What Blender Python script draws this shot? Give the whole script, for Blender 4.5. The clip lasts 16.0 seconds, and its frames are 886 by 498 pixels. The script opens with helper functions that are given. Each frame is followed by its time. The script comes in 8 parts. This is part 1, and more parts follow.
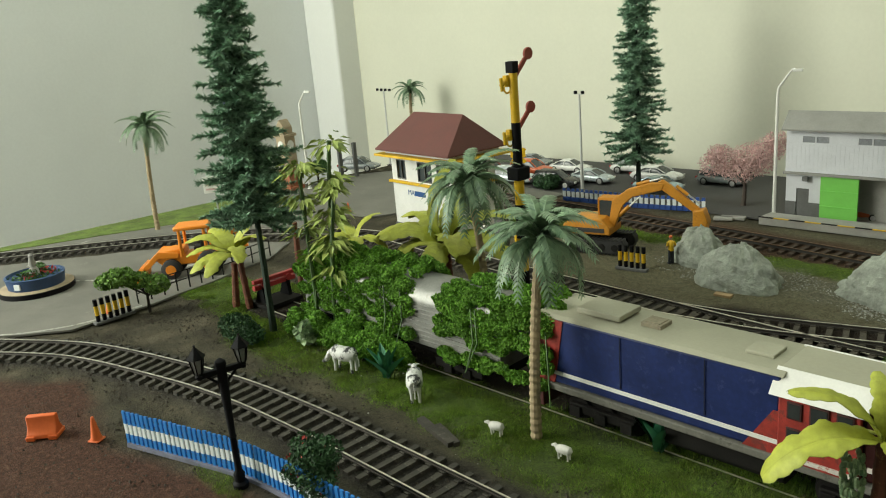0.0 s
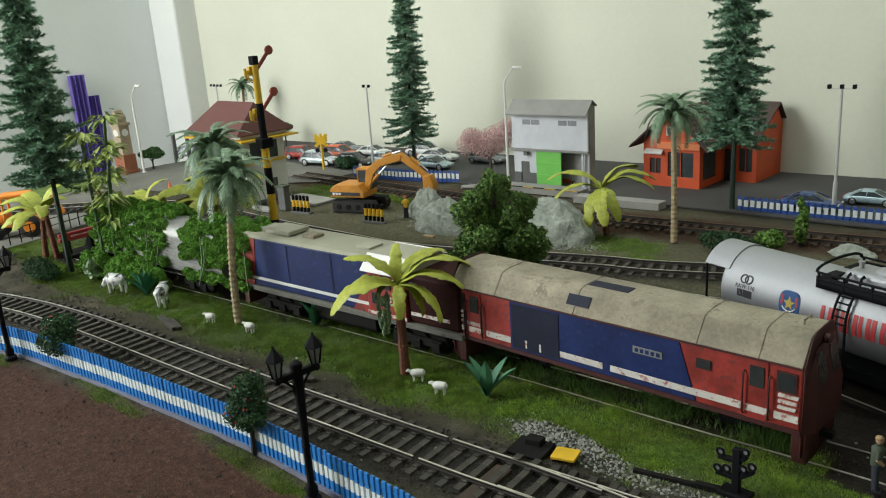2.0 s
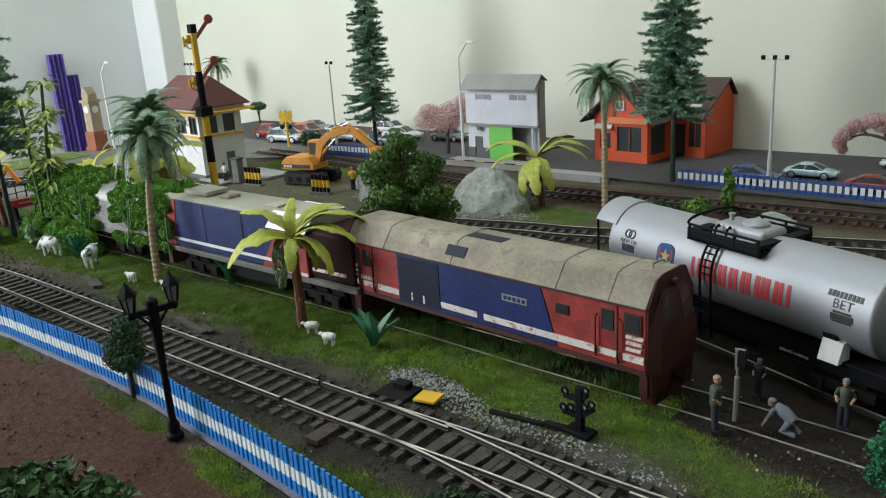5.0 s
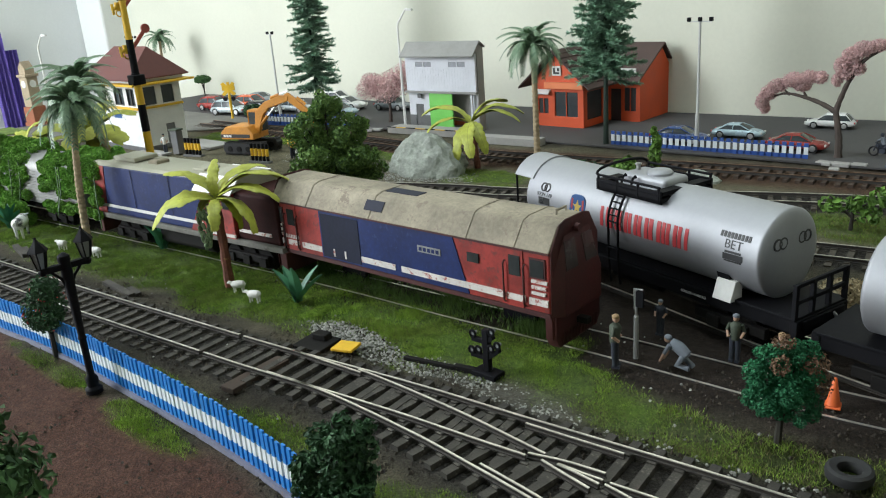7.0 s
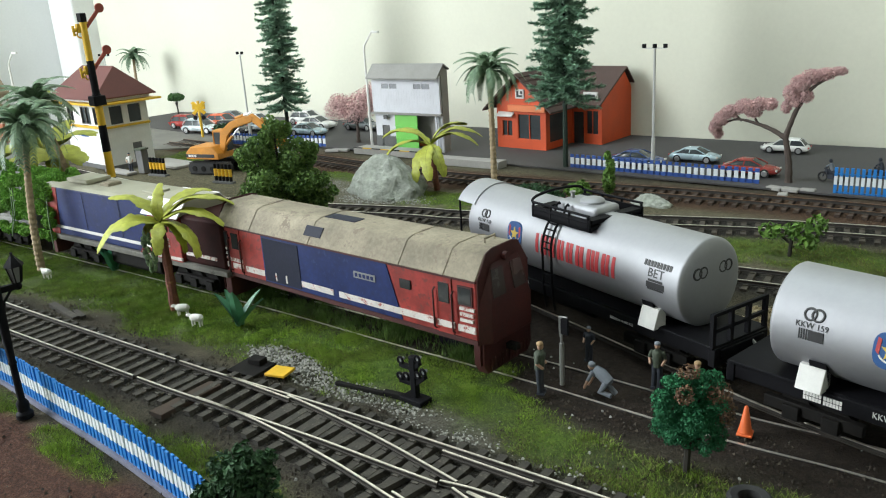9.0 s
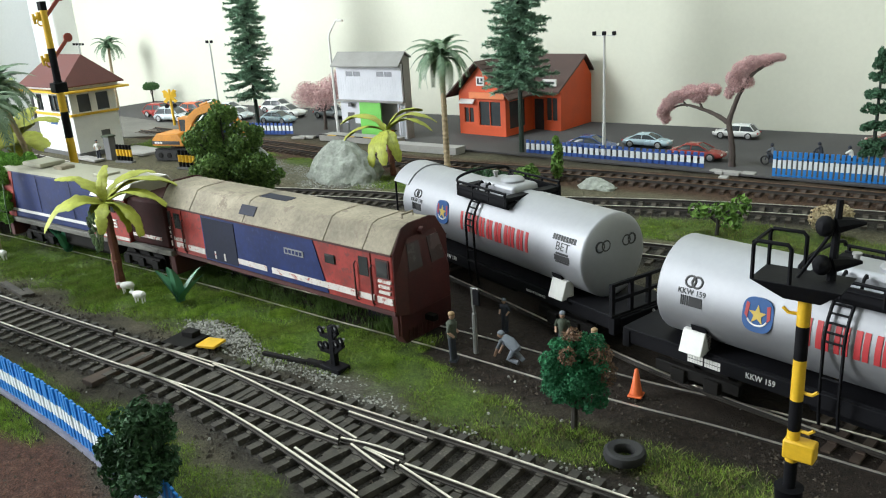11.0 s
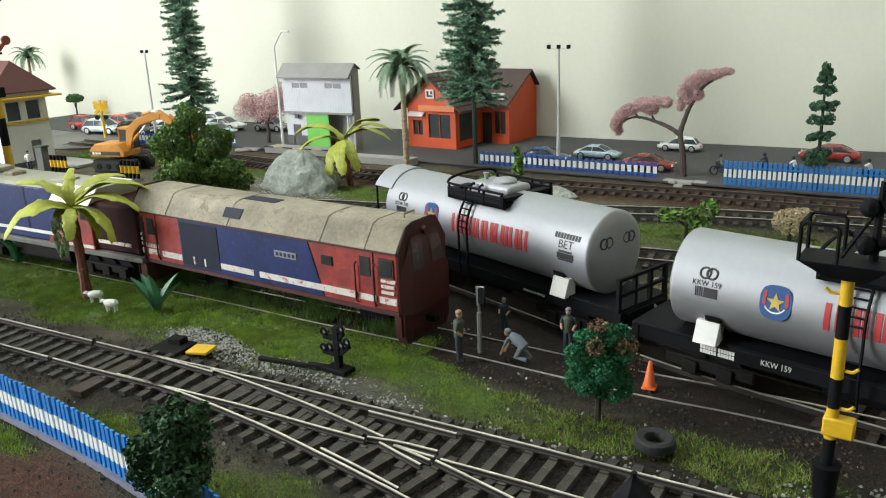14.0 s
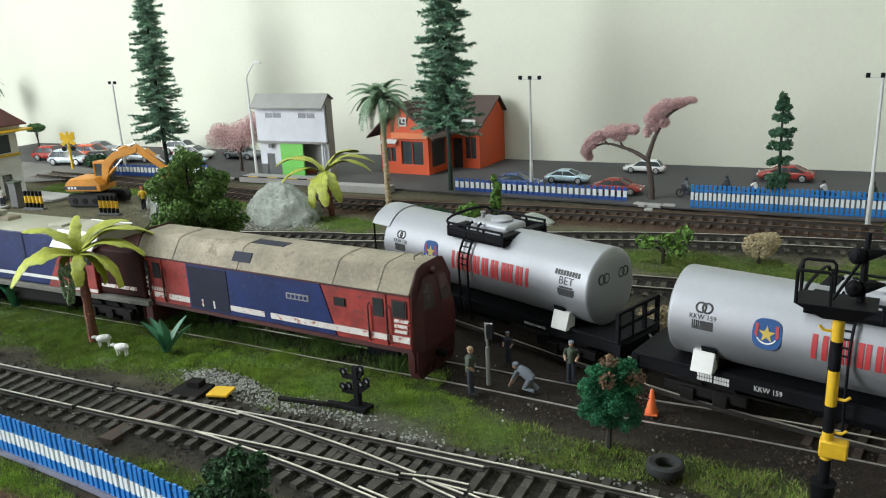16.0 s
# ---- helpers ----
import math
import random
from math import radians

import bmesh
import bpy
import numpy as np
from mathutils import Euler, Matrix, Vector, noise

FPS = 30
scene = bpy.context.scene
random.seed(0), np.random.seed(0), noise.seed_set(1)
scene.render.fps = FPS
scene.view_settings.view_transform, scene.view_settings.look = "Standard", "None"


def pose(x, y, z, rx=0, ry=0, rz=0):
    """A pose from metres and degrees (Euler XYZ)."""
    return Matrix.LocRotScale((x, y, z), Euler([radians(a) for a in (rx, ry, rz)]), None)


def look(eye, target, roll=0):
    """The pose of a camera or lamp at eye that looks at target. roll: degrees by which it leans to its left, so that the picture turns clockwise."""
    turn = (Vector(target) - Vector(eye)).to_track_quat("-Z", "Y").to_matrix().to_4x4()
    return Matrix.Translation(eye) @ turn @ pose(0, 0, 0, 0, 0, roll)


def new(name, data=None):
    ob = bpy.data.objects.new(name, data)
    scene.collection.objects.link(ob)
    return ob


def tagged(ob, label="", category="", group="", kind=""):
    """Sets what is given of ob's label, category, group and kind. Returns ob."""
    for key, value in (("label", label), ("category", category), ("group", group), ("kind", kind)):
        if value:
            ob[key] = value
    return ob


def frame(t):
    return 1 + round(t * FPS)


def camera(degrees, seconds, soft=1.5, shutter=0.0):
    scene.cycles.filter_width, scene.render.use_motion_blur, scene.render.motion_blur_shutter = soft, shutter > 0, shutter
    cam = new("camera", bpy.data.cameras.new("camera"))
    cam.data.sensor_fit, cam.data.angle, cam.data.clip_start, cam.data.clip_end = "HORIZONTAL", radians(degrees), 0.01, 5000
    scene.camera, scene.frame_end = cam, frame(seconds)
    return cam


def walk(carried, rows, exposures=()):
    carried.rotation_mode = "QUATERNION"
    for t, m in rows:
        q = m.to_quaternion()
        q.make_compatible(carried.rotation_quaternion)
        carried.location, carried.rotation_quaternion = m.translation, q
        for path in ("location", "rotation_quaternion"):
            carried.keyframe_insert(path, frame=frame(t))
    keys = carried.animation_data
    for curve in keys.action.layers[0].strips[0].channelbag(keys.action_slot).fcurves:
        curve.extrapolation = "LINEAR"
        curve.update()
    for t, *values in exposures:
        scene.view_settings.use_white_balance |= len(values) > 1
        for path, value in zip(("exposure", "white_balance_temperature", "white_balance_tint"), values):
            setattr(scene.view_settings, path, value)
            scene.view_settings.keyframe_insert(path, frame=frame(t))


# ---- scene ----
cam = camera(58.1, 16.0, soft=1.1)
PATH = [
    (0, (0.01014, 0.04632, 0.162), (-1.49409, 1.24063, -0.394), -4.9),
    (0.5, (0.07398, 0.03061, 0.16), (-1.36055, 1.31265, -0.387), -4.7),
    (1, (0.12982, 0.03336, 0.163), (-1.25011, 1.37271, -0.384), -4.6),
    (1.5, (0.16348, 0.02992, 0.16), (-1.1941, 1.38968, -0.393), -4.5),
    (2, (0.18179, 0.03152, 0.155), (-1.16513, 1.39931, -0.407), -4.0),
    (2.5, (0.1896, 0.03149, 0.155), (-1.15089, 1.40694, -0.403), -4.0),
    (3, (0.19885, 0.0394, 0.152), (-1.14679, 1.40872, -0.407), -4.2),
    (3.2, (0.20424, 0.04271, 0.147), (-1.14563, 1.41166, -0.403), -4.2),
    (5.3, (0.23247, 0.0608, 0.136), (-1.13016, 1.40521, -0.445), -3.7),
    (5.5, (0.2381, 0.06129, 0.135), (-1.12118, 1.40812, -0.448), -3.6),
    (6, (0.24643, 0.06344, 0.132), (-1.09127, 1.43132, -0.453), -3.7),
    (6.5, (0.24861, 0.06292, 0.13), (-1.05869, 1.44837, -0.479), -4.1),
    (7, (0.24631, 0.06485, 0.129), (-1.04228, 1.45548, -0.509), -4.2),
    (7.5, (0.24888, 0.06791, 0.126), (-1.02673, 1.47246, -0.508), -3.9),
    (8, (0.25451, 0.0684, 0.131), (-1.01862, 1.48524, -0.477), -3.8),
    (8.5, (0.25773, 0.07223, 0.135), (-1.01859, 1.49305, -0.457), -3.8),
    (9, (0.26376, 0.07631, 0.133), (-1.00705, 1.49902, -0.47), -3.6),
    (9.2, (0.26517, 0.07643, 0.131), (-0.99949, 1.50182, -0.479), -3.4),
    (11.3, (0.29938, 0.08298, 0.13), (-0.95477, 1.50999, -0.495), -3.6),
    (11.5, (0.30168, 0.08105, 0.13), (-0.95131, 1.511, -0.49), -3.4),
    (12, (0.30538, 0.07924, 0.131), (-0.92758, 1.52372, -0.496), -3.3),
    (12.5, (0.30281, 0.07618, 0.129), (-0.87288, 1.57181, -0.489), -2.8),
    (13, (0.29564, 0.07697, 0.117), (-0.81199, 1.63037, -0.486), -2.6),
    (13.5, (0.2882, 0.07277, 0.121), (-0.78835, 1.65231, -0.467), -2.4),
    (14, (0.26858, 0.06183, 0.123), (-0.82286, 1.63297, -0.46), -2.2),
    (14.5, (0.25112, 0.05036, 0.126), (-0.87598, 1.59922, -0.45), -2.0),
    (15, (0.24289, 0.039, 0.129), (-0.90204, 1.58061, -0.427), -2.3),
    (15.5, (0.24338, 0.03336, 0.135), (-0.86239, 1.60609, -0.415), -2.4),
    (16, (0.25851, 0.03894, 0.14), (-0.7341, 1.68119, -0.422), -2.8),
]
walk(cam, [(t, look(eye, target, roll)) for t, eye, target, roll in PATH],
     exposures=[(0.0, -0.10, 6750, -2), (1.0, -0.08, 6450, 2), (2.0, 0.01, 6150, 5), (5.5, 0.12, 5800, 9), (7.0, 0.39, 5800, 8), (8.0, 0.48, 5900, 7), (11.5, 0.70, 5850, 8), (14.5, 0.53, 6050, 8), (16.0, 0.48, 5850, 8)])

# ---- world and light ----
world = bpy.data.worlds.new("room_world")
scene.world = world
world.use_nodes = True
world.node_tree.nodes["Background"].inputs[0].default_value = (0.86, 0.92, 0.90, 1)
world.node_tree.nodes["Background"].inputs[1].default_value = 0.08


def area_lamp(name, eye, target, sx, sy, watts, colour):
    data = bpy.data.lights.new(name, "AREA")
    data.shape, data.size, data.size_y, data.energy, data.color = "RECTANGLE", sx, sy, watts, colour
    ob = new(name, data)
    ob.matrix_world = look(eye, target)
    return ob


# a window on the left side of the room, and a ceiling lamp in the room's middle
area_lamp("window_light", (-0.93, -0.35, 0.42), (0.0, 0.55, 0.10), 0.85, 0.85, 27.0, (1.0, 0.98, 0.92))
area_lamp("ceiling_lamp_light", (-0.15, 0.25, 1.55), (-0.1, 0.4, 0.0), 0.5, 0.3, 6.5, (0.95, 1.0, 0.96))

# ---- helpers for meshes, all sizes in millimetres ----
MM = 0.001
rnd = random.Random(7)


class Buf:
    """A growing mesh of vertices and faces, in millimetres."""

    def __init__(self):
        self.v, self.f = [], []

    def add(self, vs, fs, m=None):
        k = len(self.v)
        self.v += [tuple(m @ Vector(p)) for p in vs] if m else [tuple(p) for p in vs]
        self.f += [tuple(i + k for i in f) for f in fs]
        return self

    def box(self, x0, x1, y0, y1, z0, z1, m=None):
        vs = [(x, y, z) for x in (x0, x1) for y in (y0, y1) for z in (z0, z1)]
        return self.add(vs, [(0, 1, 3, 2), (4, 6, 7, 5), (0, 4, 5, 1), (2, 3, 7, 6), (0, 2, 6, 4), (1, 5, 7, 3)], m)

    def prism(self, pts, lo, hi, axis="z", m=None):
        """The outline pts, extruded along an axis. axis x: pts are (y, z); y: (x, z); z: (x, y)."""
        n = len(pts)
        put = {"x": lambda a, b, c: (c, a, b), "y": lambda a, b, c: (a, c, b), "z": lambda a, b, c: (a, b, c)}[axis]
        vs = [put(a, b, c) for c in (lo, hi) for a, b in pts]
        fs = [tuple(range(n))[::-1], tuple(range(n, 2 * n))] + [(i, (i + 1) % n, n + (i + 1) % n, n + i) for i in range(n)]
        return self.add(vs, fs, m)

    def cone(self, p, q, r0, r1, n=10, cap=True):
        return self.tube([p, q], [r0, r1], n, cap)

    def tube(self, path, radii, n=8, cap=True):
        if not isinstance(radii, (list, tuple)):
            radii = [radii] * len(path)
        path = [Vector(p) for p in path]
        vs, fs = [], []
        side = None
        for i, p in enumerate(path):
            d = (path[min(i + 1, len(path) - 1)] - path[max(i - 1, 0)]).normalized()
            if side is None:
                side = d.orthogonal().normalized()
            side = (side - d * side.dot(d)).normalized()
            up = d.cross(side)
            for j in range(n):
                a = 2 * math.pi * j / n
                vs.append(p + (side * math.cos(a) + up * math.sin(a)) * radii[i])
        for i in range(len(path) - 1):
            for j in range(n):
                fs.append((i * n + j, i * n + (j + 1) % n, (i + 1) * n + (j + 1) % n, (i + 1) * n + j))
        if cap:
            fs += [tuple(range(n))[::-1], tuple(range(len(vs) - n, len(vs)))]
        return self.add(vs, fs)

    def lathe(self, prof, n=24, m=None):
        """A profile of (radius, height), turned round z."""
        vs = [(r * math.cos(2 * math.pi * j / n), r * math.sin(2 * math.pi * j / n), z) for r, z in prof for j in range(n)]
        fs = [(i * n + j, i * n + (j + 1) % n, (i + 1) * n + (j + 1) % n, (i + 1) * n + j) for i in range(len(prof) - 1) for j in range(n)]
        fs += [tuple(range(n))[::-1], tuple(range(len(vs) - n, len(vs)))]
        return self.add(vs, fs, m)

    def ball(self, c, rx, ry, rz, n=8, k=6, m=None):
        vs = [(c[0] + rx * math.sin(math.pi * i / k) * math.cos(2 * math.pi * j / n), c[1] + ry * math.sin(math.pi * i / k) * math.sin(2 * math.pi * j / n), c[2] - rz * math.cos(math.pi * i / k)) for i in range(1, k) for j in range(n)]
        fs = [(i * n + j, i * n + (j + 1) % n, (i + 1) * n + (j + 1) % n, (i + 1) * n + j) for i in range(k - 2) for j in range(n)]
        b = len(vs)
        vs += [(c[0], c[1], c[2] - rz), (c[0], c[1], c[2] + rz)]
        fs += [(b, (j + 1) % n, j) for j in range(n)] + [(b + 1, (k - 2) * n + j, (k - 2) * n + (j + 1) % n) for j in range(n)]
        return self.add(vs, fs, m)

    def quad(self, a, b, c, d, m=None):
        return self.add([a, b, c, d], [(0, 1, 2, 3)], m)

    def mesh(self, name, smooth=40):
        me = bpy.data.meshes.new(name)
        v = np.array(self.v, dtype=float) * MM
        me.from_pydata(v, [], self.f)
        if smooth:
            me.shade_smooth()
            me.set_sharp_from_angle(angle=radians(smooth))
        me.update()
        return me


def rot(x=0, y=0, z=0):
    return Euler([radians(a) for a in (x, y, z)]).to_matrix().to_4x4()


def at(x, y, z, rx=0, ry=0, rz=0):
    return Matrix.Translation((x, y, z)) @ rot(rx, ry, rz)


def thing(name, x, y, z=0, rz=0, label="", category="", group="", kind="", rx=0, ry=0):
    ob = new(name)
    ob.empty_display_size = 0.01
    ob.matrix_world = pose(x * MM, y * MM, z * MM, rx, ry, rz)
    return tagged(ob, label, category, group, kind)


def part(name, buf, material, parent=None, label="", bevel=0, smooth=40, segs=2):
    me = buf if isinstance(buf, bpy.types.Mesh) else buf.mesh(name, smooth)
    if not me.materials:
        me.materials.append(material)
    ob = new(name, me)
    ob.parent = parent
    if bevel:
        mod = ob.modifiers.new("bevel", "BEVEL")
        mod.width, mod.segments, mod.limit_method, mod.angle_limit = bevel * MM, segs, "ANGLE", radians(35)
        mod.harden_normals = False
    return tagged(ob, label)


def lone(name, buf, material, label, category, group="", kind="", bevel=0, x=0, y=0, z=0, rz=0, smooth=40):
    """A thing of one mesh."""
    ob = part(name, buf, material, None, label, bevel, smooth)
    ob.matrix_world = pose(x * MM, y * MM, z * MM, 0, 0, rz)
    return tagged(ob, label, category, group, kind)


def writing(name, text, size, m, material, parent, label="", wide=1.0, depth=0.05):
    """Letters of the built-in font as a mesh; m places them in the parent, in millimetres."""
    cu = bpy.data.curves.new(name, "FONT")
    cu.body, cu.size, cu.align_x, cu.align_y, cu.extrude, cu.resolution_u, cu.offset = text, size, "CENTER", "CENTER", depth, 3, 0.0
    tmp = bpy.data.objects.new(name, cu)
    me = bpy.data.meshes.new_from_object(tmp)
    bpy.data.objects.remove(tmp)
    bpy.data.curves.remove(cu)
    me.transform(Matrix.Scale(MM, 4) @ m @ Matrix.Diagonal((wide, 1, 1, 1)))
    me.materials.clear()
    me.materials.append(material)
    ob = new(name, me)
    ob.parent = parent
    return tagged(ob, label)


def smooth_line(pts, step):
    """Points about step apart on a smooth curve through pts."""
    P = [np.array(p, float) for p in pts]
    P = [2 * P[0] - P[1]] + P + [2 * P[-1] - P[-2]]
    dense = []
    for i in range(1, len(P) - 2):
        a, b, c, d = P[i - 1:i + 3]
        for t in np.linspace(0, 1, 24, endpoint=False):
            dense.append(0.5 * (2 * b + (c - a) * t + (2 * a - 5 * b + 4 * c - d) * t * t + (3 * b - a - 3 * c + d) * t ** 3))
    dense.append(P[-2])
    dense = np.array(dense)
    s = np.r_[0, np.cumsum(np.linalg.norm(np.diff(dense, axis=0), axis=1))]
    want = np.linspace(0, s[-1], max(2, int(round(s[-1] / step)) + 1))
    return np.array([[np.interp(w, s, dense[:, k]) for k in range(dense.shape[1])] for w in want])


# ---- materials ----
def ramp(nt, fac, stops):
    n = nt.nodes.new("ShaderNodeValToRGB")
    n.color_ramp.elements.remove(n.color_ramp.elements[1])
    for i, (p, c) in enumerate(stops):
        e = n.color_ramp.elements[0] if i == 0 else n.color_ramp.elements.new(p)
        e.position, e.color = p, (*c, 1)
    nt.links.new(fac, n.inputs[0])
    return n.outputs[0]


def noise_tex(nt, vec, scale, detail=4, rough=0.6):
    n = nt.nodes.new("ShaderNodeTexNoise")
    n.inputs["Scale"].default_value, n.inputs["Detail"].default_value, n.inputs["Roughness"].default_value = scale, detail, rough
    if vec:
        nt.links.new(vec, n.inputs["Vector"])
    return n.outputs["Fac"]


def mix(nt, fac, a, b, mode="MIX"):
    n = nt.nodes.new("ShaderNodeMix")
    n.data_type, n.blend_type, n.clamp_factor = "RGBA", mode, True
    for k, v in ((0, fac), (6, a), (7, b)):
        if isinstance(v, (int, float)):
            n.inputs[k].default_value = v
        elif isinstance(v, tuple):
            n.inputs[k].default_value = (*v, 1)
        else:
            nt.links.new(v, n.inputs[k])
    return n.outputs[2]


def maths(nt, op, a, b=0.0, clamp=False):
    n = nt.nodes.new("ShaderNodeMath")
    n.operation, n.use_clamp = op, clamp
    for k, v in enumerate((a, b)):
        if isinstance(v, (int, float)):
            n.inputs[k].default_value = v
        else:
            nt.links.new(v, n.inputs[k])
    return n.outputs[0]


def start(name, rough=0.6, metal=0.0, spec=0.5):
    m = bpy.data.materials.new(name)
    m.use_nodes = True
    nt = m.node_tree
    bs = nt.nodes["Principled BSDF"]
    bs.inputs["Roughness"].default_value, bs.inputs["Metallic"].default_value = rough, metal
    bs.inputs["Specular IOR Level"].default_value = spec
    tc = nt.nodes.new("ShaderNodeTexCoord")
    return m, nt, bs, tc.outputs["Object"]


def bumped(nt, bs, height, strength, dist):
    b = nt.nodes.new("ShaderNodeBump")
    b.inputs["Strength"].default_value, b.inputs["Distance"].default_value = strength, dist * MM
    nt.links.new(height, b.inputs["Height"])
    nt.links.new(b.outputs[0], bs.inputs["Normal"])


def dark(c, k):
    return tuple(min(1.0, v * k) for v in c)


def paint(name, rgb, rough=0.5, metal=0.0, var=0.18, scale=90, fine=900, bump=0.25, dist=0.15, wear=None, wear_at=0.62, spec=0.5, island=0.0):
    """A surface with broad stains, fine grain, slight relief and, if given, worn patches of another colour."""
    m, nt, bs, co = start(name, rough, metal, spec)
    big = noise_tex(nt, co, scale, 5)
    small = noise_tex(nt, co, fine, 3)
    c = ramp(nt, big, [(0.3, dark(rgb, 1 - var)), (0.7, dark(rgb, 1 + var * 0.6))])
    g = ramp(nt, small, [(0.3, dark((1, 1, 1), 1 - var * 0.7)), (0.7, (1, 1, 1))])
    c = mix(nt, 1.0, c, g, "MULTIPLY")
    if wear:
        w = noise_tex(nt, co, scale * 2.3, 6, 0.75)
        w = ramp(nt, w, [(wear_at, (0, 0, 0)), (min(1, wear_at + 0.06), (1, 1, 1))])
        c = mix(nt, w, c, wear)
    if island:
        gi = nt.nodes.new("ShaderNodeNewGeometry")
        r = ramp(nt, gi.outputs["Random Per Island"], [(0, dark((1, 1, 1), 1 - island)), (1, dark((1, 1, 1), 1.0))])
        c = mix(nt, 1.0, c, r, "MULTIPLY")
    nt.links.new(c, bs.inputs["Base Color"])
    r = nt.nodes.new("ShaderNodeMapRange")
    r.inputs[3].default_value, r.inputs[4].default_value = max(0.02, rough - 0.1), min(1, rough + 0.12)
    nt.links.new(big, r.inputs[0])
    nt.links.new(r.outputs[0], bs.inputs["Roughness"])
    if bump:
        bumped(nt, bs, small, bump, dist)
    return m


def leafy(name, rgb, rgb2, rough=0.55, trans=0.15, scale=120):
    """Plastic or paper leaves: two greens, varied leaf by leaf."""
    m, nt, bs, co = start(name, rough)
    gi = nt.nodes.new("ShaderNodeNewGeometry")
    c = ramp(nt, gi.outputs["Random Per Island"], [(0, rgb), (0.55, rgb2), (1, dark(rgb2, 1.25))])
    g = ramp(nt, noise_tex(nt, co, scale, 4), [(0.35, (0.7, 0.7, 0.7)), (0.7, (1, 1, 1))])
    c = mix(nt, 1.0, c, g, "MULTIPLY")
    nt.links.new(c, bs.inputs["Base Color"])
    bs.inputs["Subsurface Weight"].default_value = 0
    return m

M_wall_back = paint("cream_wall_paint", (0.67, 0.67, 0.56), 0.75, var=0.05, scale=6, fine=300, bump=0.15, dist=0.2)
M_wall_left = paint("grey_wall_paint", (0.76, 0.78, 0.775), 0.75, var=0.05, scale=6, fine=300, bump=0.15, dist=0.2)
M_pillar = paint("white_wall_paint", (0.76, 0.77, 0.75), 0.7, var=0.04, scale=6, fine=300, bump=0.15, dist=0.2)
M_asphalt = paint("painted_asphalt", (0.17, 0.165, 0.145), 0.85, var=0.25, scale=25, fine=1500, bump=0.4, dist=0.2, wear=(0.22, 0.215, 0.19), wear_at=0.62)
M_plaza = paint("plaza_asphalt", (0.065, 0.062, 0.062), 0.8, var=0.22, scale=20, fine=1400, bump=0.4, dist=0.2, wear=(0.10, 0.095, 0.09), wear_at=0.64)
M_rail_top = paint("bright_rail", (0.80, 0.76, 0.68), 0.32, metal=0.75, var=0.2, scale=150, bump=0.1, dist=0.05, wear=(0.2, 0.13, 0.08), wear_at=0.72)
M_rail_web = paint("rusty_rail_side", (0.042, 0.036, 0.030), 0.7, metal=0.3, var=0.3, scale=300)
M_rail_rust = paint("brown_rail", (0.22, 0.13, 0.075), 0.45, metal=0.6, var=0.3, scale=200)
M_sleeper = paint("dark_sleeper", (0.056, 0.050, 0.040), 0.8, var=0.5, scale=140, fine=1800, bump=0.6, dist=0.25, wear=(0.11, 0.10, 0.08), wear_at=0.6)
M_sleeper_dusty = paint("dusty_sleeper", (0.066, 0.056, 0.042), 0.85, var=0.45, scale=140, wear=(0.13, 0.115, 0.085), wear_at=0.62)
M_sleeper_brown = paint("brown_sleeper", (0.06, 0.04, 0.028), 0.85, var=0.3, scale=140)

# ---- tracks: centre lines in millimetres ----
MAIN = [(-600, -40), (-560, 30), (-520, 80), (-482, 111), (-434, 143), (-370, 166), (-322, 179), (-270, 187), (-217, 192), (-114, 200), (-5, 210), (24, 213), (81, 220), (117, 223), (172, 228), (215, 231), (430, 246)]
BRANCH = [(-5, 210), (24, 213.6), (57, 216.2), (97, 214.8), (124, 212.1), (147, 209.2), (172, 205.4), (290, 185), (400, 159)]
SIDING = [(-428, 256), (-330, 263), (-190, 276), (-100, 284), (-17, 290), (41, 292.5), (110, 296.5), (180, 298), (220, 301.5), (282, 303), (430, 305)]
TANKLINE = [(-190, 386), (-110, 388), (-50, 384), (0, 374), (50, 361), (100, 347), (150, 332), (200, 319), (245, 312), (290, 308), (340, 306), (400, 305.5)]
YARD = [(-470, 385), (-352, 383), (-250, 385), (-155, 386), (-60, 392), (40, 404), (140, 423), (300, 446), (430, 460)]
LADDER = [(-230, 385), (-180, 396), (-126, 416), (-76, 433), (-39, 443), (62, 485), (140, 512), (250, 535), (430, 562)]
LOOP = [(-800, 40), (-760, 90), (-714, 160), (-666, 233), (-634, 278), (-585, 330), (-520, 371), (-470, 385)]
STATION = [(-520, 533), (-300, 533), (-165, 529), (-80, 537), (45, 558), (125, 567), (250, 577), (430, 592)]
LINES = [MAIN, BRANCH, SIDING, TANKLINE, YARD, LADDER, LOOP, STATION]
FENCE_LINE = [(-316, 127), (-280, 141), (-248, 152), (-200, 159), (-159, 164), (-76, 172), (-15, 173), (52, 172), (100, 168), (160, 160)]


def line_distance(P, line, step=12):
    D = smooth_line(line, step) if step else np.array(line, float)
    best = np.full(len(P), 1e9)
    for a, b in zip(D[:-1], D[1:]):
        d = b - a
        t = np.clip(((P - a) @ d) / (d @ d), 0, 1)
        best = np.minimum(best, np.linalg.norm(P - (a + t[:, None] * d), axis=1))
    return best


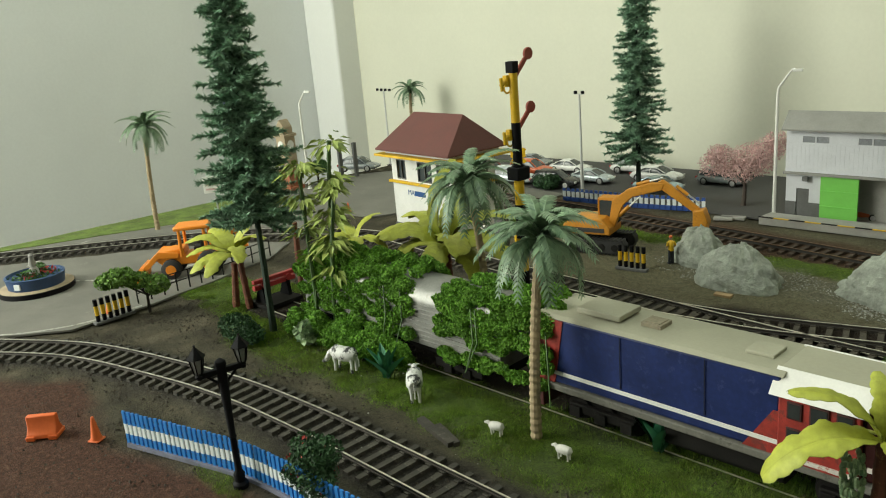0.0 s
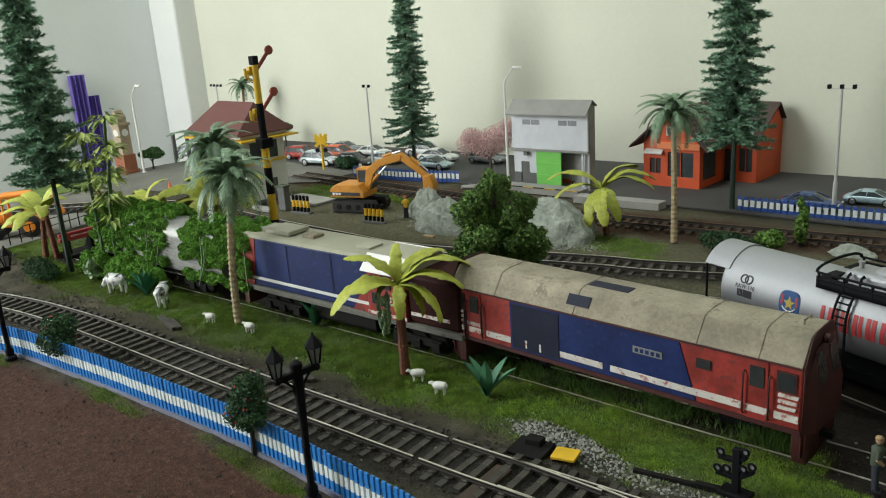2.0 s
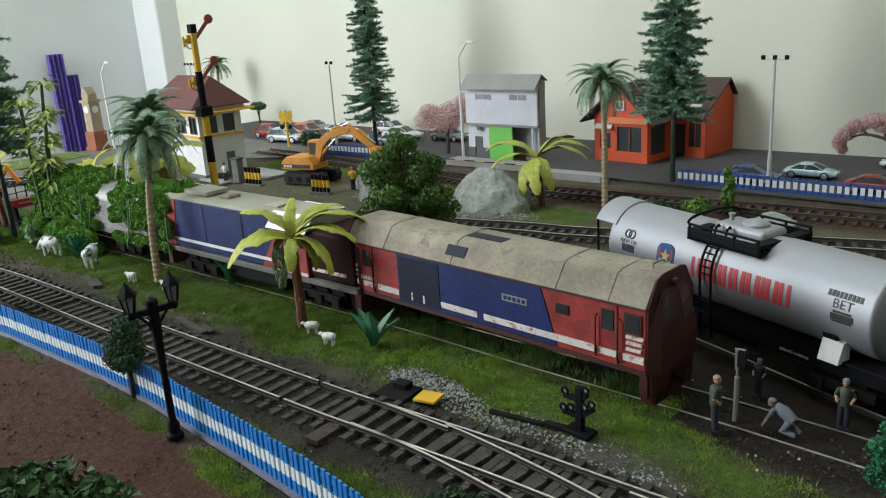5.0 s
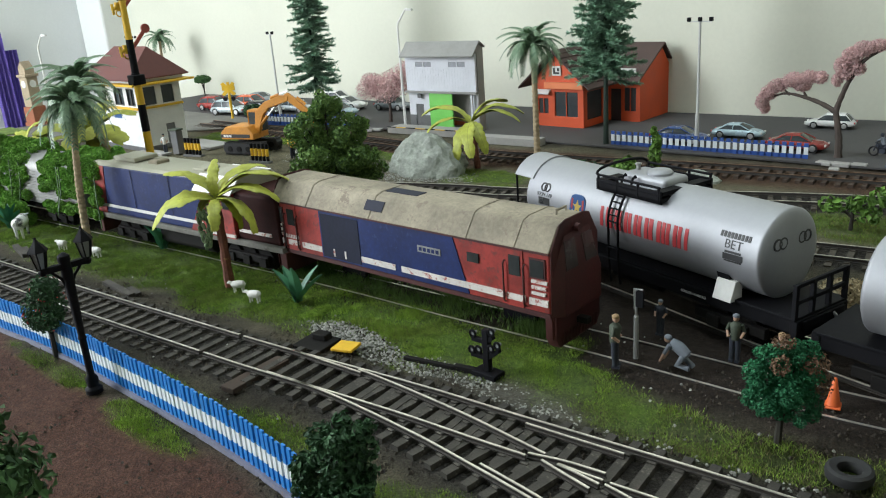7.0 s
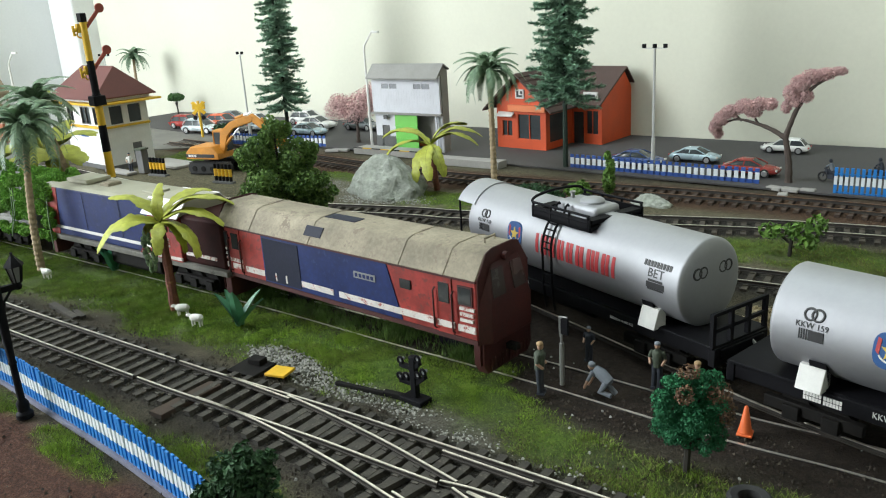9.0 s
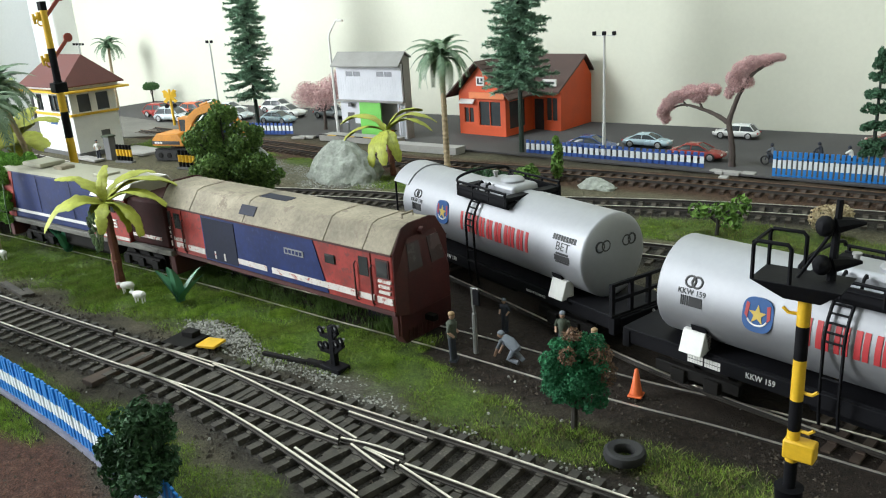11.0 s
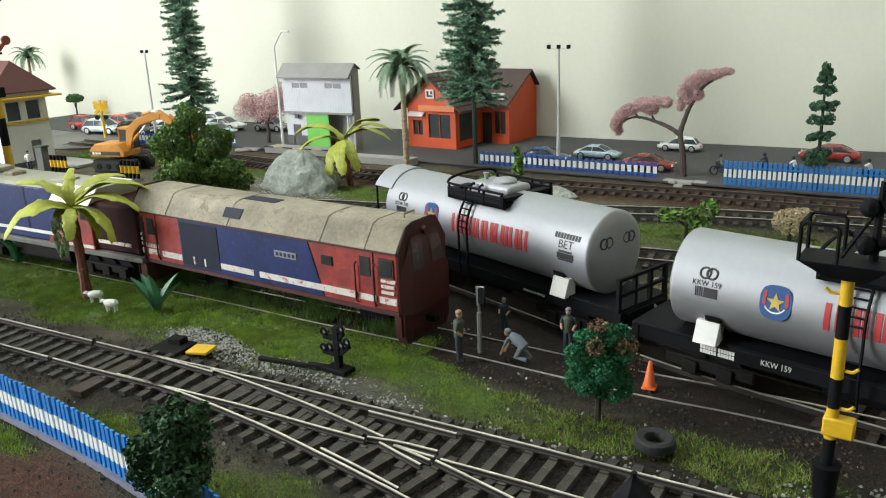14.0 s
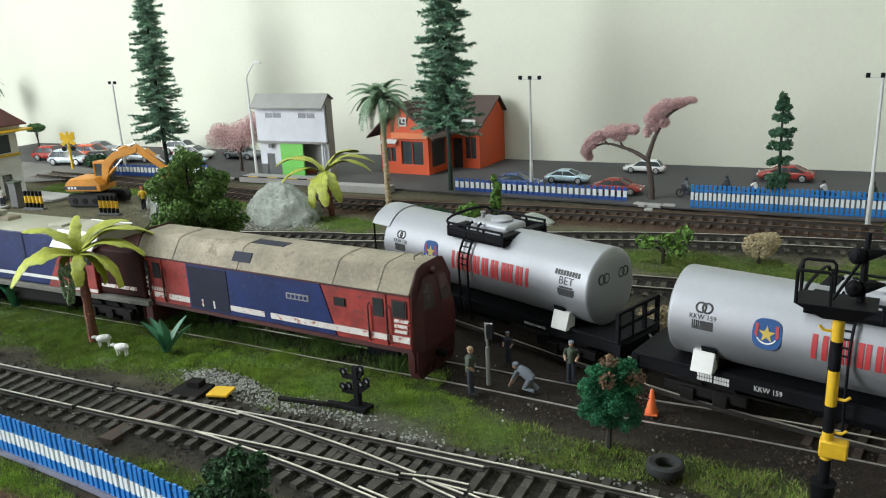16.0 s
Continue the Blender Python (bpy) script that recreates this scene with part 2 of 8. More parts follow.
def fractal(P, cell, seed, octaves=3):
    """Smooth value noise on the plane, about -1 to 1."""
    g = np.random.RandomState(seed)
    out, amp = np.zeros(len(P)), 1.0
    for _ in range(octaves):
        T = g.rand(64, 64) * 2 - 1
        q = P / cell
        i = np.floor(q).astype(int)
        f = q - i
        f = f * f * (3 - 2 * f)
        a, b = i[:, 0] % 64, i[:, 1] % 64
        a1, b1 = (a + 1) % 64, (b + 1) % 64
        out += amp * ((T[a, b] * (1 - f[:, 0]) + T[a1, b] * f[:, 0]) * (1 - f[:, 1]) + (T[a, b1] * (1 - f[:, 0]) + T[a1, b1] * f[:, 0]) * f[:, 1])
        amp, cell = amp * 0.5, cell * 0.5
    return out / 1.5


def inside(P, poly):
    x, y = P[:, 0], P[:, 1]
    r = np.zeros(len(P), bool)
    for (x0, y0), (x1, y1) in zip(poly, poly[1:] + poly[:1]):
        with np.errstate(divide="ignore", invalid="ignore"):
            r ^= ((y0 > y) != (y1 > y)) & (x < (x1 - x0) * (y - y0) / (y1 - y0 + 1e-12) + x0)
    return r


def region(P, poly, soft, wob, seed):
    """1 inside poly, 0 outside, over an uneven edge soft wide."""
    d = line_distance(P, poly + poly[:1], 0)
    d = np.where(inside(P, poly), d, -d) + fractal(P, 28, seed) * wob
    return np.clip(d / soft + 0.5, 0, 1)


def blob(P, x, y, rx, ry, seed, wob=0.35):
    r = np.sqrt(((P[:, 0] - x) / rx) ** 2 + ((P[:, 1] - y) / ry) ** 2)
    return np.clip((1 - r + fractal(P, 14, seed) * wob) / 0.3, 0, 1)


def zones(P):
    """What covers the ground at the points P: weights of grass, gravel, red earth and sand."""
    tr = np.minimum.reduce([line_distance(P, l) for l in LINES])
    grass = region(P, [(-470, 240), (-380, 211), (-290, 221), (-150, 233), (-30, 242), (60, 251), (120, 252), (150, 256), (150, 266), (120, 274), (98, 285), (0, 284), (-120, 276), (-300, 256), (-350, 246), (-440, 275), (-480, 262)], 22, 12, 3)
    grass = np.maximum(grass, 0.8 * region(P, [(-340, 216), (-30, 244), (60, 268), (60, 284), (-80, 276), (-200, 262), (-380, 244)], 8, 6, 4))
    for x, y, rx, ry, s in ((165, 257, 50, 15, 5), (222, 264, 26, 14, 6), (-265, 143, 20, 5, 7), (-165, 159, 34, 5, 8), (-60, 166, 40, 5, 9), (20, 165, 30, 6, 9), (95, 180, 26, 12, 10), (0, 183, 40, 7, 60), (62, 186, 44, 8, 61), (135, 184, 40, 12, 62), (-120, 178, 40, 6, 63), (-480, 245, 40, 24, 11), (20, 460, 130, 14, 12), (200, 478, 120, 26, 13), (-95, 480, 40, 20, 14), (-420, 500, 50, 34, 15), (-715, 280, 24, 190, 16), (-700, 420, 40, 90, 17), (330, 500, 120, 30, 18), (70, 455, 60, 16, 19), (-190, 500, 60, 14, 20), (-372, 505, 46, 22, 64), (-300, 508, 50, 14, 65)):
        grass = np.maximum(grass, (0.42 if x > 120 and y < 300 else 0.6 if y < 170 else 0.42 if y < 200 else 0.9) * blob(P, x, y, rx, ry, s))
    gravel = np.zeros(len(P))
    for x, y, rx, ry, s in ((20, 249, 33, 9, 31), (58, 246, 26, 8, 32), (105, 247, 34, 8, 33), (160, 243, 38, 6, 34), (282, 262, 42, 13, 35), (310, 258, 60, 16, 36), (200, 244, 40, 6, 37), (-150, 470, 60, 26, 38), (-235, 470, 60, 30, 39)):
        gravel = np.maximum(gravel, blob(P, x, y, rx, ry, s) * (0.4 if x > 250 else 0.14 if x > 120 else 0.35 if x < -100 else 0.45 if x > 80 else 0.6 if x > 40 else 0.9))
    red = region(P, [(-800, -200), (-800, 60), (-560, 20), (-470, 84), (-400, 130), (-316, 122), (-248, 148), (-159, 160), (-76, 168), (52, 168), (110, 160), (300, 120), (300, -200)], 8, 5, 21)
    sand = region(P, [(-330, 425), (-230, 420), (-60, 462), (-60, 500), (-200, 505), (-330, 505)], 16, 10, 22)
    sand = np.maximum(sand, 0.8 * region(P, [(-520, 400), (-200, 372), (20, 392), (500, 420), (500, 600), (-520, 560)], 24, 16, 25))
    rust = np.clip((34 - line_distance(P, STATION)) / 10 + fractal(P, 20, 23) * 0.5, 0, 1)
    near = np.clip((tr - 13) / 5, 0, 1)
    open_ = np.minimum.reduce([line_distance(P, l) for l in LINES if l is not SIDING])
    open_ = np.where((P[:, 0] > -300) & (P[:, 0] < 105), open_, tr)
    grass = grass * np.where((P[:, 1] < 300) & (P[:, 0] > -410), np.clip(0.9 + (P[:, 0] + 70) / 120, 0.8, 1), 1)
    grass = grass * (1 - 0.85 * np.clip(gravel * 1.2, 0, 1) * (P[:, 0] < 110))
    return grass * np.clip((open_ - 15 + fractal(P, 10, 24) * 5) / 5, 0, 1), gravel * (1 - 0.7 * (1 - near)), red * near, sand, rust, tr


ZONE_CELL, ZONE_X, ZONE_Y = 3.0, -520.0, 40.0
ZONE_N = (290, 170)
zx, zy = np.meshgrid(ZONE_X + ZONE_CELL * np.arange(ZONE_N[0]), ZONE_Y + ZONE_CELL * np.arange(ZONE_N[1]), indexing="ij")
ZONE_MAP = [w.reshape(ZONE_N) for w in zones(np.c_[zx.ravel(), zy.ravel()])]


def cover_at(P, maps=None):
    """zones(), or other maps, read between the points of a fixed grid."""
    q = (P - (ZONE_X, ZONE_Y)) / ZONE_CELL
    i = np.clip(np.floor(q).astype(int), 0, (ZONE_N[0] - 2, ZONE_N[1] - 2))
    f = np.clip(q - i, 0, 1)
    a, b = i[:, 0], i[:, 1]
    return [(m[a, b] * (1 - f[:, 0]) + m[a + 1, b] * f[:, 0]) * (1 - f[:, 1]) + (m[a, b + 1] * (1 - f[:, 0]) + m[a + 1, b + 1] * f[:, 0]) * f[:, 1] for m in (maps or ZONE_MAP)]


def bed_lift(P):
    """How far dirt fills the beds of the open tracks, in millimetres; none by the sunken sidings."""
    d = np.minimum.reduce([line_distance(P, l) for l in (MAIN, BRANCH, YARD, LADDER, LOOP)])
    low = np.minimum.reduce([line_distance(P, l) for l in (SIDING, TANKLINE, STATION)])
    return 2.3 * np.clip(1 - (d - 15) / 10, 0, 1) * np.clip((low - 17) / 10, 0, 1)


LIFT_MAP = [bed_lift(np.c_[zx.ravel(), zy.ravel()]).reshape(ZONE_N)]


def build_ground():
    # a fine sheet over the layout, coarse far out
    def axis(lo, hi, step, fine):
        r = [lo]
        while r[-1] < hi:
            a = r[-1]
            r.append(a + (step if fine[0] < a < fine[1] else step * 3))
        return np.array(r)
    X, Y = axis(-760, 640, 3.0, (-520, 330)), axis(-260, 762, 3.0, (100, 520))
    gx, gy = np.meshgrid(X, Y, indexing="ij")
    P = np.c_[gx.ravel(), gy.ravel()]
    grass, gravel, red, sand, rust, tr = zones(P)
    sy = np.interp(P[:, 0], [q[0] for q in SIDING], [q[1] for q in SIDING])
    sid = np.where(P[:, 0] < 70, np.where(P[:, 1] > sy - 8, line_distance(P, SIDING) - 4, 99), line_distance(P, SIDING) + 12)
    # dark brown soil by the trains, with their shade put into the mask
    shade_soil = np.clip((40 - np.minimum(line_distance(P, TANKLINE), sid)) / 10 + fractal(P, 15, 44) * 0.5, 0, 1)
    # dim light at the right end is put into the soil colour too
    shade_soil = np.maximum(shade_soil, np.clip((P[:, 0] - 150) / 60 + fractal(P, 15, 45) * 0.4, 0, 0.95) * (P[:, 1] < 310))
    z = fractal(P, 60, 41) * 1.0 + fractal(P, 9, 42) * 0.5
    keep = np.clip((tr - 12) / 10, 0, 1)
    z = z * (0.25 + 0.75 * keep) - 1.4 + grass * 0.5 + bed_lift(P)
    z = np.where(P[:, 1] > 575, np.minimum(z, -1.2), z)
    nx, ny = len(X), len(Y)
    V = np.c_[P, z] * MM
    ii, jj = np.meshgrid(np.arange(nx - 1), np.arange(ny - 1), indexing="ij")
    k = (ii * ny + jj).ravel()
    F = np.c_[k, k + ny, k + ny + 1, k + 1]
    me = bpy.data.meshes.new("ground")
    me.from_pydata(V.tolist(), [], F.tolist())
    me.shade_smooth()
    for name, w in (("cover", np.c_[grass, gravel, red, np.ones(len(P))]), ("cover_more", np.c_[sand, rust, np.clip(1 - (tr - 14) / 8, 0, 1), np.ones(len(P))]), ("cover_shade_soil", np.c_[shade_soil, shade_soil, shade_soil, np.ones(len(P))])):
        a = me.color_attributes.new(name, "FLOAT_COLOR", "POINT")
        a.data.foreach_set("color", w.ravel())
    return me


def ground_material():
    m, nt, bs, co = start("layout_ground", 0.92, spec=0.25)
    def attr(name):
        a = nt.nodes.new("ShaderNodeAttribute")
        a.attribute_name = name
        s = nt.nodes.new("ShaderNodeSeparateColor")
        nt.links.new(a.outputs["Color"], s.inputs[0])
        return s.outputs
    grass, gravel, red = attr("cover")[:3]
    sand, rust, bed = attr("cover_more")[:3]
    n1, n2, n3 = noise_tex(nt, co, 40, 6), noise_tex(nt, co, 420, 4, 0.7), noise_tex(nt, co, 1500, 3, 0.7)
    soil = ramp(nt, n1, [(0.3, (0.048, 0.042, 0.029)), (0.55, (0.104, 0.092, 0.062)), (0.75, (0.185, 0.163, 0.11))])
    redc = ramp(nt, n2, [(0.3, (0.062, 0.028, 0.018)), (0.55, (0.110, 0.051, 0.033)), (0.75, (0.175, 0.096, 0.066))])
    grassc = ramp(nt, n2, [(0.3, (0.060, 0.115, 0.014)), (0.6, (0.13, 0.21, 0.026)), (0.8, (0.22, 0.28, 0.05))])
    gravc = ramp(nt, n2, [(0.35, (0.12, 0.115, 0.095)), (0.6, (0.25, 0.245, 0.21)), (0.75, (0.38, 0.375, 0.33))])
    sandc = ramp(nt, n2, [(0.3, (0.125, 0.112, 0.066)), (0.7, (0.26, 0.24, 0.155))])
    rustc = ramp(nt, n2, [(0.3, (0.075, 0.043, 0.027)), (0.7, (0.15, 0.09, 0.055))])
    # dark ballast, taken near black for the shadow gaps between sleepers
    bedc = ramp(nt, n2, [(0.3, (0.024, 0.022, 0.018)), (0.55, (0.050, 0.045, 0.037)), (0.75, (0.12, 0.108, 0.09))])
    c = mix(nt, sand, soil, sandc)
    c = mix(nt, bed, c, bedc)
    shade_soil = attr("cover_shade_soil")[0]
    # brown earth, deepened for the shade under the wagons
    shade_soilc = ramp(nt, n2, [(0.3, (0.016, 0.011, 0.008)), (0.6, (0.037, 0.026, 0.018)), (0.8, (0.075, 0.055, 0.038))])
    c = mix(nt, shade_soil, c, shade_soilc)
    c = mix(nt, rust, c, rustc)
    c = mix(nt, red, c, redc)
    c = mix(nt, gravel, c, gravc)
    c = mix(nt, grass, c, grassc)
    g = ramp(nt, n3, [(0.35, (0.38, 0.38, 0.38)), (0.62, (1, 1, 1))])
    c = mix(nt, 1.0, c, g, "MULTIPLY")
    nt.links.new(c, bs.inputs["Base Color"])
    bumped(nt, bs, maths(nt, "ADD", n2, maths(nt, "MULTIPLY", n3, 0.7)), 1.0, 1.6)
    return m


ground = part("ground", build_ground(), ground_material())
tagged(ground, "modelled soil with red earth, grass mats and grey gravel", "ground", "", "structure")


def slab(name, poly, z, material, label, category, thick=1.2, wob=2.0, seed=5, step=8):
    """A flat sheet with a slightly uneven edge and a real thickness."""
    loop = []
    for a, b in zip(poly, poly[1:] + poly[:1]):
        n = max(1, int(math.dist(a, b) / step))
        loop += [(a[0] + (b[0] - a[0]) * i / n, a[1] + (b[1] - a[1]) * i / n) for i in range(n)]
    L = np.array(loop, float)
    L[:, 0] += fractal(L, 17, seed) * wob
    L[:, 1] += fractal(L, 17, seed + 1) * wob
    ob = part(name, Buf().prism([tuple(p) for p in L], z - thick, z), material)
    return tagged(ob, label, category, "", "structure")


slab("road_west", [(-745, 105), (-640, 50), (-560, 68), (-512, 118), (-486, 150), (-492, 200), (-500, 240), (-520, 300), (-580, 375), (-640, 420), (-690, 420), (-745, 300)], 0.3, M_asphalt, "worn grey asphalt road with faint white lines", "road", seed=61)
slab("road_behind", [(-750, 400), (-640, 405), (-560, 420), (-540, 470), (-470, 520), (-470, 585), (-700, 600), (-750, 520)], 0.2, M_asphalt, "dusty grey asphalt road behind the signal box", "road", seed=63)
slab("plaza", [(-760, 584), (-470, 574), (-290, 583), (-110, 590), (-60, 592), (150, 600), (330, 612), (640, 640), (640, 802), (-760, 700)], 0.5, M_plaza, "dark asphalt plaza and car park", "road", wob=1.0, seed=65)

# ---- the room ----
def room():
    b = Buf().prism([(-1180, 650), (1300, 861), (1300, 960), (-1180, 960)], -700, 1700)
    tagged(part("wall_back", b, M_wall_back), "plain cream painted room wall", "wall", "", "structure")
    b = Buf().prism([(-1250, -1500), (-1000, -1500), (-1000, 900), (-1250, 900)], -700, 1700)
    tagged(part("wall_left", b, M_wall_left), "plain grey-white room wall in shade", "wall", "", "structure")
    b = Buf().box(-999.5, -925.5, 638, 700, -700, 1700)
    tagged(part("wall_pillar", b, M_pillar, bevel=3), "white painted room pillar in the corner", "pillar", "", "structure")
    tagged(part("wall_right", Buf().box(1300, 1400, -1500, 900, -700, 1700), M_wall_back), "plain cream room wall", "wall", "", "structure")
    tagged(part("wall_front", Buf().box(-1250, 1400, -1600, -1500, -700, 1700), M_wall_left), "plain grey room wall", "wall", "", "structure")
    tagged(part("ceiling", Buf().box(-1250, 1400, -1600, 900, 1700, 1760), M_pillar), "plain white ceiling", "ceiling", "", "structure")
    tagged(part("floor", Buf().box(-1250, 1400, -1600, 900, -760, -700), M_asphalt), "dark grey room floor", "floor", "", "structure")


room()
# the board that carries the layout
M_board = paint("board_wood", (0.25, 0.17, 0.10), 0.7)
tagged(part("table_board", Buf().box(-762, 642, -262, 802, -30, -4), M_board, bevel=1), "wooden baseboard under the layout", "table", "", "structure")
tagged(part("table_leg", Buf().box(-740, -690, -230, -180, -700, -30).box(560, 610, -230, -180, -700, -30).box(-740, -690, 560, 600, -700, -30).box(560, 610, 560, 600, -700, -30), M_board), "wooden legs of the baseboard", "table leg", "", "structure")


# ---- tracks ----
def frames_along(line, step):
    L = smooth_line(line, step)
    T = np.gradient(L, axis=0)
    T /= np.linalg.norm(T, axis=1)[:, None]
    return L, T


def rail_bar(line, off, z0, height=2.6, head=0.6, foot=1.4, lo=0.0, hi=1.0):
    """One rail: a web with foot and head, off to the side of the centre line."""
    L, T = frames_along(line, 2.5)
    a, b = int(lo * (len(L) - 1)), int(hi * (len(L) - 1)) + 1
    L, T = L[a:b], T[a:b]
    N = np.c_[-T[:, 1], T[:, 0]]
    prof = [(-foot / 2, 0), (-foot / 2, 0.4), (-0.3, 0.6), (-0.3, height - 0.8), (-head / 2, height - 0.6), (-head / 2, height), (head / 2, height), (head / 2, height - 0.6), (0.3, height - 0.8), (0.3, 0.6), (foot / 2, 0.4), (foot / 2, 0)]
    n = len(prof)
    web, top = Buf(), Buf()
    vs = [(L[i, 0] + N[i, 0] * (off + o), L[i, 1] + N[i, 1] * (off + o), z0 + h) for i in range(len(L)) for o, h in prof]
    fs = [(i * n + j, i * n + (j + 1) % n, (i + 1) * n + (j + 1) % n, (i + 1) * n + j) for i in range(len(L) - 1) for j in range(n) if j != 5]
    web.add(vs, fs + [tuple(range(n)), tuple(range(len(vs) - n, len(vs)))])
    h = head / 2 + 0.03
    vs = [(L[i, 0] + N[i, 0] * (off + o), L[i, 1] + N[i, 1] * (off + o), z0 + height + z) for i in range(len(L)) for o, z in ((-h, -0.25), (-h, 0.05), (h, 0.05), (h, -0.25))]
    fs = [(i * 4 + j, i * 4 + j + 1, (i + 1) * 4 + j + 1, (i + 1) * 4 + j) for i in range(len(L) - 1) for j in range(3)]
    top.add(vs, fs)
    return web, top


def sleeper_mesh(name, length, material):
    b = Buf().prism([(-1.55, 0), (1.55, 0), (1.35, 1.7), (-1.35, 1.7)], -length / 2, length / 2, "y")
    for s in (-8.6, 8.6):
        b.box(-1.2, 1.2, s - 2.0, s - 1.0, 1.7, 2.2).box(-1.2, 1.2, s + 1.0, s + 2.0, 1.7, 2.2)
    me = b.mesh(name, 0)
    me.materials.append(material)
    return me


def share(line, x):
    """How far along a line, from 0 to 1, its x is reached."""
    L = smooth_line(line, 2)
    return float(np.argmax(L[:, 0] >= x)) / (len(L) - 1)


def track(name, line, label, height=1.7, rails=((-8.6, 0, 1), (8.6, 0, 1)), length=30, step=7.3, mat=None, top=None, pieces=(-9999, 9999), z0=1.1, skip=None):
    root = thing(name, 0, 0, 0, 0, label, "railway track", "railway tracks")
    mat, top = mat or M_sleeper, top or M_rail_top
    for off, lo, hi in rails:
        web, head = rail_bar(line, off, z0 + 1.7, height, lo=lo, hi=hi)
        r = part("rail", web, M_rail_web, root)
        part("rail_head", head, top, r, "bright worn rail head" if top is M_rail_top else "rusty rail head")
    L, T = frames_along(line, step)
    me = sleeper_mesh("sleeper", length, mat)
    rest, base = Buf(), Buf()
    base.prism([(-1.55, 0), (1.55, 0), (1.35, 1.7), (-1.35, 1.7)], -length / 2, length / 2, "y")
    for i, (p, t) in enumerate(zip(L, T)):
        if skip and skip(p):
            continue
        a = math.degrees(math.atan2(t[1], t[0])) + rnd.uniform(-1.5, 1.5)
        z = z0 + rnd.uniform(-0.35, 0.1) - (1.0 if name == "main_track" and -190 < p[0] < 8 else 0)
        if pieces and pieces[0] < p[0] < pieces[1]:
            ob = new("sleeper", me)
            ob.parent = root
            ob.matrix_basis = pose(p[0] * MM, p[1] * MM, z * MM, 0, 0, a)
        else:
            rest.add(base.v, base.f, at(p[0], p[1], z, 0, 0, a))
    if rest.v:
        tagged(part("sleeper_rest", rest, mat, root), "", "", "", "stuff")
    return root


track("main_track", MAIN, "curved model track with dark sleepers and bright rails", rails=((8.6, 0, share(MAIN, -6)), (8.6, share(MAIN, -4.4), 1), (-8.6, 0, share(MAIN, -8)), (-8.6, share(MAIN, -6.4), share(MAIN, 131)), (-8.6, share(MAIN, 156), 1)), pieces=(-480, 240))
track("branch_track", BRANCH, "turnout branch track leaving the main line", rails=((-8.6, share(BRANCH, 28), 1), (8.6, share(BRANCH, 56), share(BRANCH, 136)), (8.6, share(BRANCH, 156), 1)), pieces=(60, 240), length=30, skip=lambda p: p[0] < 60)
for pts in ([(122, 229.2), (138, 230.4), (153, 231.6)], [(124, 205.4), (140, 203.4), (155, 201.0)], [(131.5, 217.0), (142, 219.6), (153.5, 221.0)], [(136.5, 216.4), (145, 214.6), (153.5, 213.0)], [(141, 217.4), (148, 217.6), (154.5, 218.0)], [(141, 217.2), (148, 216.7), (154.5, 216.0)], [(22, 221.6), (40, 222.6), (57, 223.6)]):
    gr = thing("guard_rail", 0, 0, 0, 0, "short bright check rail inside the turnout", "rail", "check rails")
    w_, h_ = rail_bar(pts, 0, 2.8, 1.7)
    part("rail", w_, M_rail_web, gr)
    part("rail_head", h_, M_rail_top, gr)
for bx, by, bl, ba in ((22, 205, 26, 95),):
    lone("timber_board", Buf().box(-bl / 2, bl / 2, -3.2, 3.2, -1.8, 0.3), M_sleeper_brown, "dark timber board at the turnout blades", "board", "turnout boards", x=bx, y=by, z=2.2, rz=ba, bevel=0.25)
track("siding_track", SIDING, "overgrown siding track with dull rails", height=1.6, mat=M_sleeper_brown, skip=lambda p: -300 < p[0] < 224, z0=-3.9)
track("tank_wagon_track", TANKLINE, "dark siding track under the tank wagons", mat=M_sleeper_brown, height=1.8, z0=-2.4, skip=lambda p: 60 < p[0] < 236)
track("yard_track", YARD, "yard track behind the locomotives", mat=M_sleeper_dusty, height=2.0, z0=0.4)
track("ladder_track", LADDER, "yard ladder track curving towards the station", mat=M_sleeper_dusty, height=2.0, z0=0.4)
track("loop_track", LOOP, "outer loop track along the board edge", z0=1.2)
track("station_track", STATION, "rusty brown track along the station platform", mat=M_sleeper_brown, top=M_rail_rust, height=2.0, z0=-1.2)

# ---- rolling stock ----
M_blue = paint("navy_loco_paint", (0.010, 0.023, 0.115), 0.5, var=0.35, scale=110, fine=500, wear=(0.024, 0.036, 0.12), wear_at=0.58, spec=0.35)
M_red = paint("red_loco_paint", (0.34, 0.034, 0.025), 0.5, var=0.4, scale=110, fine=500, wear=(0.15, 0.03, 0.024), wear_at=0.54)
M_maroon = paint("maroon_loco_paint", (0.062, 0.011, 0.010), 0.6, var=0.45, scale=60)
M_roof = paint("weathered_khaki_roof", (0.32, 0.28, 0.205), 0.8, var=0.36, scale=60, fine=700, wear=(0.20, 0.165, 0.125), wear_at=0.55)
M_roof1 = paint("khaki_roof", (0.36, 0.35, 0.27), 0.7, var=0.1, scale=45)
M_whitepaint = paint("white_paint", (0.74, 0.73, 0.70), 0.5, var=0.1, scale=80)
M_stripe = paint("worn_white_stripe", (0.66, 0.62, 0.58), 0.6, var=0.15, scale=150, wear=(0.33, 0.09, 0.07), wear_at=0.53)
M_black = paint("black_plastic", (0.007, 0.007, 0.009), 0.65, var=0.3, scale=150, spec=0.13)
M_under = paint("dusty_black_underframe", (0.013, 0.012, 0.011), 0.75, var=0.35, scale=120, spec=0.15)
M_glass = paint("dark_cab_glass", (0.035, 0.04, 0.04), 0.12, var=0.2, scale=100, bump=0)
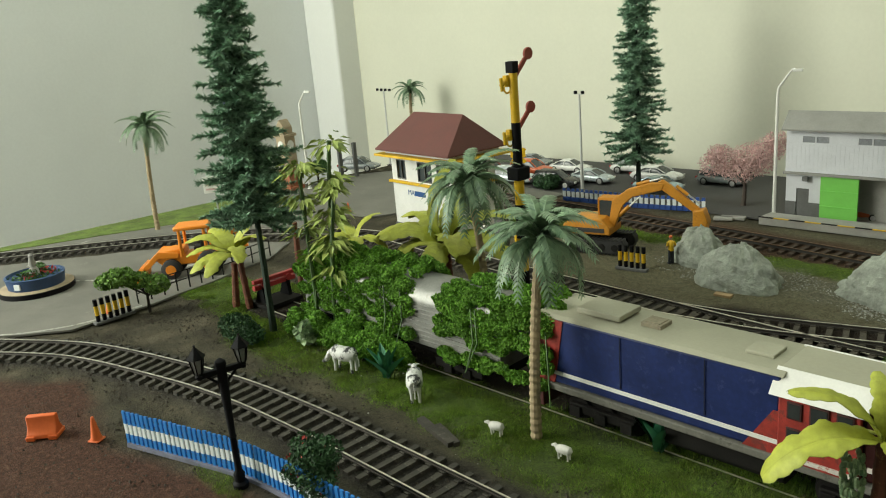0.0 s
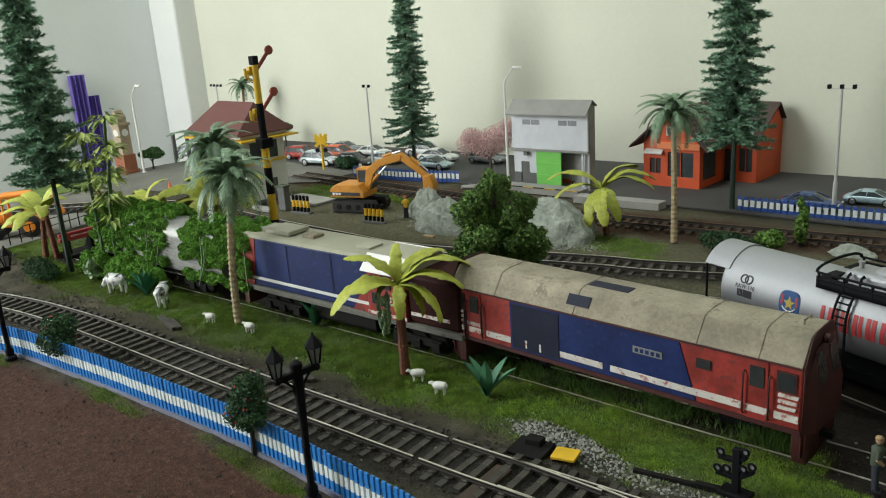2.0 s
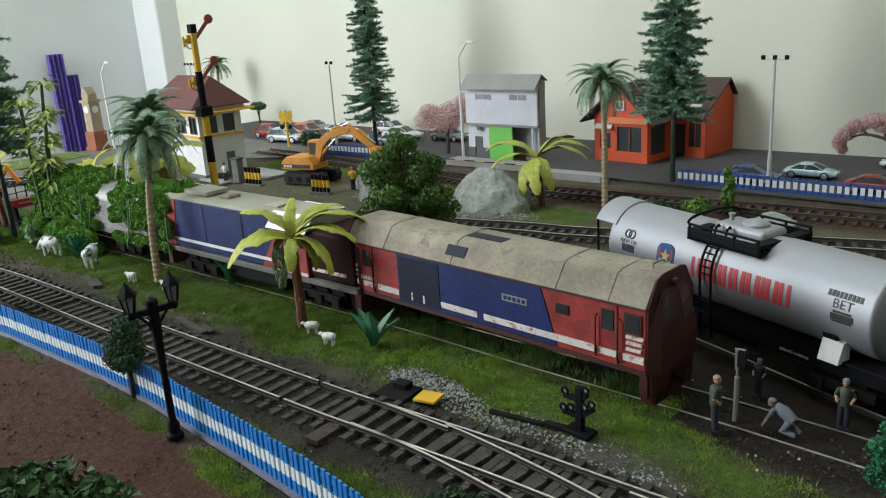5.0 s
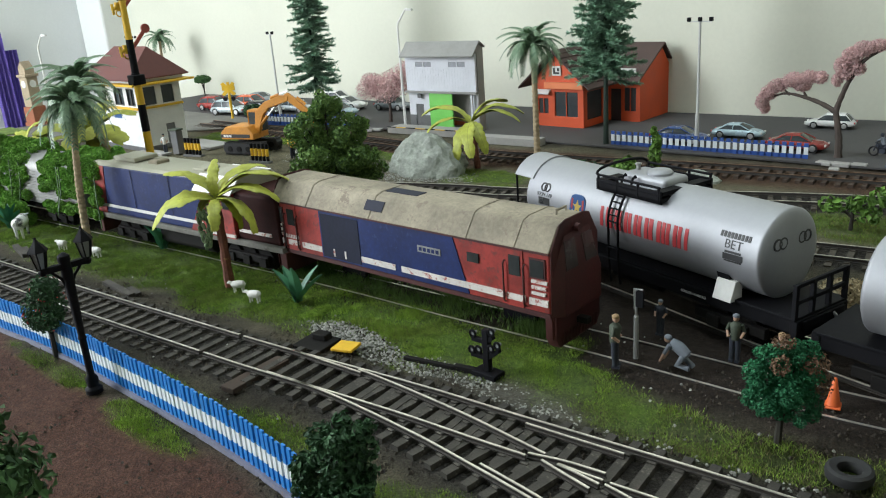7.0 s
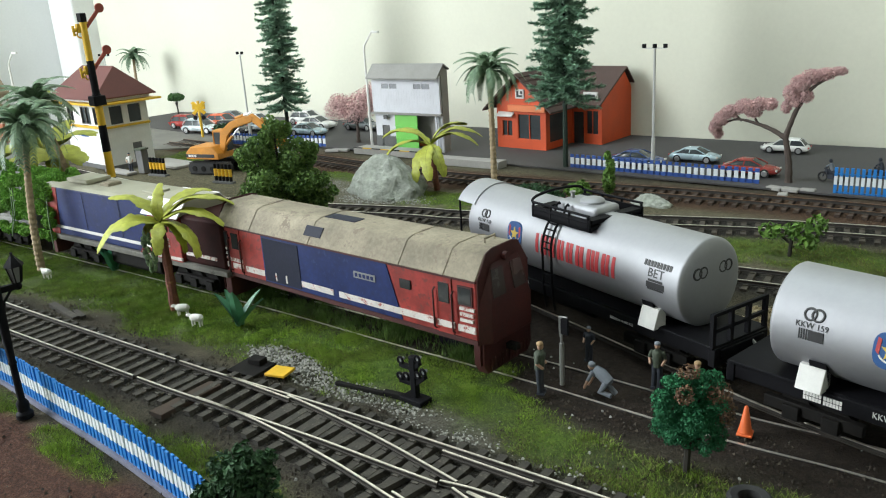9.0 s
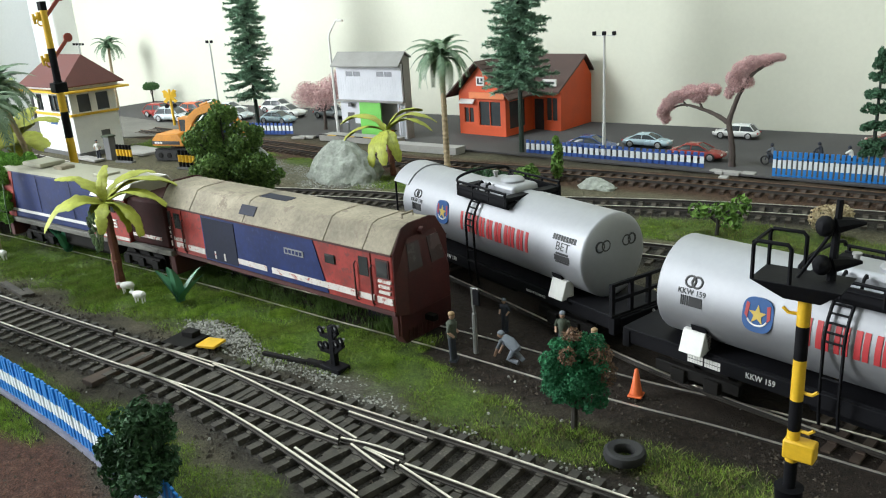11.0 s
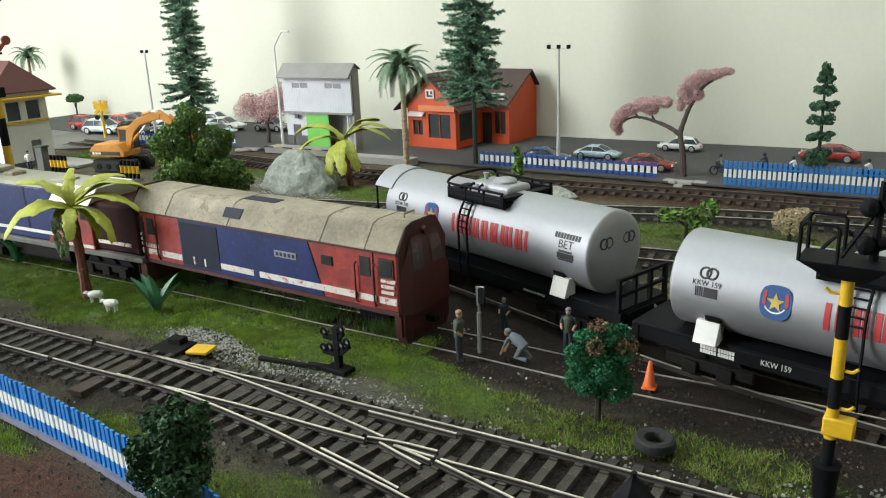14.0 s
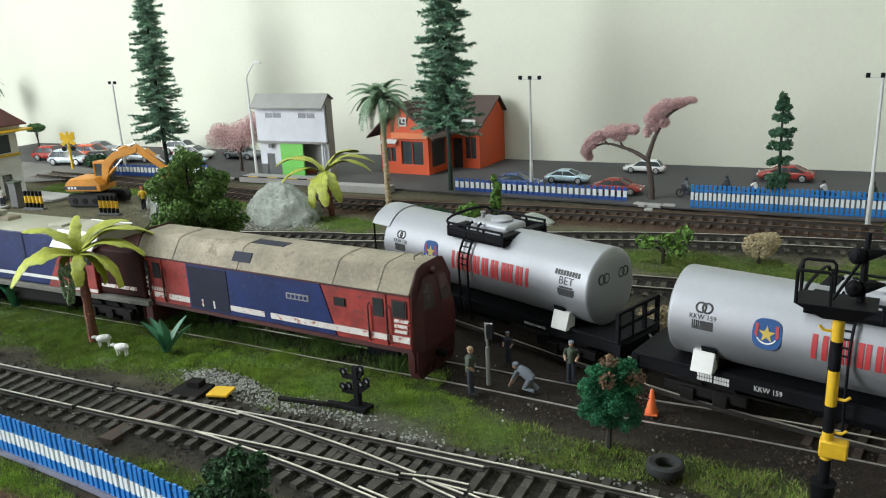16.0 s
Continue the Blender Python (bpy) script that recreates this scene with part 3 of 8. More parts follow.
# maroon of the short hood, darkened by the shadow that lies on it
M_maroon_shade = paint("shaded_maroon_paint", (0.034, 0.009, 0.008), 0.7, var=0.4, scale=80, spec=0.12)
M_footplate = paint("dusty_grey_footplate", (0.15, 0.145, 0.125), 0.8, var=0.3, scale=90, wear=(0.07, 0.065, 0.055), wear_at=0.58)
# pinkish grey stands in for the room mirrored in the windscreen
M_screen = paint("reflecting_windscreen", (0.065, 0.052, 0.048), 0.25, var=0.3, scale=120, bump=0)
M_darkpanel = paint("dark_grey_panel", (0.017, 0.020, 0.040), 0.6, var=0.3, scale=80, spec=0.2)
M_steelgrey = paint("dull_grey_metal", (0.30, 0.30, 0.29), 0.45, metal=0.4)
M_tank = paint("silver_tank_paint", (0.375, 0.38, 0.40), 0.62, metal=0.85, var=0.06, scale=25, fine=500, bump=0.06, dist=0.1)
M_letter_red = paint("red_letters", (0.42, 0.035, 0.04), 0.5, var=0.1)
M_letter_black = paint("black_letters", (0.03, 0.03, 0.032), 0.55, var=0.1)
M_badge_blue = paint("blue_badge", (0.022, 0.085, 0.26), 0.45, var=0.15)
M_badge_gold = paint("gold_star", (0.55, 0.40, 0.08), 0.45, var=0.1)
M_badge_red = paint("red_badge_wing", (0.40, 0.05, 0.05), 0.5, var=0.1)


def bogie(parent, x, wheels, z=0, framed=True):
    b = Buf()
    for s in (-1, 1) if framed else ():
        b.box(x - 15, x + 15, s * 11.5 - 1.2, s * 11.5 + 1.2, z + 4.2, z + 8)
        for k in range(wheels):
            wx = x + (k - (wheels - 1) / 2) * 12
            b.box(wx - 2.6, wx + 2.6, s * 12.6 - 1.2, s * 12.6 + 1.2, z + 2.6, z + 7.2)
    b.box(x - 8, x + 8, -9, 9, z + 4, z + 10)
    if not framed:
        return
    part("bogie", b, M_under, parent, bevel=0.3)
    for k in range(wheels):
        wx = x + (k - (wheels - 1) / 2) * 12
        w = Buf()
        for s in (-1, 1):
            w.tube([(wx, s * 7.4, z + 5.6), (wx, s * 8.2, z + 5.6), (wx, s * 8.2, z + 5.6), (wx, s * 10.4, z + 5.6)], [5.9, 5.9, 5.2, 5.0], 18)
        w.cone((wx, -7.5, z + 5.6), (wx, 7.5, z + 5.6), 0.9, 0.9)
        part("wheel_set", w, M_under, parent)


def side_panel(b, pts, y, t=0.35):
    """A thin raised panel on the side that faces -y; pts are (x, z)."""
    return b.prism(pts, y - t, y, "y")


def loco_front():
    """The long twin-cab engine: khaki hipped roof, red ends, blue middle."""
    root = thing("diesel_locomotive", 22, 291.3, 2.1, 0.4, "weathered red and blue diesel locomotive with khaki roof", "locomotive", "diesel locomotives")
    hw, x0, x1 = 15.3, -77.0, 77.0
    body = Buf().box(x0, x1, -hw, hw, 12.5, 36.6)
    part("body", body, M_red, root, bevel=0.8)
    # roof, hipped along both sides
    prof = [(-hw - 0.5, 36.2), (-9.6, 44.6), (-6.0, 45.6), (6.0, 45.6), (9.6, 44.6), (hw + 0.5, 36.2)]
    roof = part("roof", Buf().prism(prof, x0 + 0.2, x1 - 0.2, "x"), M_roof, root, "weathered khaki roof", bevel=0.4)
    for x in (-52, -12, 40, 62):
        part("roof_seam", Buf().prism([(a * 1.012, b + 0.25) for a, b in prof], x - 0.35, x + 0.35, "x"), M_roof, roof)
    part("roof_grille", Buf().box(-11, 7, -5.2, 0.8, 45.4, 45.85), M_darkpanel, roof, "dark flush roof grille", bevel=0.1)
    lo, hi = (-13.6, 39.2), (-10.9, 42.9)
    part("roof_grille", Buf().prism([(lo[0] - 0.24, lo[1] + 0.18), (hi[0] - 0.24, hi[1] + 0.18), (hi[0] + 0.3, hi[1] - 0.2), (lo[0] + 0.3, lo[1] - 0.2)], -16, -5.5, "x"), M_darkpanel, roof, "small dark roof grille", bevel=0.05)
    part("lifting_lug", Buf().tube([(72, -3, 46.4), (72, -3, 48), (72, 3, 48), (72, 3, 46.4)], 0.45, 6), M_roof, roof)
    # blue middle and dark doors, both sides
    for s in (-1, 1):
        f = at(0, 0, 0) if s < 0 else rot(0, 0, 180)
        k = 1 if s < 0 else -1
        def flip(p):
            return [(k * a, c) for a, c in (p if k > 0 else p[::-1])]
        y = -hw * k
        def panel(name, pts, material, label="", t=0.35, parent=root):
            b = Buf().prism([(k * a, c) for a, c in pts], min(y, y - k * t), max(y, y - k * t), "y")
            return part(name, b, material, parent, label)
        panel("side_panel", [(-43.5, 14.2), (40.5, 14.2), (33.5, 36.0), (-43.5, 36.0)], M_blue, "navy blue side panel")
        panel("side_door", [(-42.5, 15), (-18.5, 15), (-18.5, 34.6), (-42.5, 34.6)], M_darkpanel, "dark grey engine doors", 0.6)
        for a, c in ((-57, -43.5), (-18, 2), (5.5, 57)):
            panel("stripe", [(a, 16.4), (c, 16.4), (c, 18.9), (a, 18.9)], M_stripe, "worn white stripe", 0.62)
        for a, c in ((-76.2, -70.5), (-67, -59.5), (58.5, 66.5), (68.3, 76.2)):
            panel("stripe", [(a, 16.4), (c, 16.4), (c, 18.9), (a, 18.9)], M_stripe, "worn white stripe", 0.62)
        for i, a in enumerate((-35.5, -28.3)):
            panel("chip", [(a, 16), (a + 0.9, 16), (a + 0.9, 19.4), (a, 19.4)], M_stripe, "bare white paint chip", 0.8)
        panel("number_plate", [(15.3, 26.9), (27.3, 26.9), (27.3, 29.6), (15.3, 29.6)], M_steelgrey, "grey metal plate with unreadable bars", 0.6)
        for i in range(5):
            panel("plate_bar", [(16.2 + i * 2.2, 27.5), (17.6 + i * 2.2, 27.5), (17.6 + i * 2.2, 29), (16.2 + i * 2.2, 29)], M_blue, "", 0.75)
        panel("side_window", [(40.4, 27.4), (45.8, 27.4), (45.8, 31.0), (40.4, 31.0)], M_glass, "small dark window", 0.5)
        for i in range(3):
            panel("emblem_bar", [(69.3 - i * 0.0, 20.3 + i * 2.2), (75 + i * 0.4, 20.3 + i * 2.2), (75.3 + i * 0.4, 21.5 + i * 2.2), (69.5, 21.5 + i * 2.2)], M_stripe, "white stepped emblem", 0.6)
            panel("emblem_bar", [(-75.5, 20.3 + i * 2.2), (-70, 20.3 + i * 2.2), (-70, 21.5 + i * 2.2), (-75.5, 21.5 + i * 2.2)], M_stripe, "white stepped emblem", 0.6)
        for cx in (62.2, -63.5):
            d = panel("cab_door", [(cx - 3.6, 14), (cx + 3.6, 14), (cx + 3.6, 36), (cx - 3.6, 36)], M_red, "red cab door", 0.4)
            panel("door_window", [(cx - 2.4, 26.0), (cx + 2.4, 26.0), (cx + 2.4, 33.5), (cx - 2.4, 33.5)], M_glass, "", 0.7, d)
            for hx in (cx - 4.4, cx + 4.4):
                b = Buf().tube([(k * hx, y - k * 0.3, 15), (k * hx, y - k * 1.4, 16), (k * hx, y - k * 1.4, 30), (k * hx, y - k * 0.3, 31)], 0.35, 6)
                part("handrail", b, M_maroon, root)
        for a, c in ((68.6, 75.2), (-75.2, -69)):
            w = panel("cab_window", [(a, 26.4), (c, 26.4), (c, 33.8), (a, 33.8)], M_maroon, "cab side window in a dark frame", 0.45)
            panel("pane", [(a + 0.6, 27), (c - 0.6, 27), (c - 0.6, 33.2), (a + 0.6, 33.2)], M_glass, "", 0.6, w)
        for i in range(9):
            panel("letter_bar", [(-69.6 + i * 1.15, 19.6), (-68.9 + i * 1.15, 19.6), (-68.9 + i * 1.15, 21.4), (-69.6 + i * 1.15, 21.4)], M_stripe, "", 0.5)
        panel("gutter", [(x0, 35.7), (x1, 35.7), (x1, 36.3), (x0, 36.3)], M_maroon, "", 0.8)
        panel("sill", [(x0, 12.2), (x1, 12.2), (x1, 14.0), (x0, 14.0)], M_maroon, "dark sill", 0.5)
    # cab fronts: folded nose with two dark windows
    for s in (1, -1):
        X = x1 if s > 0 else x0
        def fx(*p):
            return [(X + s * a, s * b, c) for a, b, c in p]
        e = Buf()
        outl = [(-hw, 4.0), (hw, 4.0), (hw, 36.4), (9.6, 45.2), (6, 46.3), (-6, 46.3), (-9.6, 45.2), (-hw, 36.4)]
        e.prism([(b, c) for b, c in outl], min(X, X + s * 0.6), max(X, X + s * 0.6), "x")
        e.add(fx((0.4, -hw, 12.5), (0.4, hw, 12.5), (4.0, -hw + 3.5, 12.5), (4.0, hw - 3.5, 12.5), (0.4, -hw, 26), (0.4, hw, 26), (4.0, -hw + 3.5, 25), (4.0, hw - 3.5, 25), (1.2, -8, 41), (1.2, 8, 41)), [(0, 1, 3, 2), (2, 3, 7, 6), (0, 2, 6, 4), (1, 5, 7, 3), (6, 7, 9, 8), (4, 6, 8), (5, 9, 7)])
        nose = part("cab_front", e, M_maroon, root, "dark maroon cab front", bevel=0.3)
        for b0, b1 in ((-10.2, -2.6), (2.6, 10.2)):
            w = Buf().add(fx((3.5, b0, 29), (3.5, b1, 29), (1.75, b1 * 0.86, 39), (1.75, b0 * 0.86, 39), (2.9, b0, 29), (2.9, b1, 29), (1.1, b1 * 0.86, 39), (1.1, b0 * 0.86, 39)), [(0, 1, 2, 3), (4, 7, 6, 5), (0, 4, 5, 1), (1, 5, 6, 2), (2, 6, 7, 3), (3, 7, 4, 0)])
            part("windscreen", w, M_screen, nose, "grey windscreen with the room's reflection in its colour")
        part("headlight", Buf().tube([(X + s * 1.0, 0, 42), (X + s * 2.6, 0, 42)], [1.6, 1.4], 14), M_maroon, nose)
        # pilot with ribs, and coupling hook
        pl = Buf().prism([(-12.5, 0.4), (12.5, 0.4), (14.6, 4), (14.6, 12.6), (-14.6, 12.6), (-14.6, 4)], min(X - s * 3, X + s * 1.6), max(X - s * 3, X + s * 1.6), "x")
        for q in range(-5, 6):
            pl.cone((X + s * 1.8, q * 2.2, 1.3), (X + s * 2.3, q * 2.2, 6), 0.35, 0.35, 5)
        part("pilot", pl, M_maroon, root, "dark maroon pilot", bevel=0.2)
        part("coupler", Buf().box(min(X, X + s * 6), max(X, X + s * 6), -1.4, 1.4, 6.4, 8.6), M_under, root)
    part("underframe", Buf().box(x0 + 4, x1 - 4, -9, 9, 10.4, 12.6).box(-56, -40, 5, 8, -4, 10.6).box(40, 56, 5, 8, -4, 10.6), M_black, root, bevel=0.4)
    bogie(root, -48, 3, -1, False)
    bogie(root, 48, 3, -1, False)
    return root


def loco_back():
    """The older hood unit in front of the covered wagon: blue hood, red cab with a white roof."""
    root = thing("diesel_locomotive", -126, 281.5, 2.0, 4.6, "blue and red hood diesel locomotive with white cab roof", "locomotive", "diesel locomotives")
    hw = 13.8
    x0, x1 = -80, 78
    part("footplate", Buf().box(x0, x1, -15.4, 15.4, 11.6, 14.4), M_footplate, root, "dusty grey footplate", bevel=0.4)
    part("hood", Buf().box(x0 + 1, 20, -hw, hw, 14.4, 42.2), M_blue, root, "navy blue engine hood", bevel=0.9)
    for s in (-1, 1):
        y0, y1 = (-hw - 0.35, -hw) if s < 0 else (hw, hw + 0.35)
        part("end_panel", Buf().prism([(x0 + 0.8, 14.4), (x0 + 9, 14.4), (x0 + 14, 41.8), (x0 + 0.8, 41.8)], y0, y1, "y"), M_red, root, "red end panel")
        part("end_panel", Buf().prism([(8, 14.4), (20.2, 14.4), (20.2, 30), (18, 30)], y0, y1, "y"), M_red, root, "red wedge panel")
        y0, y1 = (-hw - 0.6, -hw - 0.3) if s < 0 else (hw + 0.3, hw + 0.6)
        part("stripe", Buf().box(x0 + 1, 20, y0, y1, 18.3, 19.9), M_whitepaint, root, "thin white stripe")
        for a in (x0 + 40, x0 + 74):
            part("hood_seam", Buf().box(a, a + 0.35, y0 + (0.15 if s < 0 else 0), y1 - (0 if s < 0 else 0.15), 20.5, 41.5), M_darkpanel, root)
    roof = part("roof", Buf().prism([(-hw - 0.3, 42), (-hw + 1.6, 43.4), (hw - 1.6, 43.4), (hw + 0.3, 42)], x0 + 0.6, 21, "x"), M_roof1, root, "flat khaki roof", bevel=0.3)
    part("roof_hatch", Buf().box(-64, -44, -7.5, 7.5, 44.2, 46.4).box(-62, -46, -6, 6, 43.2, 44.4), M_roof1, roof, "raised roof hatch", bevel=0.4)
    part("exhaust", Buf().box(-37, -28.5, -4, 4, 43.3, 45.0).box(-36, -29.5, -3, 3, 44.6, 45.4), M_roof, roof, "square exhaust", bevel=0.2)
    part("roof_hatch", Buf().box(4, 14, -5, 5, 43.3, 44.6), M_roof1, roof, bevel=0.3)
    cab = part("cab", Buf().box(20, 45, -15.3, 15.3, 12, 38.8), M_red, root, "red driver's cab", bevel=0.6)
    prof = [(-16.0, 37.4), (-10.2, 44.0), (10.2, 44.0), (16.0, 37.4)]
    lid = part("cab_roof", Buf().prism(prof, 18.4, 46.4, "x"), M_roof1, root, "khaki cab roof with white sides", bevel=0.3)
    for k in (-1, 1):
        part("roof_side", Buf().prism([(k * 17.0, 36.9), (k * 10.4, 44.4), (k * 10.0, 43.9), (k * 16.4, 36.6)][::k], 17.5, 47, "x"), M_whitepaint, lid, "bright white sloping roof side", bevel=0.15)
    for s in (-1, 1):
        y0, y1 = (-15.8, -15.2) if s < 0 else (15.2, 15.8)
        for a, c, z0, z1 in ((23.0, 27.8, 29.5, 35.5), (30.0, 36, 29.0, 36), (38, 43.3, 29, 36), (23.0, 27.8, 20.5, 26.5)):
            w = part("cab_window", Buf().box(a, c, y0, y1, z0, z1), M_maroon, cab, "", 0.2)
            part("pane", Buf().box(a + 0.6, c - 0.6, y0 - 0.15, y1 + 0.15, z0 + 0.6, z1 - 0.6), M_glass, w)
        for z in (0, 1.7, 3.4):
            part("emblem_bar", Buf().box(31.5, 36.2, y0 - 0.1, y1, 21.2 + z, 22.1 + z), M_whitepaint, cab, "white stepped emblem")
        part("stripe", Buf().box(20, 45.2, y0 - 0.1, y1, 15.2, 16.6), M_stripe, cab, "white stripe")
    part("short_hood", Buf().box(45, x1 - 2, -hw, hw, 14.4, 38), M_maroon_shade, root, "dark maroon short hood", bevel=1.4)
    part("stripe", Buf().box(47, 70, -hw - 0.4, -hw, 18.4, 20), M_stripe, root, "white stripe")
    for X, s in ((x1, 1), (x0, -1)):
        part("pilot", Buf().box(min(X - s * 3, X + s), max(X - s * 3, X + s), -14.5, 14.5, 2.2, 12), M_maroon, root, "", 0.4)
        part("coupler", Buf().box(min(X, X + s * 6), max(X, X + s * 6), -1.4, 1.4, 6.4, 8.6), M_under, root)
        for s2 in (-1, 1):
            part("handrail", Buf().tube([(X, s2 * 13, 14), (X, s2 * 13, 26), (X, s2 * 9, 26)], 0.4, 6), M_black, root)
    part("fuel_tank", Buf().prism([(-11, 2.6), (11, 2.6), (13.4, 5), (13.4, 11.8), (-13.4, 11.8), (-13.4, 5)], -22, 22, "x"), M_under, root, bevel=0.5)
    bogie(root, -50, 3, -1)
    bogie(root, 48, 3, -1)
    return root


def wrap(ob, m, radius):
    """Bend flat letters round a lying cylinder: cut into strips, then each strip turned."""
    bm = bmesh.new()
    bm.from_mesh(ob.data)
    lo, hi = min(v.co.y for v in bm.verts) / MM, max(v.co.y for v in bm.verts) / MM
    y = lo + 0.9
    while y < hi - 0.3:
        bmesh.ops.bisect_plane(bm, geom=bm.verts[:] + bm.edges[:] + bm.faces[:], dist=1e-7, plane_co=(0, y * MM, 0), plane_no=(0, 1, 0))
        y += 0.9
    cx = (max(v.co.x for v in bm.verts) + min(v.co.x for v in bm.verts)) / 2
    for v in bm.verts:
        p = v.co / MM
        a = p.y / radius
        q = m @ Vector((p.x - cx / MM, (radius + p.z) * math.sin(a), (radius + p.z) * math.cos(a) - radius))
        v.co = q * MM
    bm.to_mesh(ob.data)
    bm.free()
    return ob


def tank_wagon(name, x, y, rz, number, canopy=False):
    """A long silver tank on a black flat frame, with a walkway and ladders on its top."""
    root = thing(name, x, y, 2.0, rz, "silver oil tank wagon with red markings on a black frame", "tank wagon", "tank wagons")
    R, zc, L = 16.0, 31.2, 62.5
    prof = []
    for i in range(7):
        a = math.pi / 2 * i / 6
        prof.append((R * 0.999 * (0.0001 + math.sin(a) ** 0.55) if i else 0.01, -L - 0.2 + 2.2 * (1 - math.cos(a)) * 1.0))
    prof += [(R, -L + 2.6), (R, L - 2.6)] + [(r, -z) for r, z in prof[::-1]]
    m = Matrix.Translation((0, 0, zc)) @ rot(0, 90, 0)
    shell = part("tank_shell", Buf().lathe(prof, 64, m), M_tank, root, "silver painted tank shell", smooth=50)
    # frame and deck
    fr = Buf().box(-L - 12, L + 12, -13.6, -11.2, 9.5, 14.4).box(-L - 12, L + 12, 11.2, 13.6, 9.5, 14.4)
    for q in range(-6, 7):
        fr.box(q * 12.5 - 1.2, q * 12.5 + 1.2, -11.4, 11.4, 10.5, 14)
    fr.box(-L - 12, L + 12, -2, 2, 9.5, 14)
    part("frame", fr, M_black, root, "black wagon frame", bevel=0.3)
    for s in (-1, 1):
        part("deck", Buf().box(s * L - 12 if s > 0 else -L - 12.4, s * L + 12.4 if s > 0 else -L + 12, -14.6, 14.6, 14.4, 15.4), M_black, root, "black end deck", bevel=0.2)
        part("saddle", Buf().prism([(-12, 15), (12, 15), (15, 24), (11, 20), (0, 17), (-11, 20), (-15, 24)], s * (L - 16) - 2.5, s * (L - 16) + 2.5, "x"), M_black, root)
        X = s * (L + 11.6)
        if s > 0:
            fence_ = part("end_railing", Buf().box(X - 0.6, X + 0.6, -14.2, 14.2, 25.7, 27.0), M_black, root, "black end railing", bevel=0.15)
            part("rail_bar", Buf().box(X - 0.6, X + 0.6, -14.2, 14.2, 20.0, 21.3), M_black, fence_)
            for q in (-13.6, -4.5, 4.5, 13.6):
                part("rail_post", Buf().box(X - 0.7, X + 0.7, q - 0.8, q + 0.8, 15.2, 26.9), M_black, fence_)
        part("brake_pipe", Buf().tube([(X + s * 0.5, 5, 14), (X + s * 3, 5, 12), (X + s * 3.4, 5, 8)], 0.6, 6), M_steelgrey, root)
        part("coupler", Buf().box(min(X, X + s * 7), max(X, X + s * 7), -1.4, 1.4, 7, 9.4), M_under, root)
        part("buffer_beam", Buf().box(X - 1.4, X + 1.4, -14, 14, 8, 14.6), M_black, root, bevel=0.3)
    # added sheet: hides the cross members and blocks light below the tank
    part("deck", Buf().box(-L + 11, L - 11, -13.4, 13.4, 14.5, 15.3), M_black, root, "black sheet added to block light under the tank")
    part("air_tank", Buf().tube([(-14, -6, 7.4), (-13, -6, 7.4), (12, -6, 7.4), (13, -6, 7.4)], [2, 3.2, 3.2, 2], 14), M_black, root)
    # walkway, dome and railing on top
    zt = zc + R
    wk = Buf()
    for s in (-1, 1):
        wk.prism([(s * 14.5, zt - 4.6), (s * 14.5, zt - 3.0), (s * 8.6, zt - 2.2), (s * 8.6, zt - 3.8)], -17, 17, "x")
        for q in (-15, -5, 5, 15):
            wk.prism([(s * 14.3, zt - 4.4), (s * 8.4, zt - 3.4), (s * 9, zt - 7)], q - 0.6, q + 0.6, "x")
    for s in (-1, 1):
        wk.box(-17, 17, s * 14.0 - 0.5, s * 14.0 + 0.5, zt - 4.6, zt + 0.2)
    wk.box(-17, -12.4, -13, 13, zt - 1.8, zt - 0.2).box(12.4, 17, -13, 13, zt - 1.8, zt - 0.2)
    walk_deck = part("walkway", wk, M_black, root, "black top walkway", bevel=0.15)
    for s in (-1, 1):
        r = Buf()
        for z in (zt - 1.0, zt + 1.6):
            r.tube([(-16.6, s * 14.2, z), (16.6, s * 14.2, z)], 0.55, 6)
        for q in (-16, -5.5, 5.5, 16):
            r.tube([(q, s * 14.2, zt - 3.5), (q, s * 14.2, zt + 1.8)], 0.55, 6)
        part("walkway_rail", r, M_black, walk_deck)
    hoop = [(-17, 14.2 * math.cos(a), zt + 1.4 + 3.2 * math.sin(a) ** 0.7) for a in np.linspace(0.02, math.pi - 0.02, 12)]
    part("walkway_rail", Buf().tube(hoop, 0.6, 6), M_black, walk_deck)
    dome = Buf().box(-11, 12.5, -6.8, 6.8, zt - 2.5, zt + 2.4)
    part("dome_box", dome, M_tank, root, "silver manhole box", bevel=1.8, segs=3)
    part("manhole", Buf().lathe([(5.0, zt + 2), (5.0, zt + 3.2), (4.2, zt + 4.0), (1.5, zt + 4.4)], 24, Matrix.Translation((3.5, 0, 0))), M_tank, root, "round manhole lid")
    part("valve", Buf().lathe([(0.9, zt + 2), (0.9, zt + 4.4), (1.3, zt + 4.4), (1.3, zt + 5)], 10, Matrix.Translation((-8, 0, 0))), M_steelgrey, root)
    for s in (-1, 1):
        lad = Buf()
        for dx in (-7.2, -1.9):
            pts = [(dx, s * (R + 1.6) * math.cos(a), zc + (R + 1.6) * math.sin(a)) for a in np.linspace(1.12, -0.15, 8)]
            pts = [(dx, s * 7.6, zt + 1.2), (dx, s * 8.0, zt + 2.0)] + [(dx, s * 9.4, zt + 1.2)] + pts[1:] + [(dx, s * 17.2, 16), (dx, s * 16.6, 10), (dx, s * 15.8, 6)]
            lad.tube(pts, 0.5, 6)
        for i in range(9):
            a = 0.95 - i * 0.15
            yy, zz = (R + 1.6) * math.cos(a), zc + (R + 1.6) * math.sin(a)
            if i > 6:
                yy, zz = 17.3, zc - (i - 5) * 5
            lad.tube([(-7.2, s * yy, zz), (-1.9, s * yy, zz)], 0.35, 6)
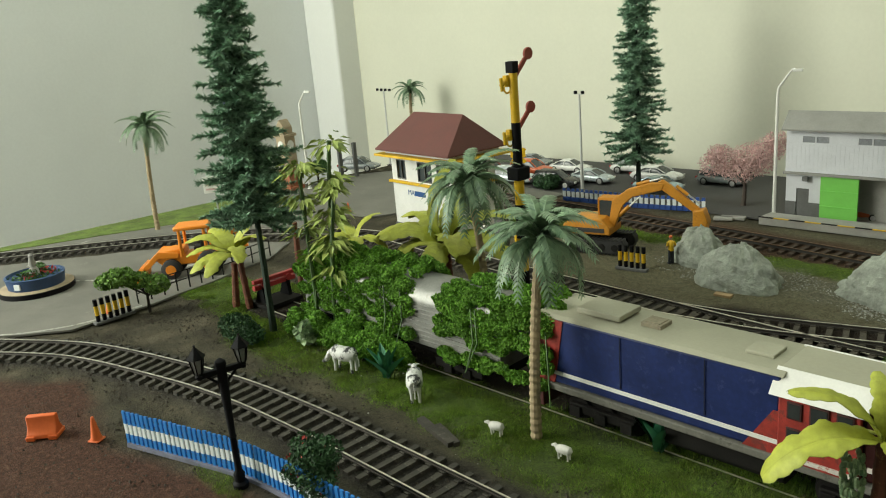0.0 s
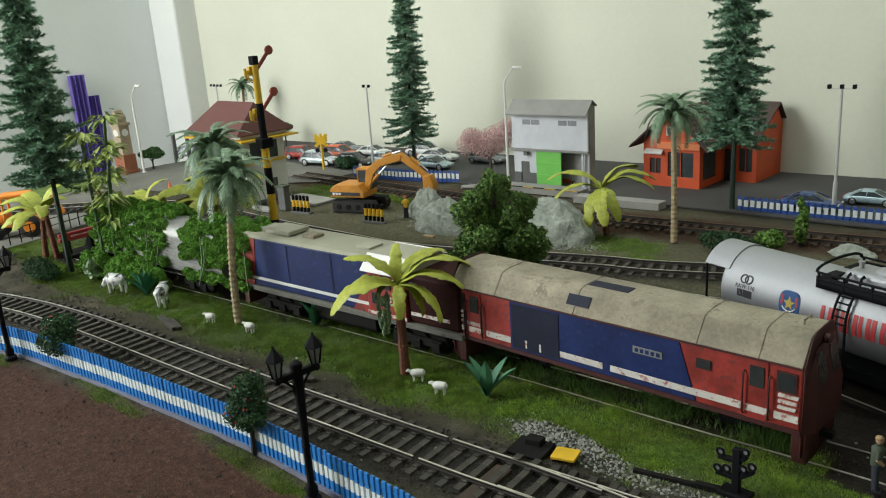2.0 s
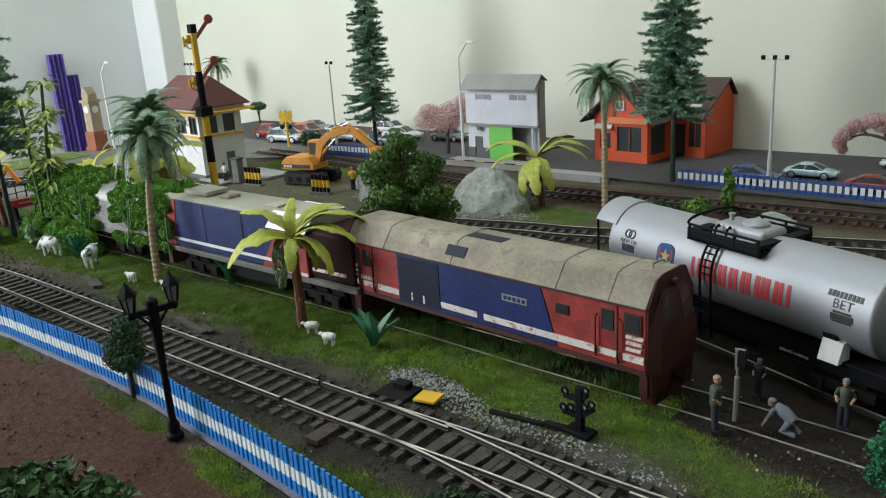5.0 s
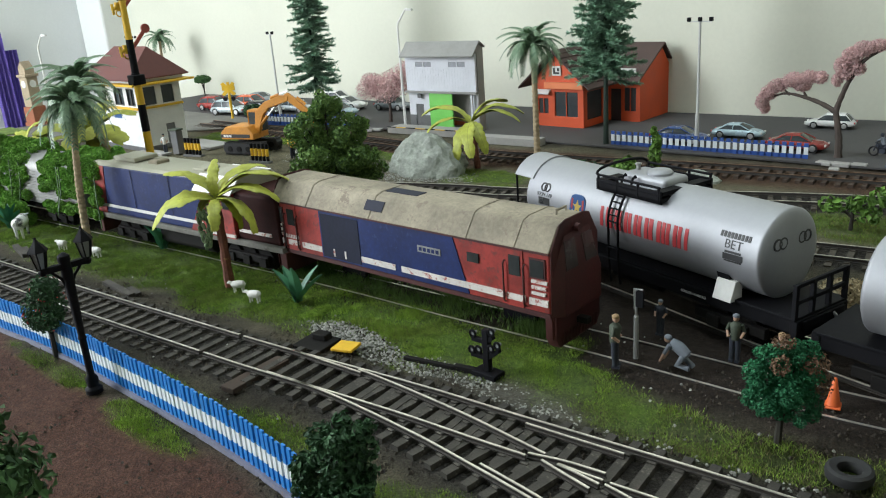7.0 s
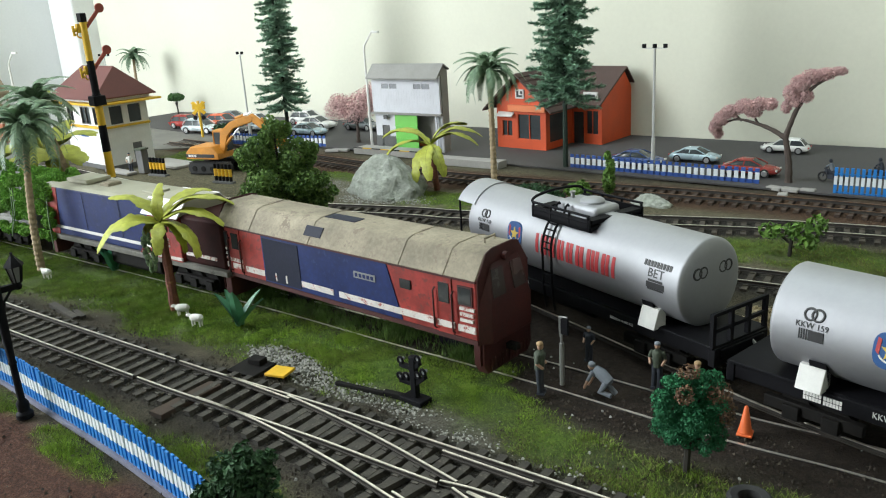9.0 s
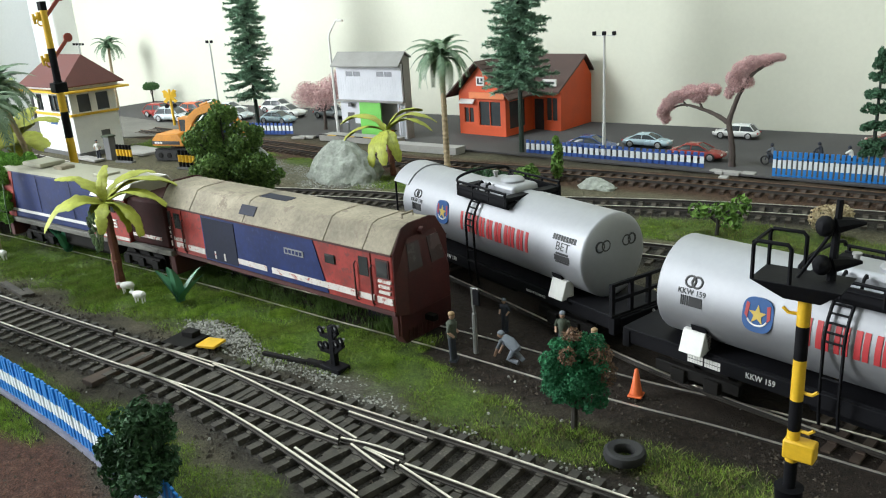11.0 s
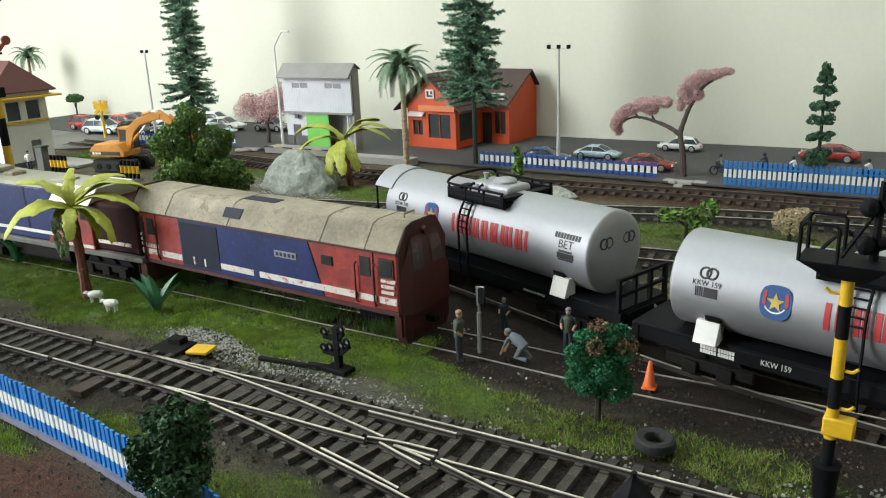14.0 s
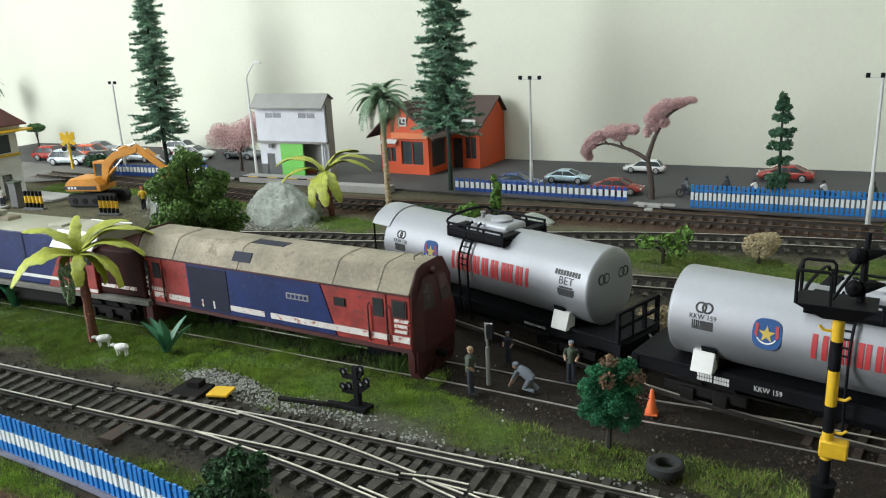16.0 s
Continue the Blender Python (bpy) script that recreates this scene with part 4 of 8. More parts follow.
        part("ladder", lad, M_black, root, "thin black ladder")
    flap = Buf()
    n = 14
    vs = []
    for lift in (-0.1, 0.6):
        for i in range(n + 1):
            a = math.pi * (0.18 + 0.64 * i / n)
            for x in (-L - 9, -L + 4):
                vs.append((x, -(R + lift) * math.cos(a), zc + (R + lift) * math.sin(a)))
    k = 2 * (n + 1)
    fs = [(2 * i, 2 * i + 1, 2 * i + 3, 2 * i + 2) for i in range(n)] + [(k + 2 * i, k + 2 * i + 2, k + 2 * i + 3, k + 2 * i + 1) for i in range(n)]
    fs += [(2 * i, 2 * i + 2, k + 2 * i + 2, k + 2 * i) for i in range(n)] + [(2 * i + 1, k + 2 * i + 1, k + 2 * i + 3, 2 * i + 3) for i in range(n)] + [(0, k, k + 1, 1), (2 * n, 2 * n + 1, k + 2 * n + 1, k + 2 * n)]
    if canopy:
        part("end_canopy", flap.add(vs, fs), M_tank, root, "curved sheet over the end deck")
        for q in (-13.4, 13.4):
            part("canopy_post", Buf().tube([(-L - 8.4, q, 15), (-L - 8.4, q, zc + 9)], 0.5, 6), M_black, root)
    # instruction boards, lettering, badges on both sides
    for s in (-1, 1):
        k = -s
        part("board", Buf().add([(k * a, s * b, c) for a, b, c in ((44, 14.6, 21.8), (51.8, 14.6, 21.8), (51.8, 17.0, 14.6), (44, 17.0, 14.6), (44, 11, 21.8), (51.8, 11, 21.8), (51.8, 11, 14.6), (44, 11, 14.6))], [(0, 1, 2, 3), (0, 4, 5, 1), (3, 2, 6, 7), (0, 3, 7, 4), (1, 5, 6, 2)]), M_whitepaint, root, "blank white instruction board", bevel=0.2)
        part("board", Buf().add([(-k * a, s * b, c) for a, b, c in ((44, 14.6, 21.8), (51.8, 14.6, 21.8), (51.8, 17.0, 14.6), (44, 17.0, 14.6), (44, 11, 21.8), (51.8, 11, 21.8), (51.8, 11, 14.6), (44, 11, 14.6))], [(0, 1, 2, 3), (0, 4, 5, 1), (3, 2, 6, 7), (0, 3, 7, 4), (1, 5, 6, 2)]), M_whitepaint, root, "blank white instruction board", bevel=0.2)

        def on_shell(u, ang, lift=0.12):
            """The frame on the shell's outside at u along it; ang degrees above the middle."""
            a = radians(ang)
            n = Vector((0, s * math.cos(a), math.sin(a)))
            up = Vector((0, -s * math.sin(a), math.cos(a)))
            right = up.cross(n)
            o = Vector((k * u, 0, zc)) + n * (R + lift)
            return Matrix(((right.x, up.x, n.x, o.x), (right.y, up.y, n.y, o.y), (right.z, up.z, n.z, o.z), (0, 0, 0, 1)))

        # the company's name stays plain upright blocks
        u = -13.2
        for wd in (4.7, 4.3, 4.9, 4.5, 5.2, 5.9, 1.6, 5.1, 4.6):
            block = Buf()
            if wd < 2:
                block.box(-0.8, 0.8, -4.1, 4.1, -0.03, 0.06)
            else:
                for q in (-1, 1):
                    block.box(*sorted((q * wd / 2, q * (wd / 2 - 0.34 * wd))), -4.1, 4.1, -0.03, 0.06)
            wrap(part("name_block", block, M_letter_red, shell, "red painted block of the company name"), on_shell(u + wd / 2, 5), R)
            u += wd + 0.5
        small = Buf()
        for j in range(9):
            small.box(-6.2 + j * 1.4, -5.2 + j * 1.4, -1.05, 1.05, -0.1, 0.05, on_shell(51, 26))
        part("text_bar", small, M_letter_black, shell, "small black blocks of the company name")
        wrap(writing("lettering", "BET", 4.4, Matrix.Identity(4), M_letter_black, shell, "small black lettering"), on_shell(51, 14.5), R)
        wrap(writing("lettering", number, 2.45, Matrix.Diagonal((0.95, 1, 1, 1)), M_letter_black, shell, "small black wagon code"), on_shell(-48.6, 12.5), R)
        bars = Buf()
        for u, ang, w, h in ((51, 5.5, 6.5, 0.8), (51, -0.5, 8, 2.2), (51, -6, 7, 0.6)):
            bars.box(-w / 2, w / 2, -h / 2, h / 2, -0.1, 0.05, on_shell(u, ang))
        part("text_bar", bars, M_letter_black, shell, "unreadable small print as bars")
        tab = Buf()
        for j in range(4):
            tab.box(-3.6 + j * 0.7, -3.3 + j * 0.7, -1.6, 1.6, -0.1, 0.05, on_shell(-48.6, 2.5))
        tab.box(-0.8, 3.6, -1.6, 1.6, -0.1, 0.05, on_shell(-48.6, 2.5))
        part("text_bar", tab, M_letter_black, shell, "unreadable table as bars")
        for du in (-1.1, 1.1):
            ring = Buf()
            ring.tube([(1.7 * math.cos(a), 1.7 * math.sin(a), 0) for a in np.linspace(0, 2 * math.pi, 25)], 0.38, 5)
            ring.v = [tuple(on_shell(-48.6 + du, 24.5, 0.0) @ Vector(p)) for p in ring.v]
            part("ring_mark", ring, M_letter_black, shell, "linked black rings")
        badge = Buf().prism([(4.7 * abs(math.cos(q)) ** 0.7 * math.copysign(1, math.cos(q)), 5.2 * abs(math.sin(q)) ** 0.7 * math.copysign(1, math.sin(q))) for q in np.linspace(0, 2 * math.pi, 28, endpoint=False)], -0.7, 0.02, "z", on_shell(-27, 8))
        bd = part("badge", badge, M_badge_blue, shell, "blue badge with gold star")
        star = [((2.7 if i % 2 == 0 else 1.2) * math.sin(math.pi * i / 5), (3.0 if i % 2 == 0 else 1.2) * math.cos(math.pi * i / 5)) for i in range(10)]
        part("star", Buf().prism(star, 0, 0.2, "z", on_shell(-27, 8)), M_badge_gold, bd)
        arc = Buf().tube([(3.1 * math.cos(q), -0.6 + 2.6 * math.sin(q), 0.1) for q in np.linspace(3.5, 5.92, 12)], 0.26, 5)
        arc.v = [tuple(on_shell(-27, 8) @ Vector(p)) for p in arc.v]
        part("ribbon", arc, M_whitepaint, bd, "thin white ribbon arc")
        for q in (-1, 1):
            part("wing", Buf().prism([(q * 3.0, -1.5), (q * 3.9, -0.5), (q * 3.6, 3.4), (q * 2.6, 3.0)][::q], 0, 0.16, "z", on_shell(-27, 8)), M_badge_red, bd)
        writing("lettering", number, 2.7, Matrix(((k, 0, 0, k * -26), (0, 0, s, s * 13.75), (0, 1, 0, 12.2), (0, 0, 0, 1))), M_whitepaint, root, "white wagon code on the frame", 0.85)
        writing("lettering", "BERKOS 14.400 KG", 1.4, Matrix(((k, 0, 0, k * 33), (0, 0, s, s * 13.75), (0, 1, 0, 11.6), (0, 0, 0, 1))), M_whitepaint, root, "tiny white lettering")
        g = Buf()
        for a0 in (-50, -44):
            for i in range(6):
                for j in range(2):
                    g.box(k * (a0 + i * 0.92) - 0.36, k * (a0 + i * 0.92) + 0.36, s * 13.7 - 0.15, s * 13.7 + 0.15, 10.4 + j * 1.5, 11.6 + j * 1.5)
        part("data_panel", g, M_whitepaint, root, "white data grid")
    for e in (-1, 1):
        for yy in (-6.5, 6.5):
            for dy in (-1.4, 1.4):
                ring = Buf().tube([(e * (L - 0.15), yy + dy + 1.9 * math.cos(a), zc + 5 + 1.9 * math.sin(a)) for a in np.linspace(0, 2 * math.pi, 25)], 0.42, 5)
                part("ring_mark", ring, M_letter_black, shell, "linked black rings")
    bogie(root, -48, 2, -1)
    bogie(root, 48, 2, -1)
    return root


loco_front()
loco_back()
tank_wagon("tank_wagon", 101, 346.6, -15.8, "KKW 170", True)
tank_wagon("tank_wagon", 252.5, 309.6, -9.0, "KKW 159")

# ---- plants ----
M_palm_leaf = leafy("palm_plastic", (0.085, 0.165, 0.09), (0.20, 0.30, 0.18), 0.42)
M_palm_trunk = paint("palm_trunk_tan", (0.40, 0.31, 0.19), 0.8, var=0.25, scale=250)
M_banana_leaf = leafy("banana_paper_leaf", (0.24, 0.27, 0.032), (0.42, 0.45, 0.055), 0.55, scale=260)
M_banana_trunk = paint("banana_trunk_brown", (0.17, 0.055, 0.03), 0.7, var=0.4, scale=180, wear=(0.30, 0.16, 0.06), wear_at=0.58)
# needle green paled: the haze over the conifers is in this colour
M_conifer = leafy("conifer_needles", (0.15, 0.28, 0.185), (0.29, 0.46, 0.32), 0.7)
M_conifer_trunk = paint("conifer_trunk", (0.018, 0.034, 0.024), 0.7)
M_leaf_dark = leafy("bush_leaf_dark", (0.016, 0.05, 0.018), (0.034, 0.095, 0.03), 0.75)
M_leaf_shade = leafy("bush_leaf_shade", (0.024, 0.062, 0.018), (0.055, 0.12, 0.032), 0.8)
M_leaf_mid = leafy("bush_leaf_mid", (0.035, 0.095, 0.025), (0.08, 0.18, 0.045), 0.7)
M_leaf_ivy = leafy("ivy_leaf", (0.065, 0.17, 0.016), (0.17, 0.36, 0.036), 0.85, scale=60)
M_leaf_lime = leafy("tree_leaf_lime", (0.07, 0.15, 0.02), (0.15, 0.28, 0.04), 0.7)
M_leaf_olive = leafy("bush_leaf_olive", (0.05, 0.115, 0.022), (0.14, 0.245, 0.045), 0.75)
M_leaf_pine = leafy("foam_pine_leaf", (0.03, 0.085, 0.04), (0.06, 0.15, 0.075), 0.75)
M_leaf_teal = leafy("tree_leaf_teal", (0.014, 0.10, 0.040), (0.034, 0.18, 0.072), 0.9)
M_leaf_brown = leafy("tree_leaf_brown", (0.10, 0.055, 0.03), (0.19, 0.11, 0.06), 0.7)
M_leaf_pale = leafy("pale_green_leaf", (0.12, 0.22, 0.10), (0.30, 0.40, 0.22), 0.5)
M_leaf_cream = leafy("cream_foam", (0.45, 0.36, 0.20), (0.62, 0.52, 0.33), 0.8)
M_blossom = leafy("pink_blossom", (0.56, 0.34, 0.335), (0.72, 0.49, 0.475), 0.8)
M_blossom_trunk = paint("blossom_trunk", (0.085, 0.065, 0.055), 0.85, var=0.3)
M_trunk = paint("bush_trunk", (0.03, 0.026, 0.02), 0.85)
M_flower_red = leafy("red_flower", (0.35, 0.03, 0.03), (0.5, 0.06, 0.05), 0.6)
M_flower_white = leafy("white_flower", (0.6, 0.6, 0.55), (0.75, 0.75, 0.7), 0.6)
M_leaf_bamboo = leafy("bamboo_leaf", (0.22, 0.30, 0.06), (0.40, 0.48, 0.13), 0.55)
M_bamboo = paint("bamboo_green", (0.06, 0.12, 0.03), 0.45, var=0.3, scale=200)
M_agave = leafy("agave_leaf", (0.02, 0.11, 0.06), (0.05, 0.20, 0.11), 0.4)
M_agave_pale = leafy("agave_pale_leaf", (0.03, 0.15, 0.07), (0.10, 0.27, 0.15), 0.4)


def leaf_cloud(seed, lumps, count, size, flat=0.35, jitter=0.5):
    """Small folded leaves scattered over uneven lumps (x, y, z, rx, ry, rz)."""
    g = np.random.RandomState(seed)
    L = np.array(lumps, float)
    w = L[:, 3] * L[:, 4] + L[:, 4] * L[:, 5] + L[:, 3] * L[:, 5]
    k = g.choice(len(L), count, p=w / w.sum())
    d = g.normal(size=(count, 3))
    d /= np.linalg.norm(d, axis=1)[:, None]
    r = g.uniform(1 - jitter, 1.08, count) ** 0.6
    c = L[k, :3] + d * L[k, 3:] * r[:, None]
    nrm = d + g.normal(size=(count, 3)) * 0.7
    nrm /= np.linalg.norm(nrm, axis=1)[:, None]
    a = np.cross(nrm, g.normal(size=(count, 3)))
    a /= np.linalg.norm(a, axis=1)[:, None]
    b = np.cross(nrm, a)
    s = size * g.uniform(0.6, 1.4, count)[:, None]
    V = np.stack([c - a * s, c - b * s * 0.6 + nrm * s * flat, c + a * s, c + b * s * 0.6 + nrm * s * flat], 1).reshape(-1, 3)
    i = np.arange(count)[:, None] * 4
    F = np.concatenate([i + [[0, 1, 2]], i + [[0, 2, 3]]])
    out = Buf()
    out.v, out.f = [tuple(p) for p in V], [tuple(f) for f in F.tolist()]
    return out


def frond_mesh(length, droop, leaflets=22, width=0.21, name="frond"):
    b = Buf()
    pts = []
    for i in range(9):
        t = i / 8
        pts.append(Vector((length * (t - 0.26 * t * t * t * droop), 0, length * (0.38 * t - (0.40 + 0.62 * droop) * t ** 2.3))))
    b.tube(pts, [0.55 * (1 - 0.8 * i / 8) for i in range(9)], 4)
    for i in range(leaflets):
        t = 0.12 + 0.88 * i / (leaflets - 1)
        j = min(7, int(t * 8))
        p = pts[j].lerp(pts[j + 1], t * 8 - j)
        d = (pts[j + 1] - pts[j]).normalized()
        ll = length * width * (0.35 + 0.75 * math.sin(math.pi * min(1, t * 0.85 + 0.05))) * 0.8
        for s in (-1, 1):
            e = p + d * ll * 0.55 + Vector((0, s * ll * 0.8, -ll * 0.42))
            w = d * length * 0.025
            m = p.lerp(e, 0.5) + Vector((0, 0, ll * 0.1))
            b.add([p - w, p + w, m + w * 1.1, e, m - w * 1.1], [(0, 1, 2, 4), (2, 3, 4)])
    return b.mesh(name, 0)


PALM_FRONDS = {}


def palm(x, y, h, spread, lean=(0, 0), fronds=20, rz=0, label="plastic date palm with drooping feathery fronds and tan trunk"):
    root = thing("palm_tree", x, y, 0, rz, label, "tree", "palm trees")
    path = [(lean[0] * t * t, lean[1] * t * t, h * t - 1 * (1 - t)) for t in np.linspace(0, 1, 54)]
    radii = [(2.25 - 0.6 * t) * (1.12 if i % 2 else 0.92) for i, t in enumerate(np.linspace(0, 1, 54))]
    trunk = part("trunk", Buf().tube(path, radii, 10), M_palm_trunk, root, smooth=25)
    part("crown_shaft", Buf().ball((lean[0], lean[1], h), 2.6, 2.6, 3.4), M_leaf_dark, root)
    g = random.Random(int(x * 7 + y))
    for i in range(fronds):
        tier = i / fronds
        key = (spread, int(tier * 3))
        if key not in PALM_FRONDS:
            me = frond_mesh(spread, (0.5, 0.8, 1.1)[key[1]], 20)
            me.materials.append(M_palm_leaf)
            PALM_FRONDS[key] = me
        ob = new("frond", PALM_FRONDS[key])
        ob.parent = root
        ob.matrix_basis = pose(lean[0] * MM, lean[1] * MM, (h + 2.2 - tier * 2.4) * MM, g.uniform(-10, 10), -52 + tier * 66 + g.uniform(-7, 7), i * 137.5 + g.uniform(-12, 12)) @ Matrix.Diagonal([g.uniform(0.82, 1.05)] * 3 + [1])
    return root


def banana_leaf(length, width, arch, name="leaf"):
    b = Buf()
    n = 22
    rows = []
    for i in range(n + 1):
        t = i / n
        cx = length * (t - 0.22 * arch * t ** 3)
        cz = length * (0.62 * t - (0.62 + 0.42 * arch) * t ** 2.0)
        w = width * math.sin(math.pi * (0.05 + 0.91 * t)) ** 0.55 * (0.45 if t < 0.05 else 1)
        w *= 1 - 0.14 * (i % 3 == 1) - 0.08 * math.sin(t * 23 + length * 3)
        wob = 0.10 * width * math.sin(t * 14 + length)
        rows.append([(cx, -w, cz + w * (0.30 - 0.45 * t) + wob), (cx, -w * 0.5, cz + w * 0.24), (cx, 0, cz), (cx, w * 0.5, cz + w * 0.20), (cx, w * (1 - 0.12 * math.sin(t * 13)), cz + w * (0.22 - 0.6 * t) - wob)])
    for lift in (0, -0.25):
        b.add([(p[0], p[1], p[2] + lift) for r in rows for p in r], [(i * 5 + j, i * 5 + j + 1, (i + 1) * 5 + j + 1, (i + 1) * 5 + j) for i in range(n) for j in range(4)])
    b.tube([(r[2][0], 0, r[2][2] - 0.15) for r in rows], [0.55 - 0.35 * i / n for i in range(n + 1)], 5)
    return b.mesh(name, 60)


def banana(x, y, h, length, leaves, rz=0, trunks=((0, 0),), label="paper banana plant with long yellow-green leaves", bunch=False, width=0.15, tilt=0):
    root = thing("banana_plant", x, y, 0, rz, label, "plant", "banana plants", ry=tilt)
    for i, (tx, ty) in enumerate(trunks):
        path = [(tx * (1 - t * 0.6) + (1.0 - t) * 0, ty * (1 - t * 0.6), (h - i * 4) * t - (1 - t)) for t in np.linspace(0, 1, 10)]
        part("trunk", Buf().tube(path, [2.3 - 0.6 * k / 9 + (0.3 if k % 2 else -0.1) for k in range(10)], 9), M_banana_trunk, root, smooth=30)
    g = random.Random(int(x * 3 + y * 5))
    for i, (ang, el, sc) in enumerate(leaves):
        me = banana_leaf(length, length * width, g.uniform(0.2, 0.5))
        me.materials.append(M_banana_leaf)
        ob = new("leaf", me)
        ob.parent = root
        ob.matrix_basis = pose(0, 0, (h - 0.5 + 0.2 * i) * MM, g.uniform(-14, 14), -el, ang) @ Matrix.Diagonal((sc, sc, sc, 1))
    if bunch:
        b = Buf()
        for i in range(110):
            z, a = g.uniform(0, 1), g.uniform(0, 6.283)
            r = 2.3 * math.sin(math.pi * min(1, z * 0.7 + 0.25)) + 0.5
            b.ball((r * math.cos(a), r * math.sin(a), -z * 19), 0.85, 0.85, 1.2, 5, 4)
        ob = part("fruit", b, M_leaf_pale, root, "hanging bunch of green fruit")
        ob.matrix_basis = pose(-5.5 * MM, -4.5 * MM, (h - 4) * MM)
    return root


def conifer(x, y, h, radius, seed, label, clear=0.22, levels=26, lean=0.0):
    root = thing("conifer_tree", x, y, 0, 0, label, "tree", "conifer trees", ry=lean)
    part("trunk", Buf().tube([(0, 0, -1), (0, 0, h * 0.5), (0, 0, h * 0.98)], [2.2 if h > 110 else 1.4, 1.3, 0.3], 8), M_conifer_trunk, root)
    g = random.Random(seed)
    twig = Buf()
    V, F = [], []
    for lv in range(levels):
        t = lv / (levels - 1)
        z1 = h * (clear + (0.995 - clear) * t)
        r = radius * (1 - 0.66 * t ** 1.25) * g.uniform(0.82, 1.08)
        nb = 11
        a0 = g.uniform(0, 6)
        for k in range(nb):
            a = a0 + 2 * math.pi * k / nb + g.uniform(-0.25, 0.25)
            rr = r * g.uniform(0.55, 1.12)
            z = z1 + g.uniform(-0.9, 0.9) * h / levels
            d = Vector((math.cos(a), math.sin(a), 0))
            sag = g.uniform(-0.42, 0.0)
            tip = d * rr + Vector((0, 0, z + rr * (sag + 0.10)))
            o = Vector((0, 0, z))
            mid = o.lerp(d * rr + Vector((0, 0, z + rr * sag)), 0.6)
            twig.tube([o, mid, tip], [0.5, 0.35, 0.12], 3, False)
            side = Vector((-d.y, d.x, 0))
            steps = max(5, int(rr / 1.2))
            for s in range(steps):
                u = 0.12 + 0.88 * s / (steps - 1)
                p = o.lerp(mid, u / 0.6) if u < 0.6 else mid.lerp(tip, (u - 0.6) / 0.4)
                ln = (2.2 + 0.09 * radius) * (1.15 - 0.5 * u) * g.uniform(0.6, 1.3)
                for q in (-1, 1, -1, 1, -1, 1, 0.3, (-1) ** s):
                    dirn = (d * g.uniform(0.2, 1.0) + side * q * g.uniform(0.4, 1) + Vector((0, 0, g.uniform(-0.7, 0.75)))).normalized()
                    e = p + dirn * ln
                    w = dirn.cross(Vector((g.uniform(-1, 1), g.uniform(-1, 1), 1))).normalized() * ln * 0.19
                    i = len(V)
                    V += [p - w, p + w, e]
                    F.append((i, i + 1, i + 2))
    b = Buf()
    b.v, b.f = [tuple(p) for p in V], F
    part("branchwork", twig, M_conifer_trunk, root)
    tagged(part("foliage", b, M_conifer, root), "dark green plastic needles")
    return root


def clumps(seed, forms, count, size=0.42):
    """Small uneven lumps over the outside of a few large forms, so that the outline is broken."""
    g = random.Random(seed)
    out = [(a, b, c, d * 0.78, e * 0.78, f * 0.78) for a, b, c, d, e, f in forms]
    for k in range(count):
        a, b, c, d, e, f = forms[k % len(forms)]
        v = Vector((g.gauss(0, 1), g.gauss(0, 1), g.gauss(0.25, 1))).normalized()
        r = min(d, e, f) * size * g.uniform(0.7, 1.25)
        out.append((a + v.x * d * 0.82, b + v.y * e * 0.82, c + v.z * f * 0.82, r, r, r * g.uniform(0.7, 1.0)))
    return out


def shrub(name, x, y, lumps, count, size, material, label, trunk_h=0, seed=1, category="bush", group="bushes", flowers=None, extra=None):
    root = thing(name, x, y, 0, 0, label, category, group)
    g = random.Random(seed)
    tw = Buf()
    top = max(l[2] for l in lumps)
    tw.tube([(0, 0, -1), (0.4, 0.3, top * 0.55), (0, 0, top)], [1.1, 0.8, 0.4], 7)
    for l in lumps[:12]:
        tw.tube([(0, 0, max(0.5, l[2] * 0.5)), (l[0] * 0.6, l[1] * 0.6, l[2] * 0.85), (l[0], l[1], l[2])], [0.6, 0.45, 0.25], 5)
    part("trunk", tw, M_trunk, root)
    tagged(part("crown", leaf_cloud(seed, lumps, count, size), material, root, smooth=0), "uneven leafy crown")
    if extra:
        tagged(part("crown_top", leaf_cloud(seed + 5, extra[0], extra[1], size), extra[2], root, smooth=0), "browned leaf clumps")
    if flowers:
        part("blossom", leaf_cloud(seed + 9, [(a, b, c, d * 1.05, e * 1.05, f * 1.05) for a, b, c, d, e, f in lumps], flowers[0], flowers[1], jitter=0.12), flowers[2], root, smooth=0)
    return root


def agave(x, y, size, material, rz=0, blades=9, label="plastic agave with stiff pointed leaves"):
    root = thing("agave_plant", x, y, 0, rz, label, "plant", "agave plants")
    g = random.Random(int(x + y * 2))
    for i in range(blades):
        a = i * 137.5
        el = 48 + 34 * (i % 3) / 2.2 + g.uniform(-8, 8)
        b = Buf()
        n = 6
        rows = []
        for k in range(n + 1):
            t = k / n
            w = size * 0.15 * (math.sin(math.pi * (0.22 + 0.76 * t)) ** 0.8)
            rows += [(size * t, -w, size * 0.10 * t * t * -1 + w * 0.5), (size * t, 0, -size * 0.10 * t * t), (size * t, w, -size * 0.10 * t * t + w * 0.5)]
        for dz in (0, -0.3):
            b.add([(p[0], p[1], p[2] + dz) for p in rows], [(k * 3 + j, k * 3 + j + 1, k * 3 + j + 4, k * 3 + j + 3) for k in range(n) for j in range(2)])
        ob = part("leaf", b, material, root)
        ob.matrix_basis = pose(0, 0, 0.3 * MM, g.uniform(-20, 20), -el, a)
    return root


